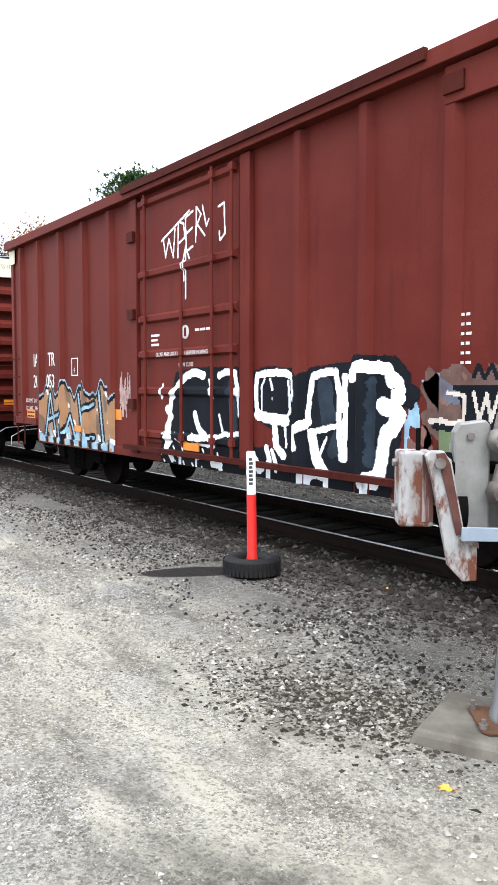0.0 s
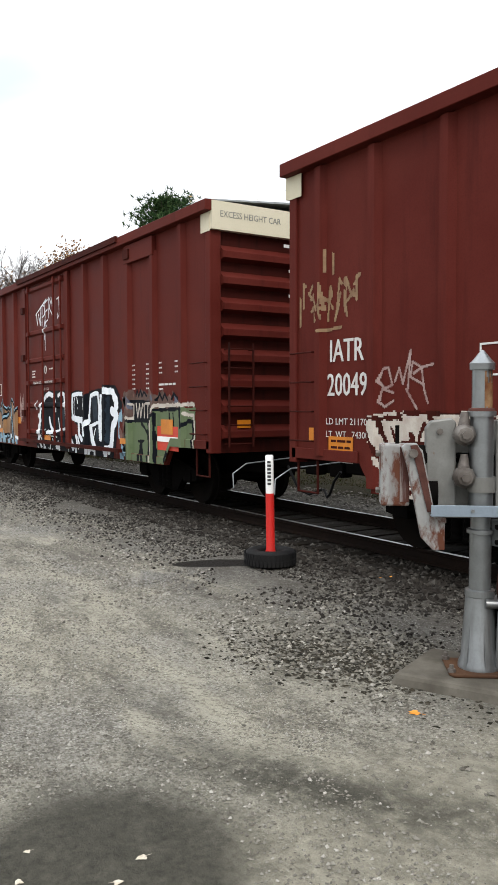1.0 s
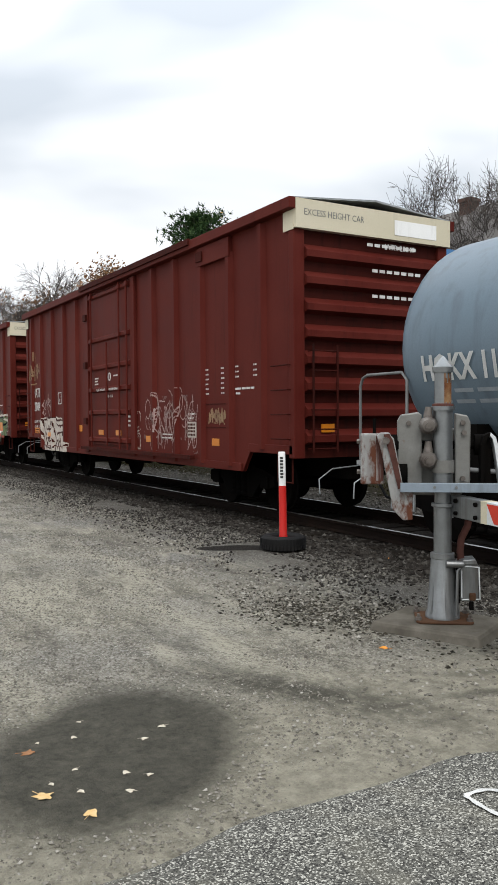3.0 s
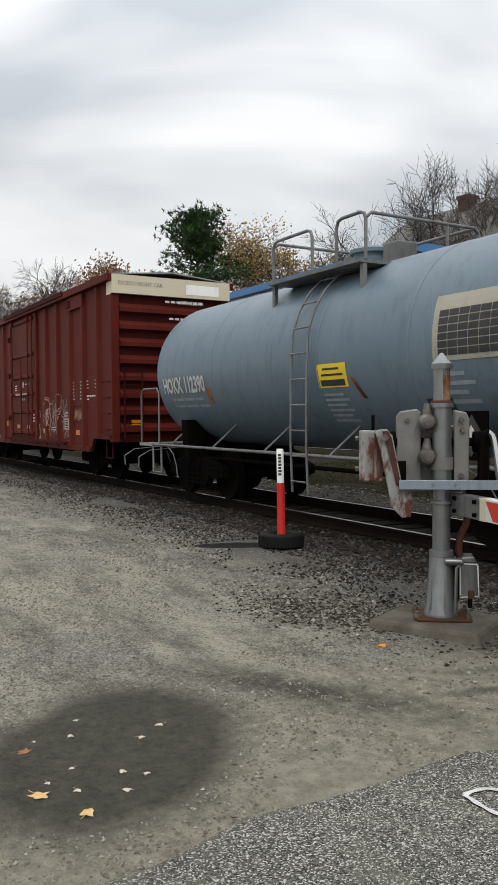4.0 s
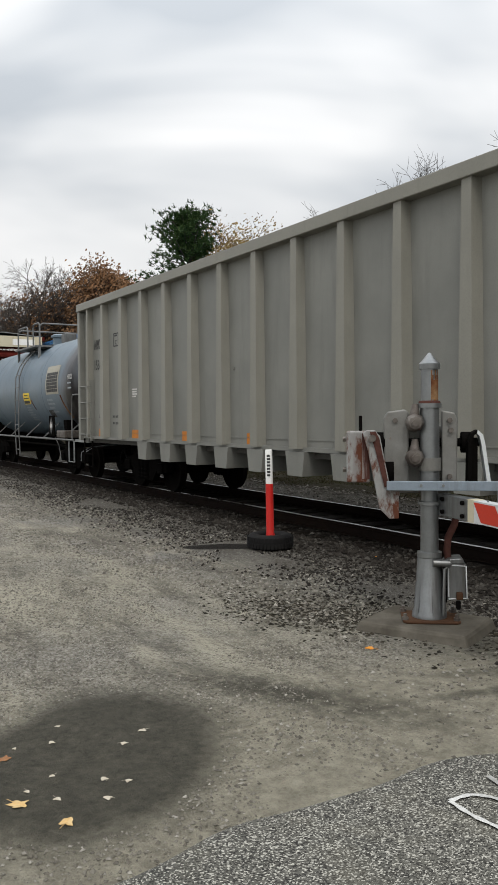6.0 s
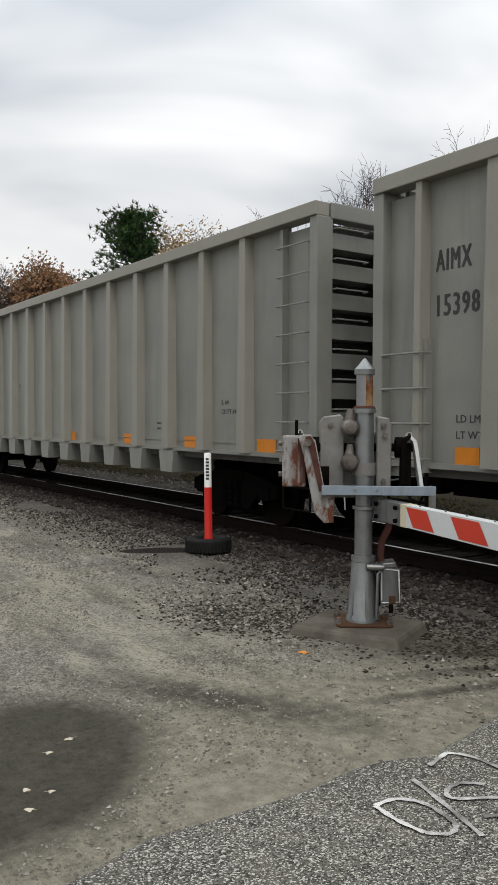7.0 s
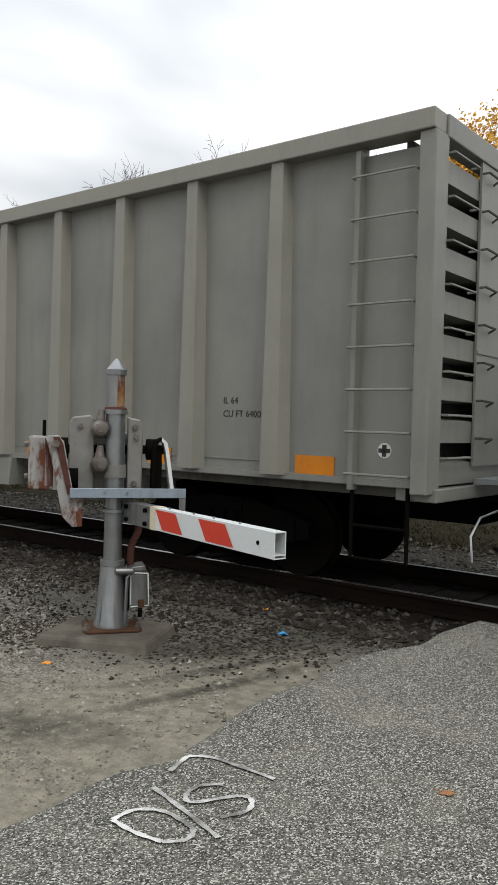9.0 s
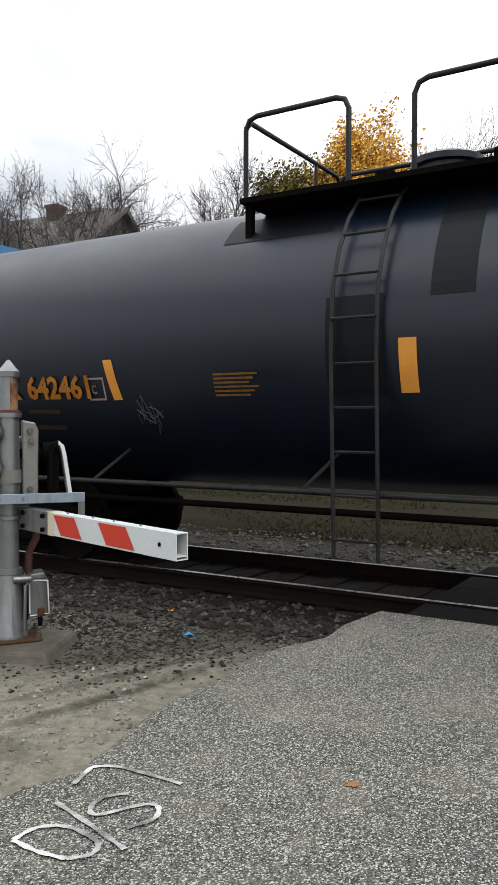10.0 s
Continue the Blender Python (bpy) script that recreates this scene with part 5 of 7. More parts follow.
    bars(CAR_B, STENCIL, 3.97, -1.527, 1.73, [(0.09, 0.2), (0.05, 0.18)], 0.04, 0.075)
    bars(CAR_B, STENCIL, 0.92, -1.567, 1.7, [0.17, 0.17, (0.11, 0.02)], 0.045, 0.1)
    bars(CAR_B, STENCIL, 2.72, -1.527, 1.32, [(0.1, 0.16, 0.14, 0.2), (0.1, 0.16, 0.14, 0.18)], 0.028, 0.07)
    for car, num in ((CAR_A, "20053"), (CAR_B, "20049")):
        if car is CAR_A:
            # these marks straddle a side post
            for word, x, z in (("IA", -6.52, 2.26), ("TR", -5.70, 2.26), (num[:2], -6.53, 1.83), (num[2:], -5.80, 1.83)):
                lettering(word, 0.38, car, STENCIL, x, -1.532, z, squash=0.78, heavy=0.006)
        else:
            lettering("IATR", 0.40, car, STENCIL, -6.93, -1.532, 2.30, width=0.66, heavy=0.006)
            lettering(num, 0.40, car, STENCIL, -6.97, -1.532, 1.88, width=0.76, heavy=0.006)
        lettering("LD LMT 211700", 0.115, car, STENCIL, -7.0, -1.532, 1.52, width=0.86)
        lettering("LT  WT   74300", 0.115, car, STENCIL, -7.0, -1.532, 1.36, width=0.82)
        part("notice_plate", Shape().box(-6.93, -6.46, -1.538, -1.53, 1.17, 1.37), REFLECT, car, "amber notice plate")
        bars(car, BOX_DARK, -6.88, -1.539, 1.33, [(0.1, 0.16, 0.08), (0.12, 0.1, 0.1)], 0.03, 0.08)
        part("reflector", Shape().box(-7.12, -6.68, -1.54, -1.53, 1.075, 1.165), REFLECT, car, "amber reflective patch")
        bars(car, STENCIL, -6.66, -1.532, 1.14, [0.2, 0.2], 0.03, 0.06)
        fr = Shape()
        for a, b, c, d in ((-4.5, -4.2, 2.05, 2.07), (-4.5, -4.2, 2.36, 2.38), (-4.5, -4.48, 2.07, 2.36), (-4.22, -4.2, 2.07, 2.36)):
            fr.box(a, b, -1.532, -1.526, c, d)
        part("plate_mark", fr, STENCIL, car)
        lettering("F", 0.14, car, STENCIL, -4.39, -1.532, 2.1)
        lettering("IATR " + num, 0.13, car, STENCIL, BOX_HALF + 0.12, 0.15, 4.33, face="end")
    part("notice_box", Shape().box(5.82, 6.6, -1.548, -1.541, 1.13, 1.22), WHITE, CAR_A, "white notice strip")
    part("orange_sticker", Shape().box(5.97, 6.42, -1.547, -1.541, 1.26, 1.52), REFLECT, CAR_A, "bright orange sticker")
    part("red_stripe_sticker", Shape().box(5.78, 6.62, -1.54, -1.533, 0.98, 1.40), ARM_RED, CAR_A, "red warning sticker")
    for x, w in ((-0.2, 0.42), (4.15, 0.32), (-4.36, 0.3)):
        part("reflector", Shape().box(x, x + w, -1.62, -1.605, 0.95, 1.06) if x == -0.2 else Shape().box(x, x + w, -1.545, -1.533, 1.02, 1.13), REFLECT, CAR_A, "amber reflective patch")


paint_cars()


# ---------------------------------------------------------------- tank cars
def tank_shell(half, r, zc, dish=0.62, seg=48):
    s = Shape()
    prof = [(0.001, -half)]
    for k in range(1, 10):
        a = math.pi / 2 * k / 9
        prof.append((r * math.sin(a), -half + dish * (1 - math.cos(a))))
    prof += [(r, x) for x in np.linspace(-half + dish + 0.4, half - dish - 0.4, 14)]
    prof += [(q, -h) for q, h in reversed(prof[:10])]
    return s.lathe(prof, seg, (0, 0, zc), "x")


def on_tank(r, zc, z, out=0.004):
    return -math.sqrt(max(0.0, (r + out) ** 2 - (z - zc) ** 2))


def wrap_patch(car, name, r, zc, x0, x1, z0, z1, material, label="", out=0.004, n=10, skew=0.0):
    """A patch that lies on the barrel."""
    s = Shape()
    for k in range(n + 1):
        z = z0 + (z1 - z0) * k / n
        y = on_tank(r, zc, z, out)
        dx = skew * (1 - k / n)
        s.v += [(x0 + dx, y, z), (x1 + dx, y, z)]
    s.f = [(2 * k, 2 * k + 1, 2 * k + 3, 2 * k + 2) for k in range(n)]
    return part(name, s, material, car, label)


def wrap_letters(car, body, size, material, r, zc, x, z, squash=0.8, width=0.0):
    ob = lettering(body, size, car, material, x, 0, z, squash=squash, width=width, bold=0.035)
    for v in ob.data.vertices:
        v.co.y = on_tank(r, zc, v.co.z, 0.02)
    return ob


def tank_car(label, half, r, zc, shell_mat, trim, ladder_x, plat, rail_top, plat_mat, rail_mat, inset=1.5):
    car = thing("tank_car", label, "tank car", group="freight cars of the passing train")
    part("tank", tank_shell(half, r, zc), shell_mat, car, "", smooth=30)
    for x in (-half * 0.48, 0.6, half * 0.45) if half < 6 else ():
        s = Shape()
        s.lathe([(r + 0.001, x - 0.02), (r + 0.006, x - 0.008), (r + 0.006, x + 0.008), (r + 0.001, x + 0.02)], 64, (0, 0, zc), "x")
        part("weld_seam", s, shell_mat, car, smooth=60)
    bol = half - inset
    for d in (-1, 1):
        saddle = Shape().prism([(-1.25, 0.78), (1.25, 0.78), (1.3, zc - r + 0.5), (-1.3, zc - r + 0.5)], "x", bol * d - 0.12, bol * d + 0.12)
        part("saddle", saddle, RUNNING, car)
        stub = Shape().box(*sorted((bol * d - 1.2 * d, half * d + 0.55 * d)), -0.32, 0.32, 0.74, 1.05)
        part("stub_sill", stub, RUNNING, car)
        bogie(car, bol * d)
        coupler(car, half * d + 0.3 * d, d)
        a, b = sorted((half * d + 0.45 * d, half * d - 0.25 * d))
        part("end_platform", Shape().box(a, b, -1.45, 1.45, 0.98, 1.04), trim, car)
        xr = half * d + 0.4 * d
        loop = Shape().tube([(xr, -1.42, 1.04), (xr, -1.42, 2.05), (xr - 0.05 * d, -1.42, 2.16), (xr - 0.15 * d, -1.42, 2.2), (xr - 0.85 * d, -1.42, 2.2), (xr - 0.95 * d, -1.42, 2.1), (xr - 0.95 * d, -1.42, 1.0)], 0.02, 8)
        part("end_handrail", loop, rail_mat, car, smooth=50)
        a, b = sorted((half * d - 0.3 * d, half * d - 0.72 * d))
        part("stirrup_step", Shape().tube([(a, -1.45, 1.0), (a, -1.45, 0.45), (b, -1.45, 0.45), (b, -1.45, 1.0)], 0.02, 6), trim, car)
        bx = bol * d
        part("brake_pipe_bend", Shape().tube([(bx - 0.8, -1.3, 0.98), (bx - 0.45, -1.34, 0.85), (bx - 0.25, -1.36, 0.62), (bx - 0.2, -1.36, 0.42)], 0.011, 6), RAIL_GREY, car, smooth=60)
    part("running_rail", Shape().tube([(-half + 0.3, -1.47, 1.02), (half - 0.3, -1.47, 1.02)], 0.028, 8), rail_mat, car, smooth=60)
    part("running_rail", Shape().tube([(-half + 1.6, -0.9, 0.78), (half - 1.6, -0.9, 0.78)], 0.035, 8), RUNNING, car, smooth=60)
    for k in range(6):
        x = -half + 1.2 + k * (2 * half - 2.4) / 5
        y = on_tank(r, zc, zc - r + 0.42)
        part("rail_bracket", Shape().tube([(x, -1.47, 1.02), (x + 0.18, y, zc - r + 0.42)], 0.018, 6), rail_mat, car)
    # ladder, hugging the barrel
    lad, n = part("ladder", Shape().tube([(ladder_x, -1.53, 0.45), (ladder_x, -1.56, 1.2), (ladder_x, on_tank(r, zc, zc - 0.2, 0.1), zc - 0.2)] +
                                         [(ladder_x, on_tank(r, zc, zc + r * math.sin(a), 0.1), zc + r * math.sin(a)) for a in (0.25, 0.5, 0.75, 1.0, 1.2)], 0.02, 6), rail_mat, car, smooth=60), 0
    part("ladder_rail", Shape().tube([(ladder_x + 0.42, -1.53, 0.45), (ladder_x + 0.42, -1.56, 1.2), (ladder_x + 0.42, on_tank(r, zc, zc - 0.2, 0.1), zc - 0.2)] +
                                     [(ladder_x + 0.42, on_tank(r, zc, zc + r * math.sin(a), 0.1), zc + r * math.sin(a)) for a in (0.25, 0.5, 0.75, 1.0, 1.2)], 0.02, 6), rail_mat, lad, smooth=60)
    for k in range(9):
        z = 0.62 + k * 0.385
        y = -1.55 if z < zc - 0.25 else on_tank(r, zc, min(z, zc + r * 0.93), 0.1)
        part("rung", Shape().tube([(ladder_x, y, z), (ladder_x + 0.42, y, z)], 0.014, 6), rail_mat, lad)
    # manway, dome fittings and the top platform
    x0, x1 = plat
    top = zc + r
    pz = zc + math.sqrt(r * r - 0.75 * 0.75) + 0.02
    pl = part("top_platform", Shape().box(x0, x1, -1.22, -0.55, pz, pz + 0.05).box(x0, x1, 0.55, 1.22, pz, pz + 0.05), plat_mat, car)
    for x in (x0 + 0.05, x1 - 0.05):
        for y in (-1.1, 1.1):
            z = zc + math.sqrt(r * r - y * y) - 0.06
            part("platform_leg", Shape().box(x - 0.035, x + 0.035, y - 0.035, y + 0.035, z, pz), plat_mat, pl)
    part("manway", Shape().lathe([(0.3, top - 0.05), (0.3, top + 0.22), (0.36, top + 0.23), (0.36, top + 0.29), (0.28, top + 0.33), (0.0, top + 0.34)], 20, ((x0 + x1) / 2, 0, 0)), shell_mat, car, smooth=40)
    part("valve_housing", Shape().box((x0 + x1) / 2 + 0.5, (x0 + x1) / 2 + 0.85, -0.2, 0.2, top - 0.05, top + 0.3), plat_mat, car, bevel=0.03)
    part("safety_valve", Shape().lathe([(0.07, top - 0.05), (0.07, top + 0.18), (0.11, top + 0.2), (0.11, top + 0.32), (0.0, top + 0.36)], 14, ((x0 + x1) / 2 - 0.7, 0.1, 0)), plat_mat, car, smooth=40)
    h = rail_top
    gap = ladder_x + 0.21
    for y in (-1.1, 1.1):
        spans = [(x0, gap - 0.28), (gap + 0.35, x1)] if y < 0 else [(x0, x1)]
        for a, b in spans:
            part("platform_rail", Shape().tube([(a, y, pz + 0.05), (a, y, h - 0.12), (a + 0.04, y, h - 0.03), (a + 0.13, y, h), (b - 0.13, y, h), (b - 0.04, y, h - 0.03), (b, y, h - 0.12), (b, y, pz + 0.05)], 0.026, 8), rail_mat, pl, smooth=60)
    for x in (x0, x1):
        part("platform_rail", Shape().tube([(x, -1.1, h - 0.1), (x, -1.0, h - 0.02), (x, 1.0, h - 0.02), (x, 1.1, h - 0.1)], 0.026, 8), rail_mat, pl, smooth=60)
        part("rail_post", Shape().tube([(x, 0.45, zc + r - 0.08), (x, 0.45, h - 0.02)], 0.022, 6), rail_mat, pl)
    return car


def grey_tank():
    r, zc = 1.46, 2.50
    car = tank_car("blue-grey tank car with a black product stain over its belly", 5.75, r, zc, TANK_RUN, GALV, 0.05, (-1.15, 1.3), 4.5, RAIL_GREY, RAIL_GREY)
    wrap_letters(car, "HOKX 112390", 0.42, WHITE, r, zc, -4.9, 2.08, width=1.85)
    for k, w in enumerate(((0.1, 0.3, 0.4, 0.3), (0.08, 0.3, 0.5, 0.4))):
        x = -4.6
        for p in w:
            wrap_patch(car, "small_print", r, zc, x, x + p, 1.92 - k * 0.13, 1.965 - k * 0.13, TANK_PRINT, n=2)
            x += p + 0.07
    wrap_letters(car, "HOKX", 0.18, WHITE, r, zc, 5.02, 2.62, 0.7)
    for k in range(2):
        wrap_patch(car, "small_print", r, zc, 5.0, 5.3, 2.5 - k * 0.13, 2.54 - k * 0.13, TANK_PRINT, n=2)
    wrap_patch(car, "yellow_label", r, zc, 0.58, 1.28, 2.02, 2.36, YELLOW, "yellow emergency label")
    for k, (a, b) in enumerate(((0.72, 1.12), (0.68, 1.2), (0.64, 1.22))):
        wrap_patch(car, "label_print", r, zc, a, b, 2.27 - k * 0.085 - (0.06 if k == 2 else 0), 2.3 - k * 0.085, INK, out=0.008, n=2)
    for k in range(6):
        wrap_patch(car, "small_print", r, zc, 0.62, 1.1 + 0.1 * (k % 2), 1.9 - k * 0.075, 1.935 - k * 0.075, TANK_PRINT, n=2)
    wrap_patch(car, "cream_panel", r, zc, 3.02, 4.18, 2.26, 3.05, PANEL_CREAM, "cream panel with a printed table")
    for i in range(6):
        for j in range(6):
            wrap_patch(car, "table_cell", r, zc, 3.12 + i * 0.165, 3.275 + i * 0.165, 2.32 + j * 0.093, 2.40 + j * 0.093, INK, out=0.008, n=2)
    for k in range(4):
        wrap_patch(car, "small_print", r, zc, 3.0, 3.5 + 0.15 * (k % 2), 2.08 - k * 0.11, 2.13 - k * 0.11, TANK_PRINT, n=2)
    wrap_patch(car, "dark_label", r, zc, 2.75, 3.2, 1.62, 1.82, INK)
    wrap_patch(car, "rust_streak", r, zc, 4.22, 4.33, 1.6, 2.22, RUST_BRIGHT, "orange stripe", skew=0.3)
    wrap_patch(car, "rust_streak", r, zc, 1.34, 1.42, 1.85, 2.15, RUST_BRIGHT, skew=0.2)
    wrap_patch(car, "rust_streak", r, zc, -3.05, -2.88, 1.85, 2.15, RUST_BRIGHT)
    d = Shape().prism([(3.55, 1.38), (3.73, 1.62), (3.91, 1.38), (3.73, 1.14)], "y", -1.53, -1.52)
    pl = part("hazard_placard", d, INK, car, "black and white diamond placard")
    part("placard_holder", Shape().box(3.5, 3.96, -1.52, -1.49, 1.1, 1.66), RUNNING, car)
    part("placard_face", Shape().prism([(3.64, 1.38), (3.73, 1.50), (3.82, 1.38), (3.73, 1.26)], "y", -1.534, -1.53), STENCIL, pl)
    part("valve_cover", Shape().box(4.1, 4.85, -1.5, -0.9, 1.06, 1.26), LUG_IRON, car, bevel=0.03)
    return car


def black_tank():
    r, zc = 1.52, 2.45
    car = tank_car("black tank car with orange stencilled lettering", 7.5, r, zc, TANK_BLACK, RUNNING, -0.9, (-2.08, 1.3), 4.66, RUNNING, RAIL_DARK, 1.9)
    wrap_letters(car, "UTLX", 0.33, ORANGE, r, zc, -5.81, 1.91, width=0.95)
    wrap_letters(car, "642461", 0.33, ORANGE, r, zc, -4.76, 1.91, width=0.94)
    for k, w in enumerate(((0.5, 0.15, 0.5), (0.2, 0.45, 0.5))):
        x = -5.7
        for p in w:
            wrap_patch(car, "small_print", r, zc, x, x + p, 1.74 - k * 0.18, 1.79 - k * 0.18, DIM_PRINT, n=2)
            x += p + 0.1
    st = Shape()
    for k in range(9):
        z = 1.76 + 0.86 * k / 8
        for x in (-7.04, -6.96, -6.88):
            a = math.acos(1 - min(0.62, x + 7.5) / 0.62)
            st.v.append((x, on_tank(r * math.sin(a), zc, z, 0.008), z))
    st.f = [(3 * k + i, 3 * k + i + 1, 3 * k + i + 4, 3 * k + i + 3) for k in range(8) for i in range(2)]
    part("end_stripe", st, ORANGE, car, "orange upright stripe")
    wrap_patch(car, "stripe", r, zc, -3.6, -3.48, 1.88, 2.3, ORANGE, "orange upright stripe", skew=0.08)
    wrap_patch(car, "stripe", r, zc, -0.32, -0.16, 1.9, 2.36, ORANGE, "orange upright stripe")
    for k in range(6):
        wrap_patch(car, "orange_print", r, zc, -2.22, -1.82 + 0.05 * (k % 3), 1.9 + k * 0.04, 1.92 + k * 0.04, DIM_ORANGE, n=1)
    for a, b, c, d in ((-3.86, -3.62, 1.88, 1.9), (-3.86, -3.62, 2.1, 2.12), (-3.86, -3.84, 1.9, 2.1), (-3.64, -3.62, 1.9, 2.1)):
        wrap_patch(car, "plate_mark", r, zc, a, b, c, d, GRAF_GREY, n=1)
    wrap_letters(car, "C", 0.13, GRAF_GREY, r, zc, -3.79, 1.95)
    wrap_patch(car, "repaint_patch", r, zc, -1.0, -0.45, 1.88, 2.75, TANK_PATCH, "darker repainted rectangle", out=0.003)
    wrap_patch(car, "repaint_patch", r, zc, -0.05, 0.32, 2.7, 3.75, TANK_PATCH, "dark run below the platform", out=0.003)
    wrap_patch(car, "repaint_patch", r, zc, -2.3, -1.1, 3.42, 3.72, TANK_PATCH, "dark band below the platform", out=0.003)
    rng = random.Random(8)
    pts = []
    for k in range(34):
        x, z = -3.24 + 0.008 * k + rng.gauss(0, 0.045), 1.69 + rng.gauss(0, 0.075)
        pts.append((x, on_tank(r, zc, z, 0.002), z))
    s = Shape().tube(pts, 0.005, 4)
    part("chalk_scrawl", s, CHALK_DULL, car, "faint chalk scrawl")
    return car


TANK_RUN = stained_tank_material()
TANK_H, TANK_U = grey_tank(), black_tank()


# ---------------------------------------------------------------- gondolas
GON_HALF = 9.5
GON_RIBS = [-7.875 + 1.125 * k for k in range(15)]


def gondola():
    car = thing("gondola_car", "tall grey steel gondola car with upright side posts", "gondola car", group="freight cars of the passing train")
    H = GON_HALF
    for y0, y1 in ((-1.50, -1.45), (1.45, 1.50)):
        part("side_sheet", Shape().box(-8.8, 8.8, y0, y1, 1.12, 4.2).box(-H + 0.05, -8.8, y0, y1, 1.12, 4.12).box(8.8, H - 0.05, y0, y1, 1.12, 4.12), GON, car, "grey steel side sheet")
    for y0, y1 in ((-1.66, -1.42), (1.42, 1.66)):
        part("top_chord", Shape().box(-H - 0.05, H + 0.05, y0, y1, 4.2, 4.38), GON_POST, car, bevel=0.012)
        part("side_sill", Shape().box(-H + 0.04, H - 0.04, *sorted((y0 + (0.1 if y0 < 0 else -0.02), y1 + (0.02 if y0 < 0 else -0.1))), 1.1, 1.16), GON, car)
    for k, r in enumerate([-8.86] + GON_RIBS):
        for sg in (-1, 1):
            y = 1.50 * sg
            s = Shape()
            w0, w1 = (0.15, 0.10) if k else (0.065, 0.06)
            yb, yt = y + 0.15 * sg, y + 0.13 * sg
            s.add([(r - w0, y, 1.14), (r - w0 * 0.72, yb, 1.14), (r + w0 * 0.72, yb, 1.14), (r + w0, y, 1.14),
                   (r - w1, y, 4.2), (r - w1 * 0.72, yt, 4.2), (r + w1 * 0.72, yt, 4.2), (r + w1, y, 4.2)],
                  [(0, 1, 5, 4), (1, 2, 6, 5), (2, 3, 7, 6), (0, 3, 2, 1), (4, 5, 6, 7)])
            part("side_post", s, GON_POST, car)
            if k and sg < 0 and abs(r) < 6.2:
                g = Shape().prism([(r - 0.25, 1.098), (r + 0.25, 1.098), (r + 0.19, 0.74), (r - 0.19, 0.74)], "y", -1.62, -0.5)
                part("floor_pocket", g, GON, car)
    for sg in (-1,):
        for r0, r1 in zip(GON_RIBS[:-1], GON_RIBS[1:]):
            part("lower_seam", Shape().box(r0 + 0.16, r1 - 0.16, -1.512, -1.501, 1.26, 1.275), GON, car)
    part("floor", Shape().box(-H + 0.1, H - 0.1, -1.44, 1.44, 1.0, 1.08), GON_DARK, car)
    # black board added behind the floor pockets so their gaps look shaded
    part("slope_sheet", Shape().box(-6.0, 6.0, -0.49, -0.44, 0.72, 1.0), RUNNING, car)
    part("centre_sill", Shape().box(-H, H, -0.28, 0.28, 0.68, 1.0), RUNNING, car)
    for d in (-1, 1):
        xe = H * d
        for y in (-1.5, 1.5):
            part("corner_post", Shape().box(*sorted((xe - 0.1 * d, xe + 0.06 * d)), y - 0.13, y + 0.13, 1.05, 4.2), GON, car, bevel=0.012)
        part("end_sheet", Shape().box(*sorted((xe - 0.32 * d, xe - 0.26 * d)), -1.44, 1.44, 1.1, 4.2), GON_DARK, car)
        part("end_chord", Shape().box(*sorted((xe - 0.15 * d, xe + 0.07 * d)), -1.41, 1.41, 4.18, 4.385), GON, car, bevel=0.012)
        for k in range(8):
            z = 1.22 + k * 0.385
            part("end_rib", Shape().prism([(xe - 0.26 * d, z - 0.11), (xe + 0.02 * d, z - 0.1), (xe + 0.02 * d, z + 0.1), (xe - 0.26 * d, z + 0.13)], "y", -1.37, 1.37), GON, car)
        pan = part("end_plate", Shape().box(*sorted((xe + 0.03 * d, xe + 0.055 * d)), -0.62, 0.98, 1.28, 4.18), GON, car, "flat grey plate over the end ribs")
        part("plate_joint", Shape().box(*sorted((xe + 0.054 * d, xe + 0.065 * d)), -0.62, 0.98, 2.36, 2.385), GON, pan)
        for j in range(3):
            for i in range(8):
                y, z = -0.6 + j * 0.62, 1.55 + i * 0.36
                g = Shape().tube([(xe + 0.05 * d, y, z), (xe + 0.12 * d, y, z), (xe + 0.12 * d, y + 0.26, z - 0.01), (xe + 0.05 * d, y + 0.26, z - 0.05)], 0.012, 5)
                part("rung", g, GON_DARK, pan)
        # corner ladder
        x0, x1 = sorted((xe - 0.12 * d, xe - 0.75 * d))
        lad = part("side_ladder", Shape().box(x0 if d > 0 else x1 - 0.05, x0 + 0.05 if d > 0 else x1, -1.60, -1.50, 1.05, 4.15 if d > 0 else 2.5), GON, car)
        for k in range(8):
            g = Shape()
            z = 1.2 + k * 0.385
            if d > 0 or k < 4:
                g.tube([(x0, -1.55, z), (x0, -1.66, z), (x1, -1.66, z), (x1, -1.55, z)], 0.012, 6)
                part("rung", g, GON, lad)
            e = Shape().tube([(xe + 0.02 * d, -1.34, z + 0.17), (xe + 0.1 * d, -1.34, z + 0.17), (xe + 0.1 * d, -0.8, z + 0.17), (xe + 0.02 * d, -0.8, z + 0.17)], 0.012, 6)
            part("rung", e, GON, car)
        st = Shape().tube([(x0 + 0.03, -1.55, 1.1), (x0 + 0.03, -1.55, 0.42), (x1 - 0.03, -1.55, 0.42), (x1 - 0.03, -1.55, 1.1)], 0.022, 6)
        st.tube([(x0 + 0.03, -1.55, 0.72), (x1 - 0.03, -1.55, 0.72)], 0.018, 6)
        part("stirrup_step", st, RUNNING, car)
        part("end_sill", Shape().box(*sorted((xe - 0.3 * d, xe + 0.1 * d)), -1.5, 1.5, 0.98, 1.1), GON, car, bevel=0.01)
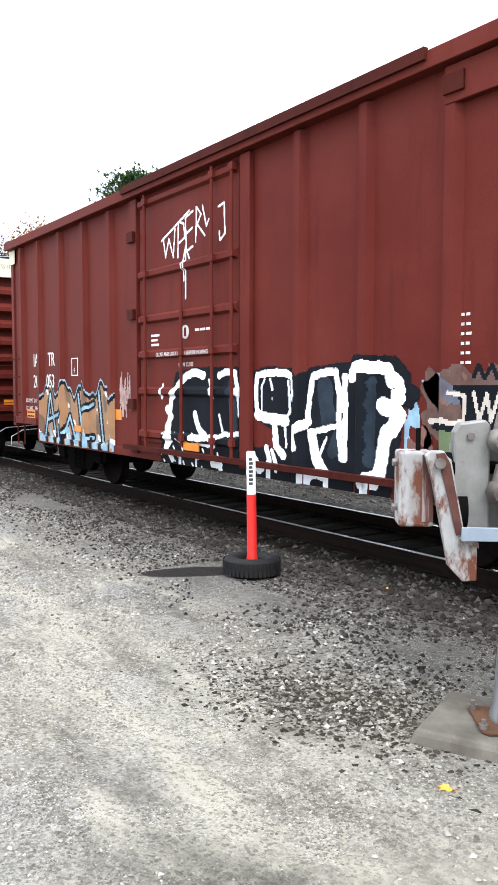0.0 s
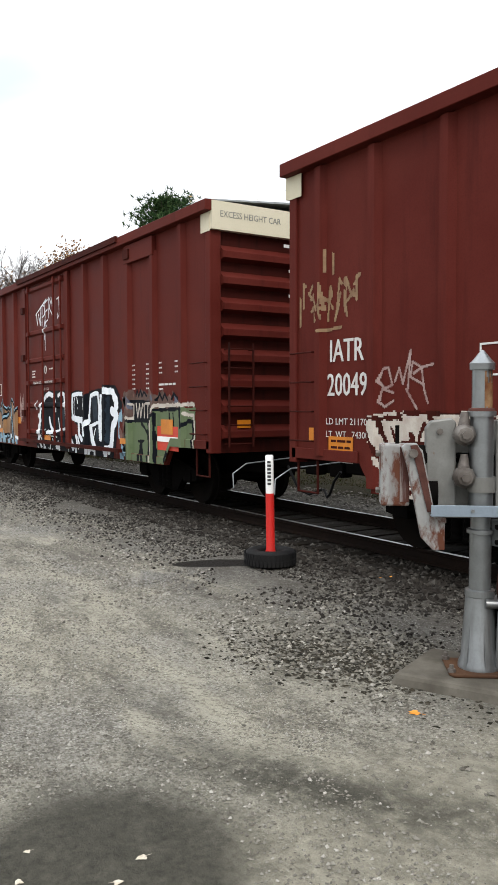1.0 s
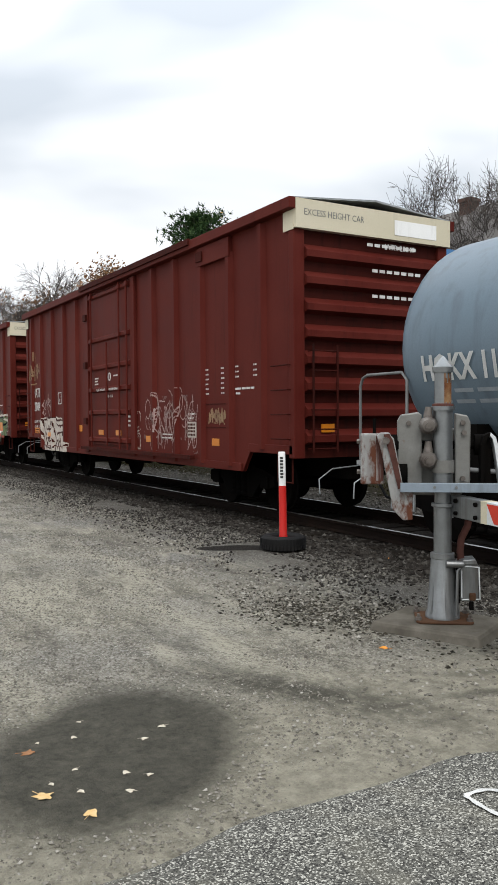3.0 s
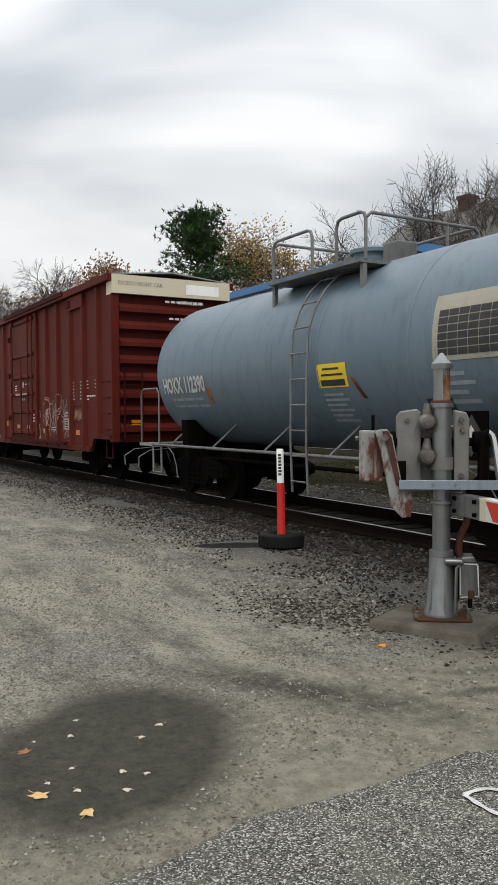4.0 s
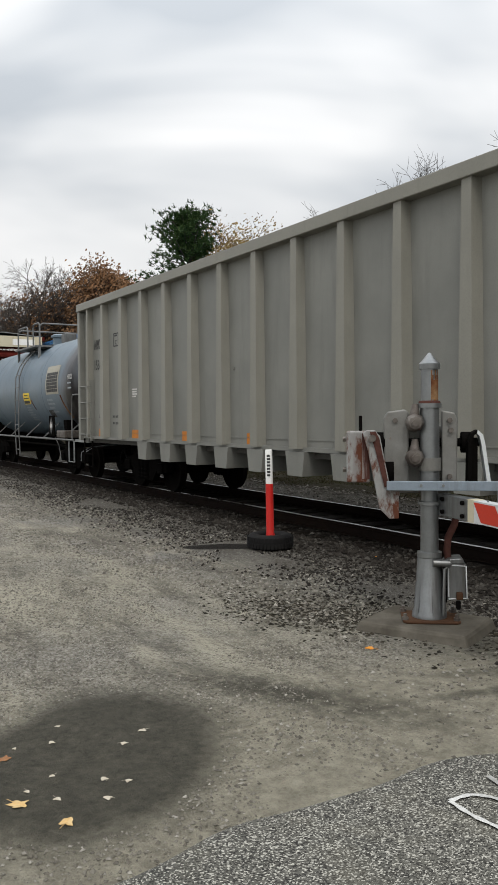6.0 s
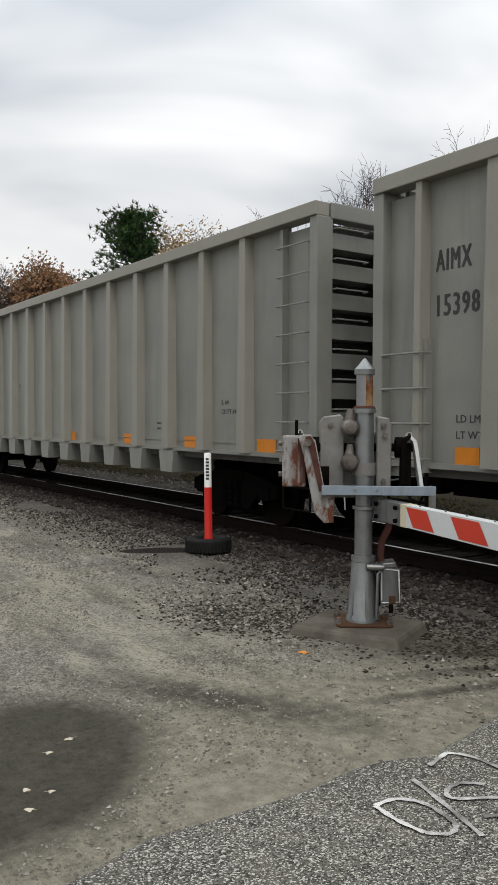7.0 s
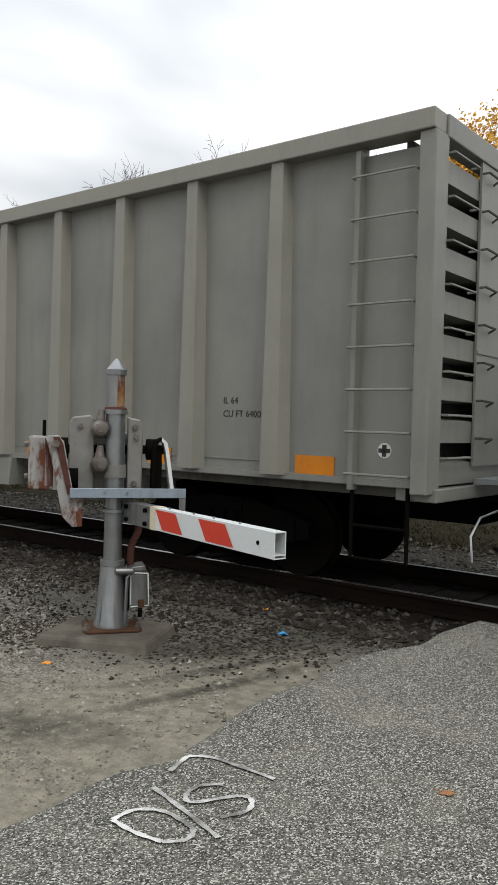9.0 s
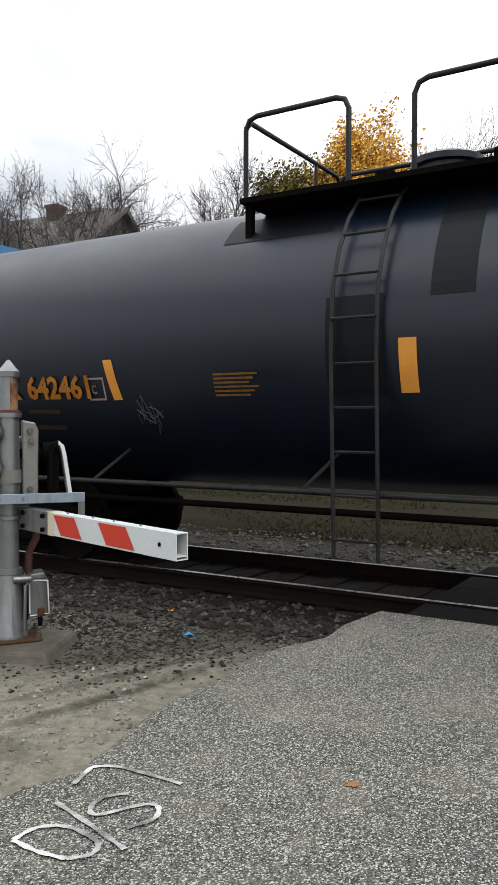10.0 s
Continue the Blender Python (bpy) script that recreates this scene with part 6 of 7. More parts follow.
        part("crossover_board", Shape().box(*sorted((xe + 0.1 * d, xe + 0.35 * d)), -0.7, 0.8, 1.12, 1.17), GALV, car)
        bogie(car, 6.8 * d)
        coupler(car, xe + 0.2 * d, d)
        m = Shape().tube([(xe - 0.42 * d, -1.503, 1.42), (xe - 0.42 * d, -1.507, 1.42)], 0.07, 20)
        part("round_mark", m, STENCIL, car)
        part("round_mark_cross", Shape().box(xe - 0.42 * d - 0.06, xe - 0.42 * d + 0.06, -1.511, -1.507, 1.4, 1.44).box(xe - 0.42 * d - 0.022, xe - 0.42 * d + 0.022, -1.511, -1.507, 1.365, 1.475), INK, car)
    for x, w in ((-8.42, 0.32), (-6.4, 0.36), (-3.95, 0.42), (-1.55, 0.32), (1.2, 0.32), (3.8, 0.42), (6.05, 0.36), (8.1, 0.45)):
        part("reflector", Shape().box(x, x + w, -1.512, -1.501, 1.16, 1.34), REFLECT, car, "amber reflective patch")
    lettering("AIMX", 0.33, car, INK, -8.71, -1.504, 3.22, width=0.47, spread=1.2, heavy=0.008)
    lettering("LD LMT", 0.115, car, INK, -8.42, -1.504, 1.60, width=0.4)
    lettering("LT WT", 0.115, car, INK, -8.42, -1.504, 1.43, width=0.36)
    bars(car, INK, -7.55, -1.502, 1.65, [(0.05, 0.05, 0.05, 0.05, 0.05), (0.05, 0.05, 0.05, 0.05)], 0.05, 0.15)
    bars(car, STENCIL, -6.4, -1.502, 2.22, [0.26, 0.24, 0.26, 0.2], 0.03, 0.05)
    for a, b, c, d in ((-7.45, -7.16, 3.2, 3.222), (-7.45, -7.16, 3.48, 3.502), (-7.45, -7.428, 3.222, 3.48), (-7.182, -7.16, 3.222, 3.48)):
        part("plate_mark", Shape().box(a, b, -1.506, -1.5, c, d), INK, car)
    lettering("C", 0.15, car, INK, -7.36, -1.504, 3.24)
    bars(car, INK, -7.39, -1.502, 3.46, [0.16], 0.035, 0.05)
    bars(car, INK, 5.1, -1.502, 1.56, [(0.09, 0.03, 0.08), (0.09, 0.03, 0.08)], 0.03, 0.09)
    lettering("IL 64", 0.10, car, INK, 7.15, -1.504, 1.84)
    lettering("CU FT 6400", 0.10, car, INK, 7.15, -1.504, 1.70)
    lettering("AIMX", 0.17, car, INK, H + 0.058, 0.3, 3.62, face="end")
    for k in range(9):
        part("small_print", Shape().box(H + 0.056, H + 0.06, 0.15, 0.15 + (0.3, 0.5, 0.42)[k % 3], 2.16 - k * 0.075, 2.19 - k * 0.075), GON_DARK, car)
    return car


CAR_G = gondola()
CAR_J = copy_thing(CAR_G, pose(0, 0, 0))
for o in CAR_J.children_recursive:
    if o.name.startswith("wheelset"):
        WHEELSETS.append(o)
for car, num in ((CAR_G, "15360"), (CAR_J, "15398")):
    lettering(num, 0.33, car, INK, -8.73, -1.504, 2.74, width=0.6, spread=1.2, heavy=0.008)
    lettering(num, 0.17, car, INK, GON_HALF + 0.058, 0.3, 3.38, face="end")
    for x, z in ((0.9, 2.2), (2.6, 1.9), (4.3, 3.1)) if car is CAR_J else ((-2.0, 2.4), (3.3, 1.9)):
        part("weld_tab", Shape().box(x, x + 0.05, -1.53, -1.5, z, z + 0.04), GON, car)


# ---------------------------------------------------------------- crossing gate
GATE = (-5.28, -3.66)


def crossing_gate():
    slab = Shape().add([(-0.50, -0.40, -0.16), (0.46, -0.40, -0.16), (0.46, 0.36, -0.16), (-0.50, 0.36, -0.16), (-0.46, -0.36, -0.02), (0.42, -0.35, -0.015), (0.41, 0.33, -0.02), (-0.45, 0.33, -0.02)],
                       [(3, 2, 1, 0), (4, 5, 6, 7), (0, 1, 5, 4), (1, 2, 6, 5), (2, 3, 7, 6), (3, 0, 4, 7)])
    solid("concrete_base", slab, CONCRETE, "stained concrete footing under the crossing gate", "footing", (GATE[0], GATE[1], 0), bevel=0.03, turn=25)
    g = thing("crossing_gate", "weathered grey level-crossing gate mechanism with a short arm", "crossing gate", (GATE[0], GATE[1], -0.018), turn=52)
    part("base_plate", Shape().prism([(-0.19, -0.19), (0.2, -0.18), (0.23, -0.15), (0.23, 0.18), (-0.22, 0.18), (-0.22, -0.15)], "z", 0.0, 0.022), RUST, g, "rusted steel base plate", bevel=0.008)
    for x, y in ((-0.2, -0.13), (0.2, -0.13), (-0.2, 0.14), (0.2, 0.14)):
        part("anchor_bolt", Shape().tube([(x, y, 0.03), (x, y, 0.07)], 0.014, 8).tube([(x, y, 0.02), (x, y, 0.045)], 0.026, 6), LUG_IRON, g)
    part("base_casting", Shape().lathe([(0.14, 0.022), (0.138, 0.05), (0.122, 0.085), (0.094, 0.5), (0.098, 0.505), (0.098, 0.545), (0.074, 0.55)], 24), GATE_STEEL, g, "flared cast base socket", smooth=30)
    for a in (-0.9, 0.2, 1.4):
        c, s = math.cos(a - 1.57), math.sin(a - 1.57)
        part("gusset", Shape().add([(c * 0.10 - s * 0.012, s * 0.10 + c * 0.012, 0.04), (c * 0.138 - s * 0.012, s * 0.138 + c * 0.012, 0.04), (c * 0.09 - s * 0.012, s * 0.09 + c * 0.012, 0.45),
                                    (c * 0.10 + s * 0.012, s * 0.10 - c * 0.012, 0.04), (c * 0.138 + s * 0.012, s * 0.138 - c * 0.012, 0.04), (c * 0.09 + s * 0.012, s * 0.09 - c * 0.012, 0.45)],
                                   [(0, 1, 2), (5, 4, 3), (0, 3, 4, 1), (1, 4, 5, 2), (2, 5, 3, 0)]), GATE_STEEL, g)
    part("mast", Shape().lathe([(0.072, 0.5), (0.072, 0.92), (0.09, 0.925), (0.09, 0.95), (0.066, 0.955), (0.066, 1.1), (0.078, 1.1), (0.078, 1.70), (0.095, 1.70), (0.095, 1.735), (0.0, 1.735)], 28), GATE_STEEL, g, "galvanised pipe mast", smooth=30)
    part("rust_collar", Shape().lathe([(0.068, 1.735), (0.088, 1.736), (0.084, 1.752), (0.068, 1.757)], 24), PEELED, g, "dark rust at the foot of the pipe", smooth=40)
    part("stub_pipe", Shape().lathe([(0.066, 1.735), (0.066, 2.02), (0.0, 2.02)], 24), GATE_STEEL, g, smooth=30)
    s = Shape()
    for k in range(9):
        a0, a1 = -1.5 + k * 0.16, -1.5 + (k + 1) * 0.16
        z0, z1 = 1.74 + 0.03 * math.sin(k * 2.1), 2.0 - 0.04 * (k % 3)
        s.add([(0.068 * math.cos(a0), 0.068 * math.sin(a0), z0), (0.068 * math.cos(a1), 0.068 * math.sin(a1), z0), (0.068 * math.cos(a1), 0.068 * math.sin(a1), z1), (0.068 * math.cos(a0), 0.068 * math.sin(a0), z1)], [(0, 1, 2, 3)])
    part("rust_scale", s, RUST_BRIGHT, g, "flaking rust on the pipe")
    part("cap", Shape().lathe([(0.0, 2.008), (0.082, 2.008), (0.084, 2.05), (0.06, 2.075), (0.012, 2.135), (0.0, 2.14)], 20), GATE_STEEL, g, "pointed cap", smooth=35)
    # mechanism housing: two plates behind the mast, lugs and shaft
    lp = [(-0.36, 1.04), (-0.16, 1.04), (-0.16, 1.66), (-0.19, 1.69), (-0.33, 1.67), (-0.36, 1.62)]
    hs = part("mechanism_plate", Shape().prism(lp, "y", 0.02, 0.12), CASTING, g, "pitted cast side plate", bevel=0.012)
    part("mechanism_plate", Shape().prism([(0.10, 1.06), (0.22, 1.06), (0.225, 1.6), (0.2, 1.66), (0.10, 1.68)], "y", 0.03, 0.13), CASTING, g, "pitted cast side plate", bevel=0.012)
    part("motor_case", Shape().box(-0.3, 0.18, 0.13, 0.5, 1.0, 1.55), CASTING, g, bevel=0.03)
    for z in (1.58, 1.30):
        part("lug", Shape().lathe([(0.0, -0.10), (0.05, -0.095), (0.075, -0.05), (0.075, 0.0), (0.05, 0.05)], 8, (-0.12, -0.02, z), "y"), LUG_IRON, g, "pear-shaped clamp lug", smooth=50)
        part("lug_neck", Shape().tube([(-0.12, -0.03, z + 0.04), (-0.115, -0.02, z + 0.15)], 0.045, 10, 0.025), LUG_IRON, g, smooth=50)
        part("clamp_bolt", Shape().tube([(-0.12, -0.115, z), (-0.12, -0.14, z)], 0.03, 6), LUG_IRON, g)
    part("clamp_band", Shape().lathe([(0.082, 1.20), (0.092, 1.20), (0.092, 1.30), (0.082, 1.30)], 24), CASTING, g, smooth=30)
    for x, z in ((-0.27, 1.6), (-0.3, 1.2), (0.16, 1.6), (0.17, 1.52), (0.16, 1.15)):
        part("bolt", Shape().tube([(x, 0.03, z), (x, -0.005, z)], 0.022, 6), LUG_IRON, g)
    part("main_shaft", Shape().tube([(-0.58, 0.1, 1.42), (0.42, 0.1, 1.42)], 0.035, 12), RUNNING, g, smooth=50)
    for x in (-0.40, 0.30):
        part("shaft_hub", Shape().tube([(x - 0.04, 0.1, 1.42), (x + 0.05, 0.1, 1.42)], 0.085, 16), RUNNING, g, smooth=40)
    part("brake_drum", Shape().tube([(-0.36, 0.1, 1.18), (-0.28, 0.1, 1.18)], 0.12, 18), RUNNING, g, smooth=40)
    # counterweight and its cranked arm
    part("counterweight", Shape().box(-0.66, -0.47, -0.02, 0.2, 1.10, 1.515), FLAKED, g, "flaked white and rust counterweight block", bevel=0.015)
    part("counterweight_pin", Shape().tube([(-0.545, 0.08, 1.5), (-0.545, 0.08, 1.64)], 0.014, 8), RUNNING, g)
    for x, z in ((-0.665, 1.45), (-0.665, 1.2)):
        part("bolt", Shape().tube([(x + 0.01, 0.05, z), (x - 0.025, 0.05, z)], 0.022, 6), LUG_IRON, g)
    arm = [(-0.53, 1.50), (-0.50, 1.525), (-0.43, 1.525), (-0.405, 1.48), (-0.325, 1.06), (-0.245, 1.02), (-0.245, 0.82), (-0.32, 0.815), (-0.40, 0.90), (-0.49, 1.36)]
    part("counterweight_arm", Shape().prism(arm, "y", -0.09, -0.03), FLAKED, g, "cranked arm with flaking white paint", bevel=0.008)
    part("arm_edge", Shape().prism([(-0.43, 1.51), (-0.395, 1.48), (-0.315, 1.07), (-0.24, 1.03), (-0.24, 1.0), (-0.33, 1.04)], "y", -0.1, -0.02), FLAKED, g)
    part("bolt", Shape().tube([(-0.455, -0.09, 1.46), (-0.455, -0.125, 1.46)], 0.03, 8), LUG_IRON, g)
    part("rust_band", Shape().box(-0.535, -0.475, -0.026, -0.021, 1.13, 1.5), PEELED, g, "dark peeled rust down the block")
    part("rust_band", Shape().prism([(-0.475, 1.51), (-0.43, 1.515), (-0.40, 1.46), (-0.325, 1.08), (-0.36, 1.07), (-0.43, 1.36)], "y", -0.104, -0.09), PEELED, g, "dark peeled rust down the arm")
    # strap arm on the other side
    strap = [(0.30, 1.05), (0.305, 1.42), (0.325, 1.49), (0.36, 1.51), (0.39, 1.48), (0.405, 1.42), (0.455, 1.08)]
    st = Shape()
    n = len(strap)
    pts = [Vector((x, 0, z)) for x, z in strap]
    for i, p in enumerate(pts):
        d = (pts[min(i + 1, n - 1)] - pts[max(i - 1, 0)]).normalized()
        q = Vector((-d.z, 0, d.x)) * 0.014
        for y in (-0.09, 0.05):
            st.v += [tuple(p + q + Vector((0, y, 0))), tuple(p - q + Vector((0, y, 0)))]
    for i in range(n - 1):
        a, b = 4 * i, 4 * (i + 1)
        st.f += [(a, a + 2, b + 2, b), (a + 1, b + 1, b + 3, a + 3), (a, b, b + 1, a + 1), (a + 2, a + 3, b + 3, b + 2)]
    lo, hi = Shape(), Shape()
    lo.v, hi.v = st.v, st.v
    lo.f, hi.f = st.f[:12], st.f[12:]
    part("strap_arm", hi, ARM_WHITE, g, "white outer leg of the looped strap")
    part("strap_leg", lo, RUNNING, g, "blackened inner leg of the strap")
    part("strap_core", Shape().box(0.325, 0.37, -0.04, 0.02, 1.05, 1.46), RUNNING, g)
    part("crossbar", Shape().box(-0.345, 0.55, -0.16, -0.152, 1.05, 1.125).box(-0.345, 0.55, -0.152, -0.06, 1.05, 1.058), BLUE_STEEL, g, "blue-grey angle-iron crossbar", bevel=0.003)
    part("crossbar_leg", Shape().box(0.50, 0.55, -0.15, -0.14, 0.88, 1.05), GATE_STEEL, g)
    part("u_bolt", Shape().tube([(-0.08, -0.17, 1.09), (-0.08, 0.02, 1.09)], 0.012, 8).tube([(0.09, -0.17, 1.09), (0.09, 0.02, 1.09)], 0.012, 8), GATE_STEEL, g)
    # equipment box low on the mast
    bx = part("junction_box", Shape().box(0.13, 0.28, -0.08, 0.10, 0.17, 0.46), GATE_STEEL, g, "small hinged junction box", bevel=0.012)
    part("box_lid", Shape().prism([(0.10, 0.46), (0.27, 0.46), (0.25, 0.51), (0.14, 0.50)], "y", -0.085, 0.105), GATE_STEEL, bx, bevel=0.01)
    part("box_hinge", Shape().tube([(0.02, -0.1, 0.47), (0.15, -0.1, 0.47)], 0.03, 10), GATE_STEEL, bx, smooth=50)
    # solid black block standing in for the shade in the open gap
    part("box_gap", Shape().box(0.112, 0.132, -0.07, 0.08, 0.15, 0.45), RUNNING, bx)
    part("box_rim", Shape().tube([(0.142, -0.083, 0.2), (0.138, -0.083, 0.45), (0.275, -0.083, 0.445), (0.285, -0.083, 0.19), (0.142, -0.083, 0.18)], 0.007, 6), ARM_WHITE, bx, "pale worn door edge", smooth=60)
    part("latch", Shape().box(0.2, 0.235, -0.1, -0.07, 0.1, 0.17), RUNNING, bx, bevel=0.006)
    part("box_frame", Shape().tube([(0.10, -0.1, 0.05), (0.11, -0.1, 0.42), (0.16, -0.1, 0.47)], 0.014, 8), GATE_STEEL, bx, smooth=50)
    part("padlock", Shape().box(0.2, 0.25, -0.11, -0.08, 0.18, 0.24), RUST, bx, bevel=0.008)
    part("conduit", Shape().tube([(0.22, 0.05, 0.86), (0.2, 0.03, 0.76), (0.15, 0.02, 0.66), (0.14, 0.02, 0.55), (0.15, 0.02, 0.48)], 0.03, 10), PEELED, g, "rusty flexible conduit", smooth=60)
    # the arm points over the road
    a, b = Vector((0.12, -0.03, 0.93)), Vector((0.86, -1.80, 0.925))
    d = (b - a).normalized()
    side = Vector((-d.y, d.x, 0)).normalized()
    up = Vector((0, 0, 1))

    def beam(t0, t1, w, h, off=0.0, lift=0.0):
        s = Shape()
        for t in (t0, t1):
            p = a + d * t + side * off + up * lift
            s.v += [tuple(p + side * i * w + up * j * h) for i in (-1, 1) for j in (-1, 1)]
        s.f = [(0, 1, 3, 2), (4, 6, 7, 5), (0, 4, 5, 1), (2, 3, 7, 6), (0, 2, 6, 4), (1, 5, 7, 3)]
        return s
    L = (b - a).length
    part("arm_bracket", beam(-0.05, 0.42, 0.05, 0.085), GATE_STEEL, g, "galvanised arm bracket", bevel=0.006)
    for t in (0.06, 0.36):
        for z in (-0.05, 0.05):
            p = a + d * t - side * 0.05 + up * z
            part("bolt", Shape().tube([p, p - side * 0.02], 0.018, 6), RUNNING, g)
    w, h, th = 0.045, 0.082, 0.006
    arm_t = Shape()
    for off, lift, ww, hh in ((w - th / 2, 0, th / 2, h), (-w + th / 2, 0, th / 2, h), (0, h - th / 2, w - th, th / 2), (0, -h + th / 2, w - th, th / 2), (0, -h * 0.72, w - th, th / 2)):
        q = beam(0.40, L, ww, hh, off, lift)
        arm_t.add(q.v, q.f)
    ar = part("gate_arm", arm_t, ARM_WHITE, g, "hollow white gate arm with red slanted stripes")
    part("arm_sleeve", beam(0.40, 0.50, w + 0.003, h + 0.003), CREAM, ar)
    for y in (-1, 1):
        for t0, t1 in ((0.50, 0.78), (1.08, 1.40)):
            s = Shape()
            sl = 0.10
            o = y * (w + 0.003)
            p = [a + d * (t0 - 0.0) + side * o + up * (h - 0.012), a + d * min(t1, L) + side * o + up * (h - 0.012),
                 a + d * min(t1 + sl, L) + side * o - up * (h - 0.012), a + d * (t0 + sl) + side * o - up * (h - 0.012)]
            s.add([tuple(q) for q in p], [(0, 1, 2, 3)])
            part("red_stripe", s, ARM_RED, ar)
    p = a + d * (L - 0.16) - side * (w + 0.002)
    part("bolt_hole", Shape().tube([p, p - side * 0.004], 0.014, 8), RUNNING, ar)
    for t in (0.62, 0.95, 1.2, 1.5):
        p = a + d * t + up * h
        part("arm_rivet", Shape().tube([p, p + up * 0.012], 0.008, 6), GATE_STEEL, ar)


crossing_gate()


def marker_post():
    x, y, z = -9.33, -2.62, -0.1
    prof = []
    for k in range(17):
        t = 2 * math.pi * k / 16
        cx, cz = 0.215 + 0.085 * math.copysign(abs(math.cos(t)) ** 0.75, math.cos(t)), 0.10 + 0.098 * math.copysign(abs(math.sin(t)) ** 0.75, math.sin(t))
        prof.append((cx, cz))
    ty = solid("car_tyre", Shape().lathe(prof, 40), RUBBER, "worn black car tyre lying flat on the dirt", "tyre", (x, y, z - 0.005), smooth=45)
    tread = Shape()
    for k in range(40):
        a = 2 * math.pi * k / 40
        for zz, da in ((0.06, 0.0), (0.14, 0.08)):
            c, s = math.cos(a + da), math.sin(a + da)
            p = Vector((c, s, 0)) * 0.299
            q = Vector((-s, c, 0)) * 0.016
            r = Vector((c, s, 0)) * 0.006
            u = Vector((0, 0, 0.03))
            vs = [p + i * q + j * u + kk * r for kk in (0, 1) for i, j in ((-1, -1), (1, -1), (1, 1), (-1, 1))]
            tread.add([(v.x, v.y, v.z + zz) for v in vs], [(4, 5, 6, 7), (0, 1, 5, 4), (1, 2, 6, 5), (2, 3, 7, 6), (3, 0, 4, 7)])
    part("tread", tread, RUBBER, ty)
    po = thing("marker_post", "red plastic marker post with a white top, standing in a tyre", "marker post", (x + 0.01, y, z), turn=50)
    po.matrix_basis = pose(x + 0.01, y, z, 0, -0.8, 50)
    part("tube", Shape().lathe([(0.0, 0.0), (0.075, 0.0), (0.075, 0.1), (0.052, 0.2), (0.05, 0.84), (0.0, 0.84)], 18), POST_RED, po, "red tube", smooth=40)
    part("sleeve", Shape().lathe([(0.047, 0.835), (0.047, 1.27), (0.04, 1.285), (0.0, 1.285)], 18), WHITE, po, "white sleeve", smooth=40)
    for k in range(7):
        zz = 0.94 + k * 0.042
        part("print", Shape().box(-0.02, 0.02 + 0.004 * (k % 2), -0.0505, -0.046, zz, zz + 0.028), INK, po)


marker_post()


def ribbon(points, w, z):
    """A painted stroke on the road."""
    s = Shape()
    pts = [Vector((x, y, 0)) for x, y in points]
    fine = []
    for i in range(len(pts) - 1):
        p0, p1, p2, p3 = pts[max(i - 1, 0)], pts[i], pts[i + 1], pts[min(i + 2, len(pts) - 1)]
        for k in range(6):
            t = k / 6
            fine.append(0.5 * ((2 * p1) + (-p0 + p2) * t + (2 * p0 - 5 * p1 + 4 * p2 - p3) * t * t + (-p0 + 3 * p1 - 3 * p2 + p3) * t ** 3))
    fine.append(pts[-1])
    n = len(fine)
    for i, p in enumerate(fine):
        d = (fine[min(i + 1, n - 1)] - fine[max(i - 1, 0)]).normalized()
        q = Vector((-d.y, d.x, 0)) * w * (0.5 + 0.12 * math.sin(i * 1.7))
        s.v += [(p.x + q.x, p.y + q.y, z(p.y)), (p.x - q.x, p.y - q.y, z(p.y))]
    s.f = [(2 * i, 2 * i + 1, 2 * i + 3, 2 * i + 2) for i in range(n - 1)]
    return s


def road_marks():
    m = thing("road_marking", "white spray-painted survey strokes on the asphalt", "road marking", kind="structure")

    def z(y):
        return -0.045 + 0.04 * max(0.0, min(1.0, (y + 6.0) / 4.6)) + 0.009
    for p in ([(-2.99, -5.71), (-2.98, -5.59), (-2.88, -5.52), (-2.74, -5.53), (-2.67, -5.56), (-2.65, -5.63), (-2.71, -5.70)], [(-2.71, -5.70), (-2.85, -5.72), (-2.99, -5.71)],
              [(-3.07, -5.39), (-2.8, -5.46), (-2.56, -5.53)], [(-2.85, -5.16), (-2.92, -5.24), (-2.91, -5.34), (-2.84, -5.38), (-2.73, -5.21), (-2.66, -5.19), (-2.61, -5.28), (-2.66, -5.40)],
              [(-3.13, -5.22), (-3.18, -5.04)], [(-3.18, -5.04), (-3.06, -4.97), (-2.70, -4.96)]):
        part("stroke", ribbon(p, 0.024, z), ROAD_WHITE, m)


road_marks()


def fallen_leaf(x, y, size, material, label, turn, lobes=5, group="fallen leaves"):
    s = Shape()
    n = lobes * 4
    rim = []
    for k in range(n):
        a = 2 * math.pi * k / n
        r = size * (1.0 if k % 4 == 0 else 0.74 if k % 2 else 0.6) * (0.85 + 0.15 * math.sin(k * 2.3 + lobes))
        rim.append((r * math.cos(a), r * math.sin(a) * 0.85, 0.10 * size * abs(math.sin(a * 1.5))))
    s.v = [(0, 0, 0.0)] + rim
    s.f = [(0, 1 + k, 1 + (k + 1) % n) for k in range(n)]
    s.v += [(a, b, c - 0.002) for a, b, c in s.v]
    m = n + 1
    s.f += [(m, m + 1 + (k + 1) % n, m + 1 + k) for k in range(n)] + [(1 + k, m + 1 + k, m + 1 + (k + 1) % n, 1 + (k + 1) % n) for k in range(n)]
    s.tube([(-size * 0.3, 0, 0.004), (-size * 1.3, size * 0.1, 0.006)], size * 0.03, 4)
    z = ground_height(x, y) + 0.004 if off_road(x, y) else -0.028
    solid("fallen_leaf", s, material, label, "leaf", (x, y, z), group, turn=turn)


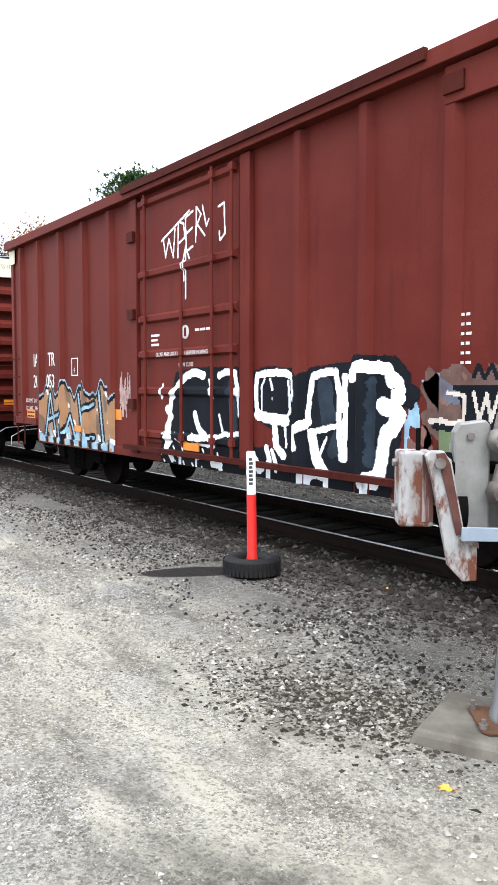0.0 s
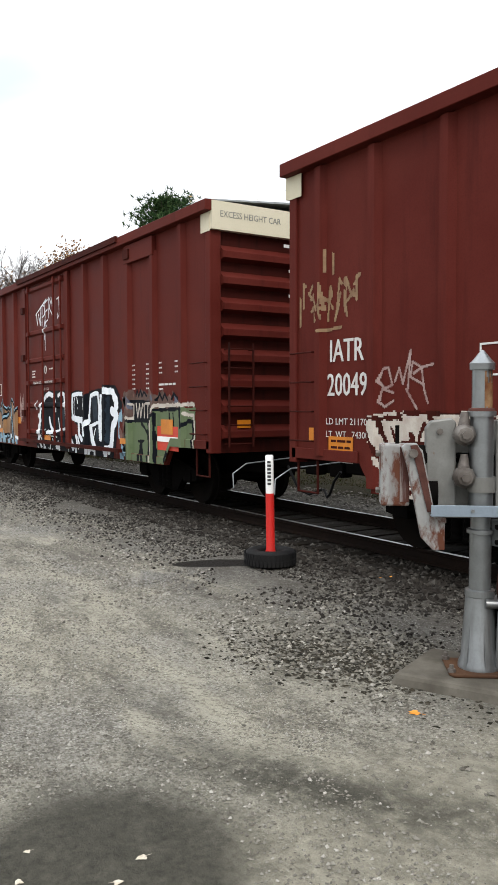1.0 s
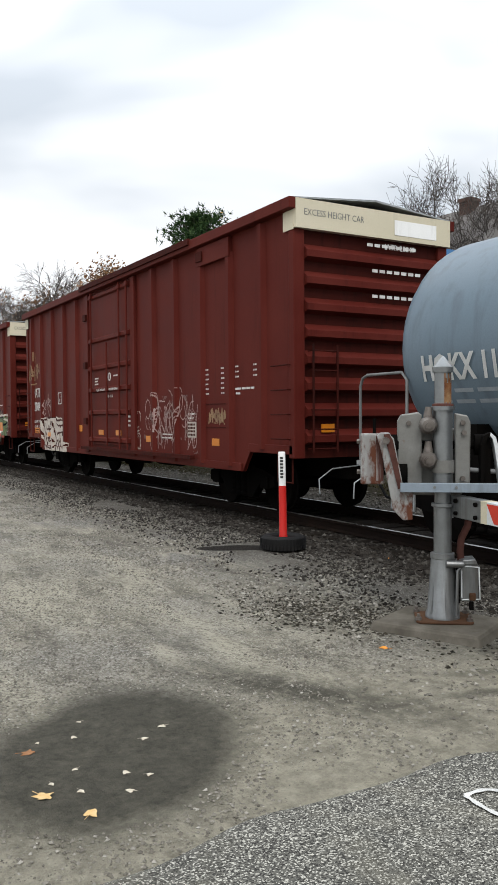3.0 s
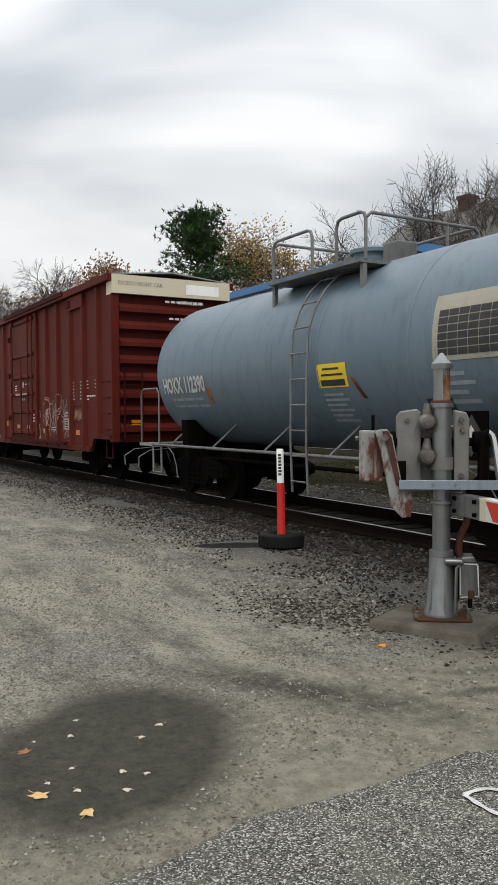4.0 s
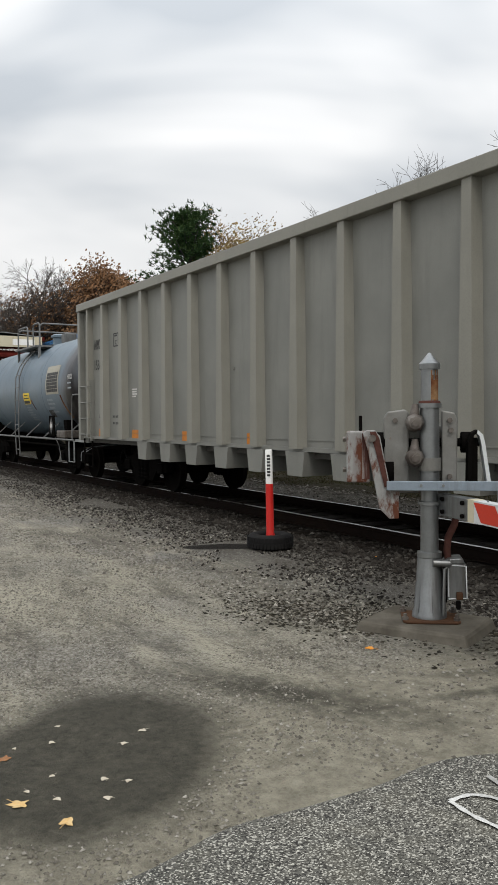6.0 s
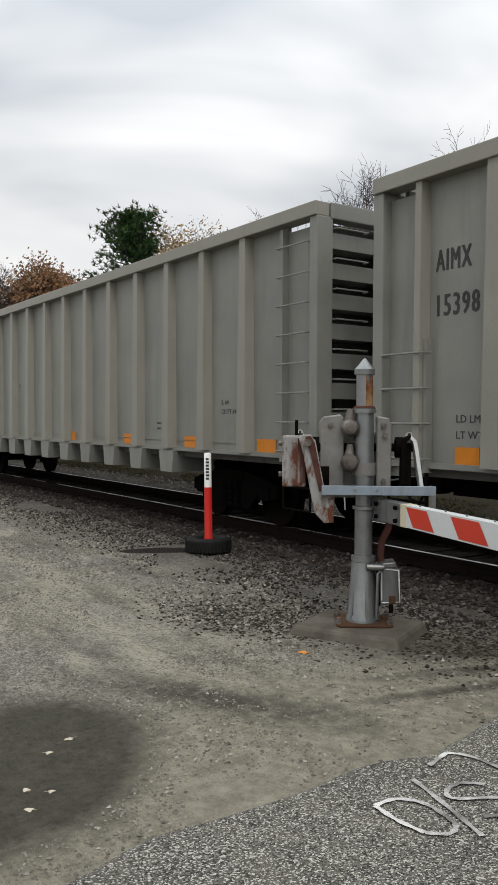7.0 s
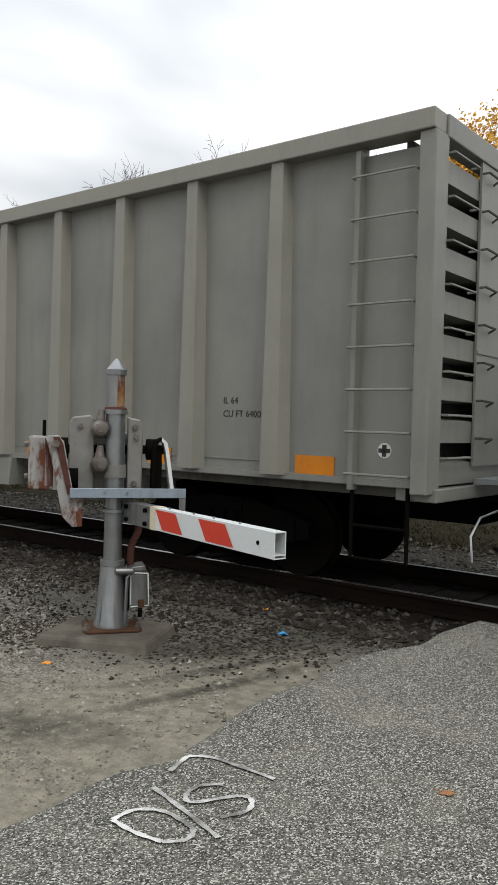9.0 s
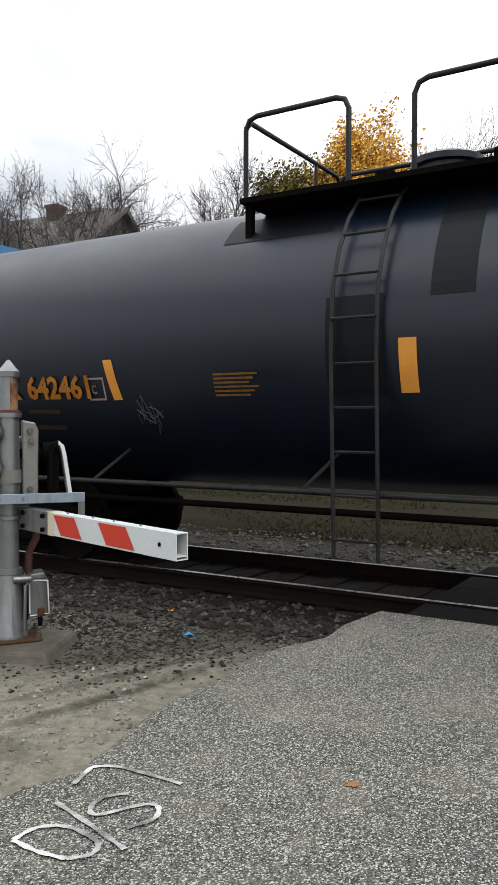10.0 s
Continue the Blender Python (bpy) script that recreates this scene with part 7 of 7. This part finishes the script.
fallen_leaf(-4.09, -7.27, 0.06, LEAF_YELLOW, "yellow maple leaf lying in the damp hollow", 30)
fallen_leaf(-3.83, -7.13, 0.052, LEAF_YELLOW, "pale yellow leaf lying in the damp hollow", 140, 3)
fallen_leaf(-8.13, -1.85, 0.09, LEAF_ORANGE, "bright orange leaf beside the track", 60)
fallen_leaf(-4.63, -7.20, 0.05, LEAF_BROWN, "brown leaf in the damp hollow", 80)
fallen_leaf(-2.02, -4.55, 0.05, LEAF_BROWN, "dry brown leaf on the asphalt", 20)
fallen_leaf(-5.1, -4.42, 0.055, LEAF_ORANGE, "orange leaf by the concrete footing", 200)
fallen_leaf(-5.0, -2.0, 0.07, LEAF_ORANGE, "orange leaf on the ballast", 10)
rng_l = random.Random(21)
for lx, ly in ((-4.89, -6.84), (-4.71, -6.93), (-4.31, -7.05), (-4.16, -6.84), (-4.07, -6.75), (-4.74, -7.12), (-4.06, -7.10), (-4.5, -6.6), (-4.2, -7.2), (-4.6, -6.45), (-3.95, -6.9)):
    fallen_leaf(lx, ly, rng_l.uniform(0.018, 0.032), LEAF_PALE, "small pale leaf scrap in the damp hollow", rng_l.uniform(0, 360), 3)
scrap = Shape().add([(0, 0, 0), (0.07, 0.01, 0.02), (0.09, 0.05, 0.0), (0.02, 0.06, 0.025), (0, 0, -0.004), (0.07, 0.01, 0.016), (0.09, 0.05, -0.004), (0.02, 0.06, 0.021)],
                    [(0, 1, 2, 3), (7, 6, 5, 4), (0, 4, 5, 1), (1, 5, 6, 2), (2, 6, 7, 3), (3, 7, 4, 0)])
solid("plastic_scrap", scrap, LITTER_BLUE, "scrap of blue plastic on the dirt", "litter", (-4.36, -2.68, -0.09))


# ---------------------------------------------------------------- trees and buildings behind the track
def grow(rng, s, p, d, length, r, level, tips, droop=0.0, spread=0.6, seg=(7, 6, 5, 4, 3, 3, 3), kids=(5, 6, 4, 3, 3, 2, 0)):
    n = 4 if level < 2 else 3
    pts, dirs = [p], [d]
    for k in range(n):
        d = (d + Vector((rng.gauss(0, 0.2), rng.gauss(0, 0.2), rng.gauss(0.0 - droop, 0.12)))).normalized()
        p = p + d * length / n
        pts.append(p)
        dirs.append(d)
    s[0 if level < 2 else 1].tube(pts, max(r, 0.012), seg[level], max(r * 0.55, 0.0095), caps=False)
    if level == len(seg) - 1 or r < 0.003:
        tips.append((p, d))
        return
    for k in range(kids[level]):
        t = rng.uniform(0.35, 1.0) if level else rng.uniform(0.3, 1.0)
        i = min(int(t * n), n - 1)
        q = pts[i].lerp(pts[i + 1], t * n - i)
        a = rng.uniform(0, 6.28)
        o = dirs[i].orthogonal().normalized()
        o = o * math.cos(a) + dirs[i].cross(o) * math.sin(a)
        nd = (dirs[i] * rng.uniform(0.6, 1.0) + o * rng.uniform(0.6, 1.1) * spread + Vector((0, 0, 0.08))).normalized()
        grow(rng, s, q, nd, length * rng.uniform(0.5, 0.78), r * rng.uniform(0.42, 0.6), level + 1, tips, droop, spread, seg, kids)
    grow(rng, s, pts[-1], d, length * 0.62, r * 0.55, level + 1, tips, droop, spread, seg, kids)


def leaf_cloud(rng, tips, per, radius, size):
    s = Shape()
    for p, d in tips:
        for k in range(per):
            c = p + Vector((rng.gauss(0, radius), rng.gauss(0, radius), rng.gauss(0, radius)))
            a = Vector((rng.gauss(0, 1), rng.gauss(0, 1), rng.gauss(0, 1))).normalized()
            b = a.orthogonal().normalized()
            e = a.cross(b)
            q = size * rng.uniform(0.6, 1.3)
            o = len(s.v)
            s.v += [tuple(c + b * q), tuple(c + e * q * 0.6), tuple(c - b * q), tuple(c - e * q * 0.6)]
            s.f.append((o, o + 1, o + 2, o + 3))
    return s


def bare_tree(x, y, z, height, seed, label, group="bare trees behind the track", leaves=None, per=3, size=0.09, radius=0.3, spread=0.62, wide=1.0):
    rng = random.Random(seed)
    t = thing("tree", label, "tree", (x, y, z), group)
    s, tips = (Shape(), Shape()), []
    grow(rng, s, Vector((0, 0, 0)), Vector((0, 0, 1)), height * 0.38, height * 0.018, 0, tips, 0.0, spread)
    k = height / max(v[2] for v in s[1].v)
    q = k * wide
    # bring the middle of the crown over the foot of the trunk
    hm = sum(p.z for p, d in tips) / len(tips)
    mx, my = sum(p.x for p, d in tips) / len(tips) / hm, sum(p.y for p, d in tips) / len(tips) / hm
    for sh, nm, lb in ((s[0], "trunk", "grey trunk and main limbs"), (s[1], "crown", "fine branching twigs")):
        me = bpy.data.meshes.new(nm)
        me.from_pydata([((a - mx * c) * q, (b - my * c) * q, c * k) for a, b, c in sh.v], [], sh.f)
        part(nm, me, BARK, t, lb)
    tips = [(Vector(((p.x - mx * p.z) * q, (p.y - my * p.z) * q, p.z * k)), d) for p, d in tips]
    if leaves:
        lv = leaf_cloud(rng, tips, per, radius, size)
        me = bpy.data.meshes.new("foliage")
        me.from_pydata(lv.v, [], lv.f)
        part("foliage", me, leaves, t, "loose crown of leaves")
    return t


def pine_tree(x, y, z, height, seed):
    rng = random.Random(seed)
    t = thing("pine_tree", "tall dark green pine with layered branches", "pine tree", (x, y, z))
    s = Shape().tube([(0, 0, 0), (0.1, 0.05, height * 0.5), (0.0, 0.1, height * 0.96)], height * 0.02, 8, 0.05)
    needles = Shape()

    def bough(lvl, a, ln, rise, tufts):
        d = Vector((math.cos(a), math.sin(a), rise)).normalized()
        p0 = Vector((0, 0, lvl))
        s.tube([p0, p0 + d * ln * 0.5, p0 + d * ln + Vector((0, 0, 0.08 * ln))], 0.06, 4, 0.015, caps=False)
        for j in range(tufts):
            f = rng.uniform(0.3, 1.05)
            w = 0.11 * ln + 0.1
            c = p0 + d * ln * f + Vector((rng.gauss(0, w), rng.gauss(0, w), rng.gauss(0.08 * ln * f, 0.16)))
            for i in range(10):
                b = Vector((rng.gauss(0, 1), rng.gauss(0, 1), rng.gauss(0.6, 0.7))).normalized()
                e = b.orthogonal().normalized() * 0.035
                q = c + b * rng.uniform(0.2, 0.42)
                o = len(needles.v)
                needles.v += [tuple(c - e), tuple(c + e), tuple(q)]
                needles.f.append((o, o + 1, o + 2))
    # rounded bushy head
    for k in range(60):
        q = rng.random()
        reach = 2.6 * math.sqrt(max(0.05, 1 - (2 * q - 0.85) ** 2 / 1.4)) * (1 - 0.35 * q)
        bough(height - 4.2 + 3.7 * q, rng.uniform(0, 6.28), reach * rng.uniform(0.45, 1.45), rng.uniform(0.3, 0.95), 24)
    # flat layered tiers below
    for k in range(50):
        lvl = height - 8.0 + 3.9 * rng.random()
        tier = round(lvl / 1.15) * 1.15
        bough(tier + rng.gauss(0, 0.1), rng.uniform(0, 6.28), rng.uniform(1.2, 4.6), rng.uniform(-0.05, 0.12), 30)
    for nm, sh, m, lb in (("trunk", s, BARK, ""), ("crown", needles, PINE, "tufts of dark needles")):
        me = bpy.data.meshes.new(nm)
        me.from_pydata(sh.v, [], sh.f)
        part(nm, me, m, t, lb)


pine_tree(-54.3, 18.6, 0.0, 16.7, 5)
bare_tree(-32.8, 24.7, 0, 18.0, 31, "tall leafless tree behind the track", spread=1.0, wide=0.74)
bare_tree(-35.4, 19.4, 0, 14.6, 32, "leafless tree beside the shed roof", spread=1.0, wide=0.85)
bare_tree(-34.2, 25.4, 0, 14.8, 33, "leafless tree with fine twigs", spread=0.95, wide=0.75)
bare_tree(-29.6, 37.0, 0, 19.2, 52, "leafless tree with a wide crown", spread=0.95, wide=0.7)
bare_tree(-17.0, 48.0, 0, 25.0, 35, "tall leafless tree behind the orange tree", spread=0.85, wide=0.5)
bare_tree(-12.5, 46.0, 0, 22.0, 36, "leafless tree with fine twigs", spread=0.85, wide=0.5)
bare_tree(-21.4, 39.4, 0, 20.8, 37, "maple in full orange autumn colour", "trees in autumn colour", AUTUMN, 7, 0.12, 0.38, 0.55, 0.42)
bare_tree(-23.0, 37.6, 0, 18.2, 38, "green and yellow tree below the orange one", "trees in autumn colour", OLIVE, 7, 0.12, 0.4, 0.5, 0.5)
bare_tree(-52.3, 29.3, 0, 17.4, 39, "pale yellow half-bare tree behind the shed", "trees in autumn colour", STRAW, 6, 0.11, 0.4, 0.8, 1.2)
bare_tree(-76.5, 19.4, 0, 16.6, 40, "russet half-bare tree far down the line", "trees in autumn colour", RUSSET, 4, 0.15, 0.4, 0.8)
bare_tree(-71.0, 21.6, 0, 15.2, 41, "russet half-bare tree far down the line", "trees in autumn colour", RUSSET, 2, 0.15, 0.4, 0.8)
bare_tree(-77.5, 13.5, 0, 17.3, 42, "leafless tree far down the line", spread=0.85)
bare_tree(-84.0, 9.0, 0, 15.5, 43, "leafless tree far down the line", spread=0.85)
bare_tree(-82.0, 17.0, 0, 15.0, 44, "russet half-bare tree far down the line", "trees in autumn colour", RUSSET, 1, 0.15, 0.5, 0.8)


def buildings():
    sh = thing("metal_shed", "long white metal shed with a blue roof edge", "shed", (-25.3, 14.0, 0.0))
    part("wall", Shape().box(-58, 0, 0, 0.2, -0.1, 8.16).box(-0.2, 0, 0.2, 12, -0.1, 8.16).box(-58, -57.8, 0.2, 12, -0.1, 8.16).box(-57.8, -0.2, 11.8, 12, -0.1, 8.16), SHED_WHITE, sh, "white ribbed cladding")
    for k in range(96):
        x = -57.7 + k * 0.6
        part("cladding_rib", Shape().box(x, x + 0.08, -0.035, 0.0, 0.0, 8.15), SHED_WHITE, sh)
    part("fascia", Shape().box(-58.3, 0.3, -0.4, -0.2, 8.15, 8.5).box(0.1, 0.3, -0.2, 12.3, 8.15, 8.5), SHED_BLUE, sh, "blue metal fascia")
    part("roof", Shape().box(-58.2, 0.1, -0.2, 12.3, 8.16, 8.3), SHED_BLUE, sh)
    h = thing("house", "weathered grey wooden house with a gable roof", "house", (-35.0, 27.0, 0.0), turn=8)
    part("wall", Shape().box(-4.3, 4.3, -4, 4, -0.1, 10.6), HOUSE_WALL, h, "grey-brown clapboard wall")
    rf = Shape().prism([(-4.7, 10.4), (0, 13.9), (4.7, 10.4), (4.7, 10.2), (0, 13.6), (-4.7, 10.2)], "x", -4.7, 4.7)
    part("roof", rf, HOUSE_ROOF, h, "dark shingle roof")
    part("gable", Shape().prism([(-4.0, 10.6), (0, 13.55), (4.0, 10.6)], "x", -4.3, 4.3), HOUSE_WALL, h)
    part("chimney", Shape().box(-0.4, 0.4, -0.7, 0.1, 12.6, 14.3).box(-0.48, 0.48, -0.78, 0.18, 14.15, 14.35), BRICK_RED, h, "brick chimney")
    for x in (-2.5, 0.0, 2.5):
        w = part("window", Shape().box(x - 0.5, x + 0.5, -4.03, -3.99, 7.4, 9.0), CAR_GLASS, h)
        part("window_frame", Shape().box(x - 0.6, x - 0.5, -4.06, -3.99, 7.3, 9.1).box(x + 0.5, x + 0.6, -4.06, -3.99, 7.3, 9.1).box(x - 0.5, x + 0.5, -4.06, -3.99, 9.0, 9.1).box(x - 0.5, x + 0.5, -4.06, -3.99, 7.3, 7.4), SHED_WHITE, w)
    # parked pickup beyond the track
    c = thing("parked_car", "teal car parked beyond the tracks", "car", (-8.6, 14.0, 0.06), turn=80)
    body = Shape().prism([(-2.1, 0.4), (2.1, 0.4), (2.15, 0.75), (1.95, 0.95), (0.95, 1.0), (0.45, 1.5), (-1.3, 1.52), (-2.0, 1.0), (-2.15, 0.8)], "y", -0.85, 0.85)
    bo = part("body", body, CAR_TEAL, c, "teal painted body", bevel=0.05)
    part("window", Shape().prism([(0.8, 1.02), (0.42, 1.43), (-0.35, 1.45), (-0.35, 1.02)], "y", -0.865, 0.865), CAR_GLASS, bo)
    part("window", Shape().prism([(-0.43, 1.02), (-0.43, 1.45), (-1.25, 1.45), (-1.75, 1.02)], "y", -0.865, 0.865), CAR_GLASS, bo)
    for x in (-1.35, 1.35):
        for y in (-0.82, 0.82):
            part("wheel", Shape().lathe([(0.0, y - 0.1), (0.2, y - 0.11), (0.33, y - 0.1), (0.34, y), (0.33, y + 0.1), (0.2, y + 0.11), (0.0, y + 0.1)], 20, (x, 0, 0.34), "y"), RUBBER, c, smooth=40)
    b = thing("blue_container", "blue steel container beyond the tracks", "container", (-10.2, 17.5, 0.06), turn=20)
    part("body", Shape().box(-3, 3, -1.2, 1.2, 0, 2.6), SHED_BLUE, b, "blue steel body", bevel=0.03)
    for k in range(24):
        part("corrugation", Shape().box(-2.9 + k * 0.245, -2.78 + k * 0.245, -1.23, -1.19, 0.12, 2.48), SHED_BLUE, b)


buildings()


# ---------------------------------------------------------------- movement
# seconds and metres that the train has gone, away to the left
TRAVEL = [(0.0, 0.77), (0.1, -0.23), (0.2, -1.14), (0.3, -1.93), (0.5, -3.39), (1.0, -7.29), (1.5, -11.31), (2.0, -15.36), (2.5, -19.24), (3.0, -23.02), (3.5, -26.85), (4.0, -30.72),
          (4.5, -34.5), (5.0, -38.4), (5.5, -42.24), (6.0, -46.08), (6.5, -49.92), (7.0, -53.76), (7.5, -57.6), (8.0, -61.44), (8.5, -65.28),
          (9.0, -69.12), (9.5, -72.96), (10.0, -76.8)]
CARS = [(CAR_Z, -30.7), (CAR_A, -13.05), (CAR_B, 4.6), (TANK_H, 19.95), (CAR_G, 35.85), (CAR_J, 55.98), (TANK_U, 74.15)]


def gone(t):
    for (t0, a), (t1, b) in zip(TRAVEL[:-1], TRAVEL[1:]):
        if t <= t1:
            return a + (b - a) * (t - t0) / (t1 - t0)
    return TRAVEL[-1][1]


def motions():
    for car, x in CARS:
        walk(car, [(t, pose(x + d, 0, 0)) for t, d in TRAVEL])
    times = [k / 15 for k in range(151)]
    for w in WHEELSETS:
        p = w.matrix_basis.translation.copy()
        walk(w, [(t, pose(p.x, p.y, p.z) @ Matrix.Rotation(gone(t) / 0.46, 4, "Y")) for t in times])


motions()
